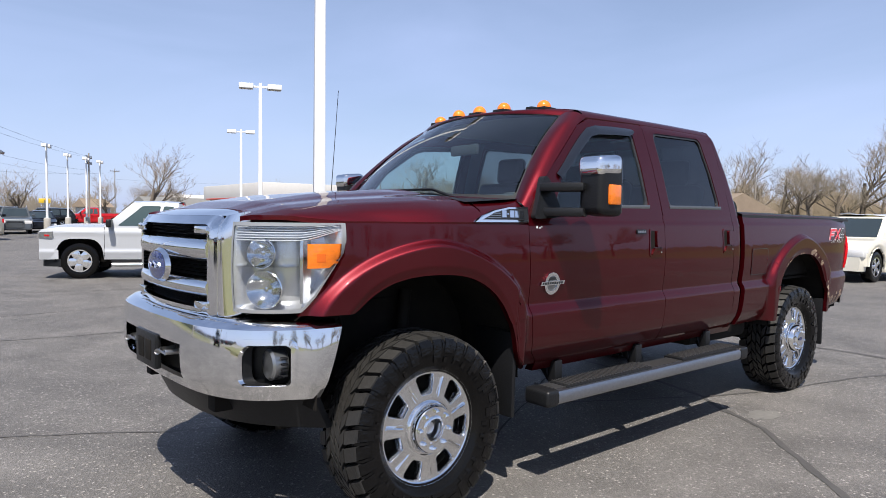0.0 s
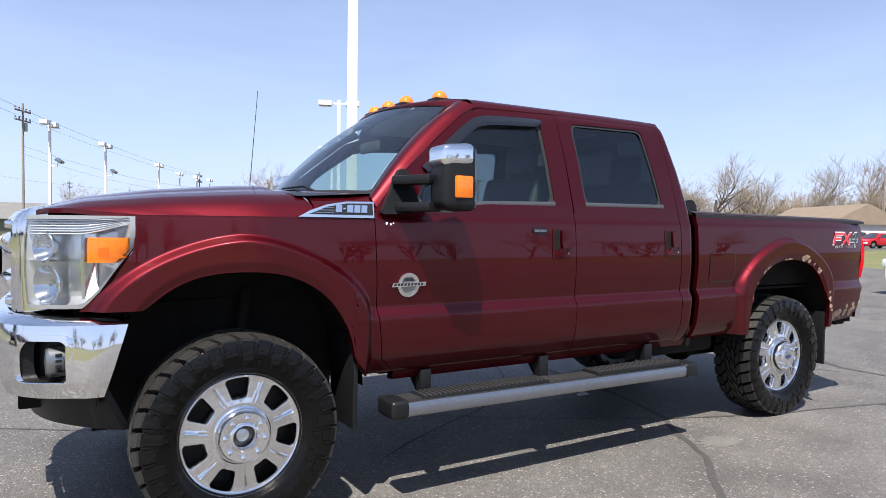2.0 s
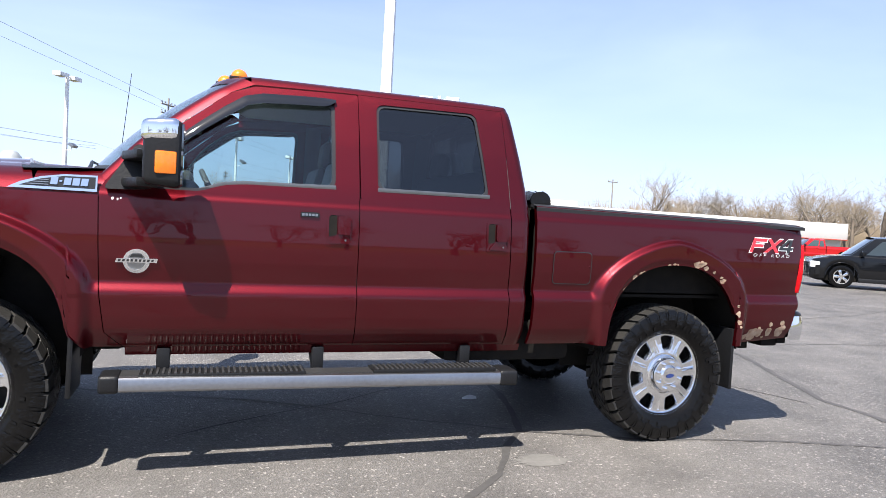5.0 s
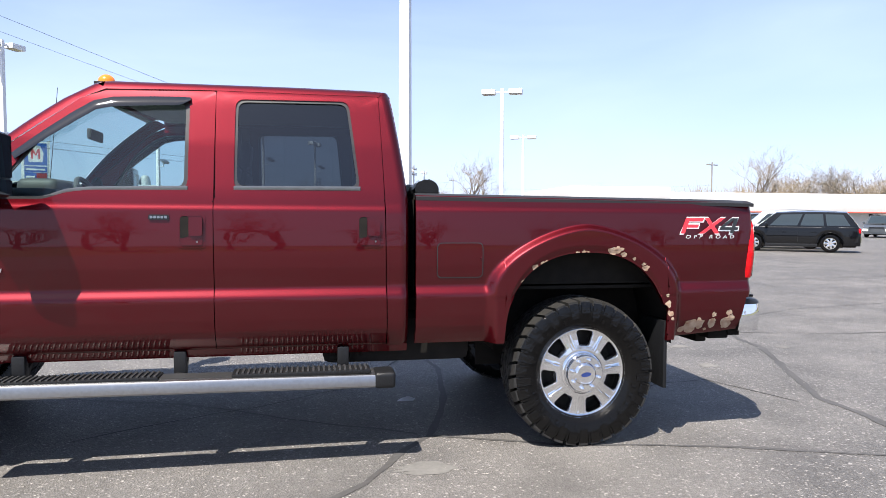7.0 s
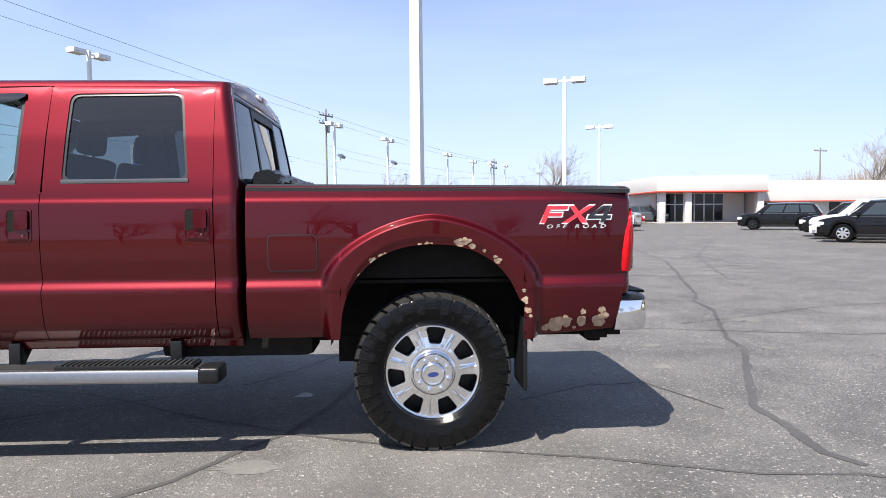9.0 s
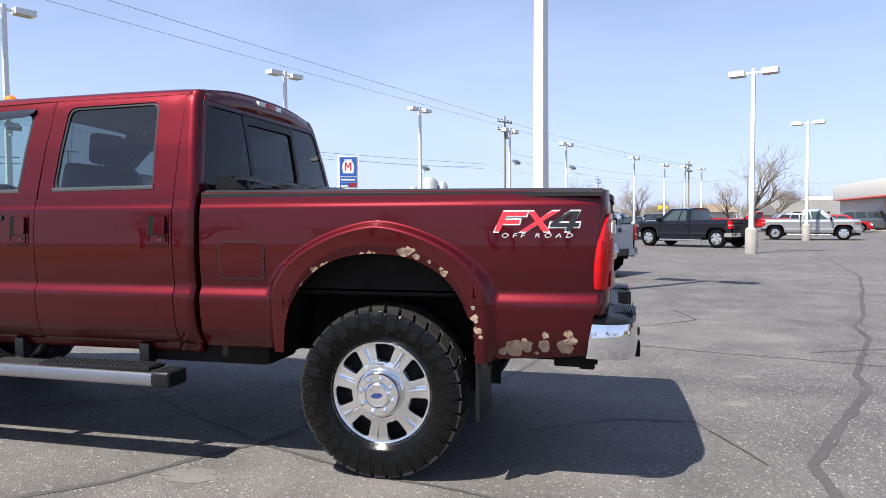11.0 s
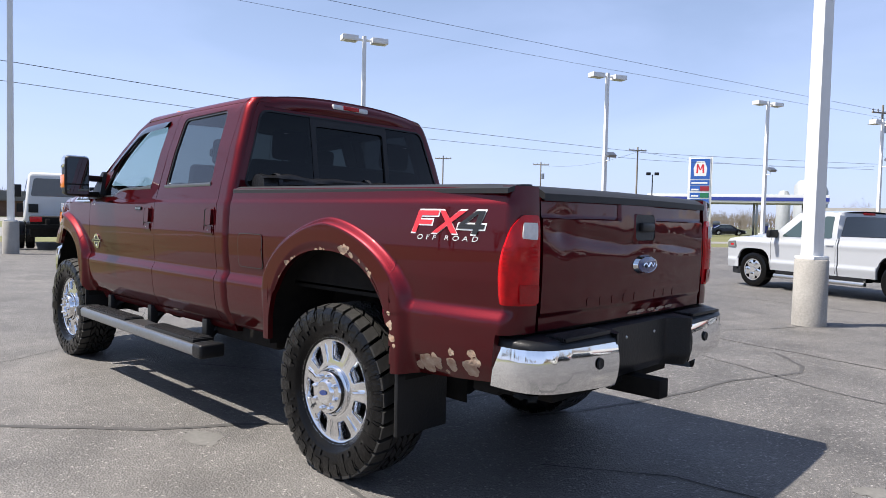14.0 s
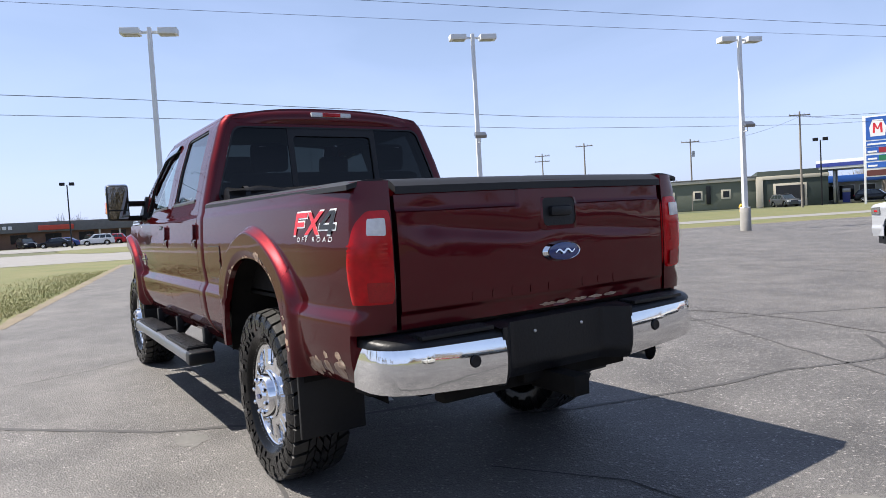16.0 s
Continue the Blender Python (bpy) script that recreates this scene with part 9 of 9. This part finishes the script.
cable([(-1.2, 37.5, 5.1), (11.9, 58.6, 4.5), (24, 98, 5.6)], 0.005, 0.5)
cable([(-13, 95, 9.5), (3.5, 100, 6.9), (24, 98, 6.9)], 0.009, 0.5)
cable([(-54.8, 82.5, 10), (-34.8, 75.3, 10.4), (-13, 95, 9.2)], 0.012, 0.8)


# ---- bare trees ----
BARK = mat("grey_brown_bark", (0.155, 0.126, 0.098), 0.9, grain=0.35, scale=6)
TWIG = mat("bare_twigs", (0.25, 0.215, 0.175), 0.9, grain=0.3, scale=2)
TWIG_WARM = mat("budding_twigs", (0.28, 0.225, 0.16), 0.9, grain=0.3, scale=2)


def grow_tree(seed, h, spread, twig):
    """A bare tree: a tapered trunk with limbs, and a crown of fine twigs."""
    rnd = random.Random(seed)
    limbs, twigs = BM(), BM()

    def branch(p, d, length, r, depth):
        n = 4
        pts, rad = [p], [r]
        for k in range(n):
            d = (d + Vector((rnd.uniform(-1, 1), rnd.uniform(-1, 1), rnd.uniform(-0.4, 0.7))) * 0.16).normalized()
            p = p + d * (length / n)
            pts.append(p)
            rad.append(r * (1 - 0.55 * (k + 1) / n))
        tube(limbs if depth < 3 else twigs, pts, rad, 6 if depth < 2 else 3, caps=False)
        if depth >= 5:
            return
        kids = 4 if depth < 3 else 3
        for k in range(kids + (1 if depth == 0 else 0)):
            t = rnd.uniform(0.35, 1.0) if depth else rnd.uniform(0.45, 1.0)
            i = min(int(t * n), n - 1)
            q = pts[i].lerp(pts[i + 1], t * n - i)
            out = Vector((rnd.uniform(-1, 1), rnd.uniform(-1, 1), rnd.uniform(-0.15, 0.75)))
            nd = (d * 0.55 + out.normalized() * spread).normalized()
            branch(q, nd, length * rnd.uniform(0.55, 0.78), max(rad[i] * 0.6, 0.012), depth + 1)
    branch(Vector((0, 0, 0)), Vector((0, 0, 1)), h * 0.42, h * 0.028, 0)
    t = new("bare_tree")
    part("trunk", limbs, BARK, t)
    part("crown", twigs, twig, t, "leafless twig crown")
    tagged(t, "leafless broad-crowned tree in early spring", "tree", "bare trees")
    return t


PROTO = [grow_tree(3, 11, 0.85, TWIG), grow_tree(8, 12, 0.70, TWIG_WARM), grow_tree(21, 10, 0.95, TWIG), grow_tree(34, 13, 0.62, TWIG_WARM)]
random.seed(77)
SPOTS = [(20.8, 65.8, 0.50), (7.8, 65.6, 0.54), (43.5, 86.8, 0.82), (17.6, 62.3, 0.70), (13.0, 105.4, 0.5), (3.5, 64.3, 0.58), (34.9, 121.2, 0.8), (28.2, 102.3, 0.55), (48.3, 95.3, 0.75),
         (46.3, 96.7, 0.7), (30, 96, 0.6), (68.7, 88, 1.1), (77.2, 92, 1.05), (97.4, 98.1, 1.0), (2.7, 115.8, 0.55), (19.1, 82, 0.5), (27.2, 90, 0.5), (36.9, 111.5, 0.6),
         (43.3, 112, 0.7), (-5.5, 88, 0.42), (-52, 135, 0.8), (-25, 140, 0.7), (93.6, 100.1, 0.95), (99.6, 94.3, 0.95), (107, 69.6, 1.15), (112, 64, 0.9)]
for k in range(64):
    a = radians(1 + 50 * k / 63 + random.uniform(-0.6, 0.6))
    d = random.uniform(102, 150)
    SPOTS.append((2 + d * math.cos(a), -3 + d * math.sin(a), random.uniform(0.85, 1.30)))
for k in range(20):
    SPOTS.append((-34 + k * 5.0 + random.uniform(-1.5, 1.5), -44 + random.uniform(-8, 6), random.uniform(0.6, 0.95)))
for i, (x_, y_, sc) in enumerate(SPOTS):
    pr = PROTO[i % 4]
    m = Matrix.Translation((x_, y_, -0.05)) @ pose(0, 0, 0, 0, 0, random.uniform(0, 360)) @ Matrix.Scale(sc, 4)
    if i < 4:
        pr.matrix_world = m
    else:
        c = copy_thing(pr, Matrix())
        c.matrix_basis = m
# far woods
def woods(name, a0, a1, d0, d1, n, hmin, hmax, seed, material, label):
    """A belt of leafless trees too far off to tell apart: thin stems that fork into sprays."""
    bm = BM()
    rnd = random.Random(seed)
    for k in range(n):
        a = radians(rnd.uniform(a0, a1))
        d = rnd.uniform(d0, d1)
        c = Vector((d * math.cos(a), d * math.sin(a), 0))
        h = rnd.uniform(hmin, hmax) * (0.8 + 0.35 * noise.noise((math.degrees(a) * 0.35, 0, seed)))
        across = Vector((-math.sin(a), math.cos(a), 0))
        for q in range(16):
            lean = rnd.gauss(0, 0.22)
            base = c + across * rnd.gauss(0, 0.35) + Vector((0, 0, h * rnd.uniform(0, 0.35)))
            tip = c + across * (lean * h) + Vector((0, 0, h * rnd.uniform(0.65, 1.0) * (1 - 0.5 * abs(lean))))
            w = d * 0.00022 * rnd.uniform(0.6, 1.6)
            vs = [bm.verts.new(p) for p in (base - across * w * 1.6, base + across * w * 1.6, tip + across * w * 0.4, tip - across * w * 0.4)]
            bm.faces.new(vs)
            mid = base.lerp(tip, rnd.uniform(0.35, 0.7))
            t2 = mid + across * rnd.gauss(0, 0.16) * h + Vector((0, 0, h * rnd.uniform(0.1, 0.35)))
            bm.faces.new([bm.verts.new(p) for p in (mid - across * w, mid + across * w, t2)])
    tagged(part(name, bm, material), label, "woods", kind="stuff")


woods("far_woods", -8, 190, 230, 330, 1500, 7, 12, 5, TWIG, "far leafless woods on the horizon")
woods("budding_woods", -4, 58, 150, 190, 900, 8, 13, 6, TWIG_WARM, "brown belt of budding trees beyond the grass")
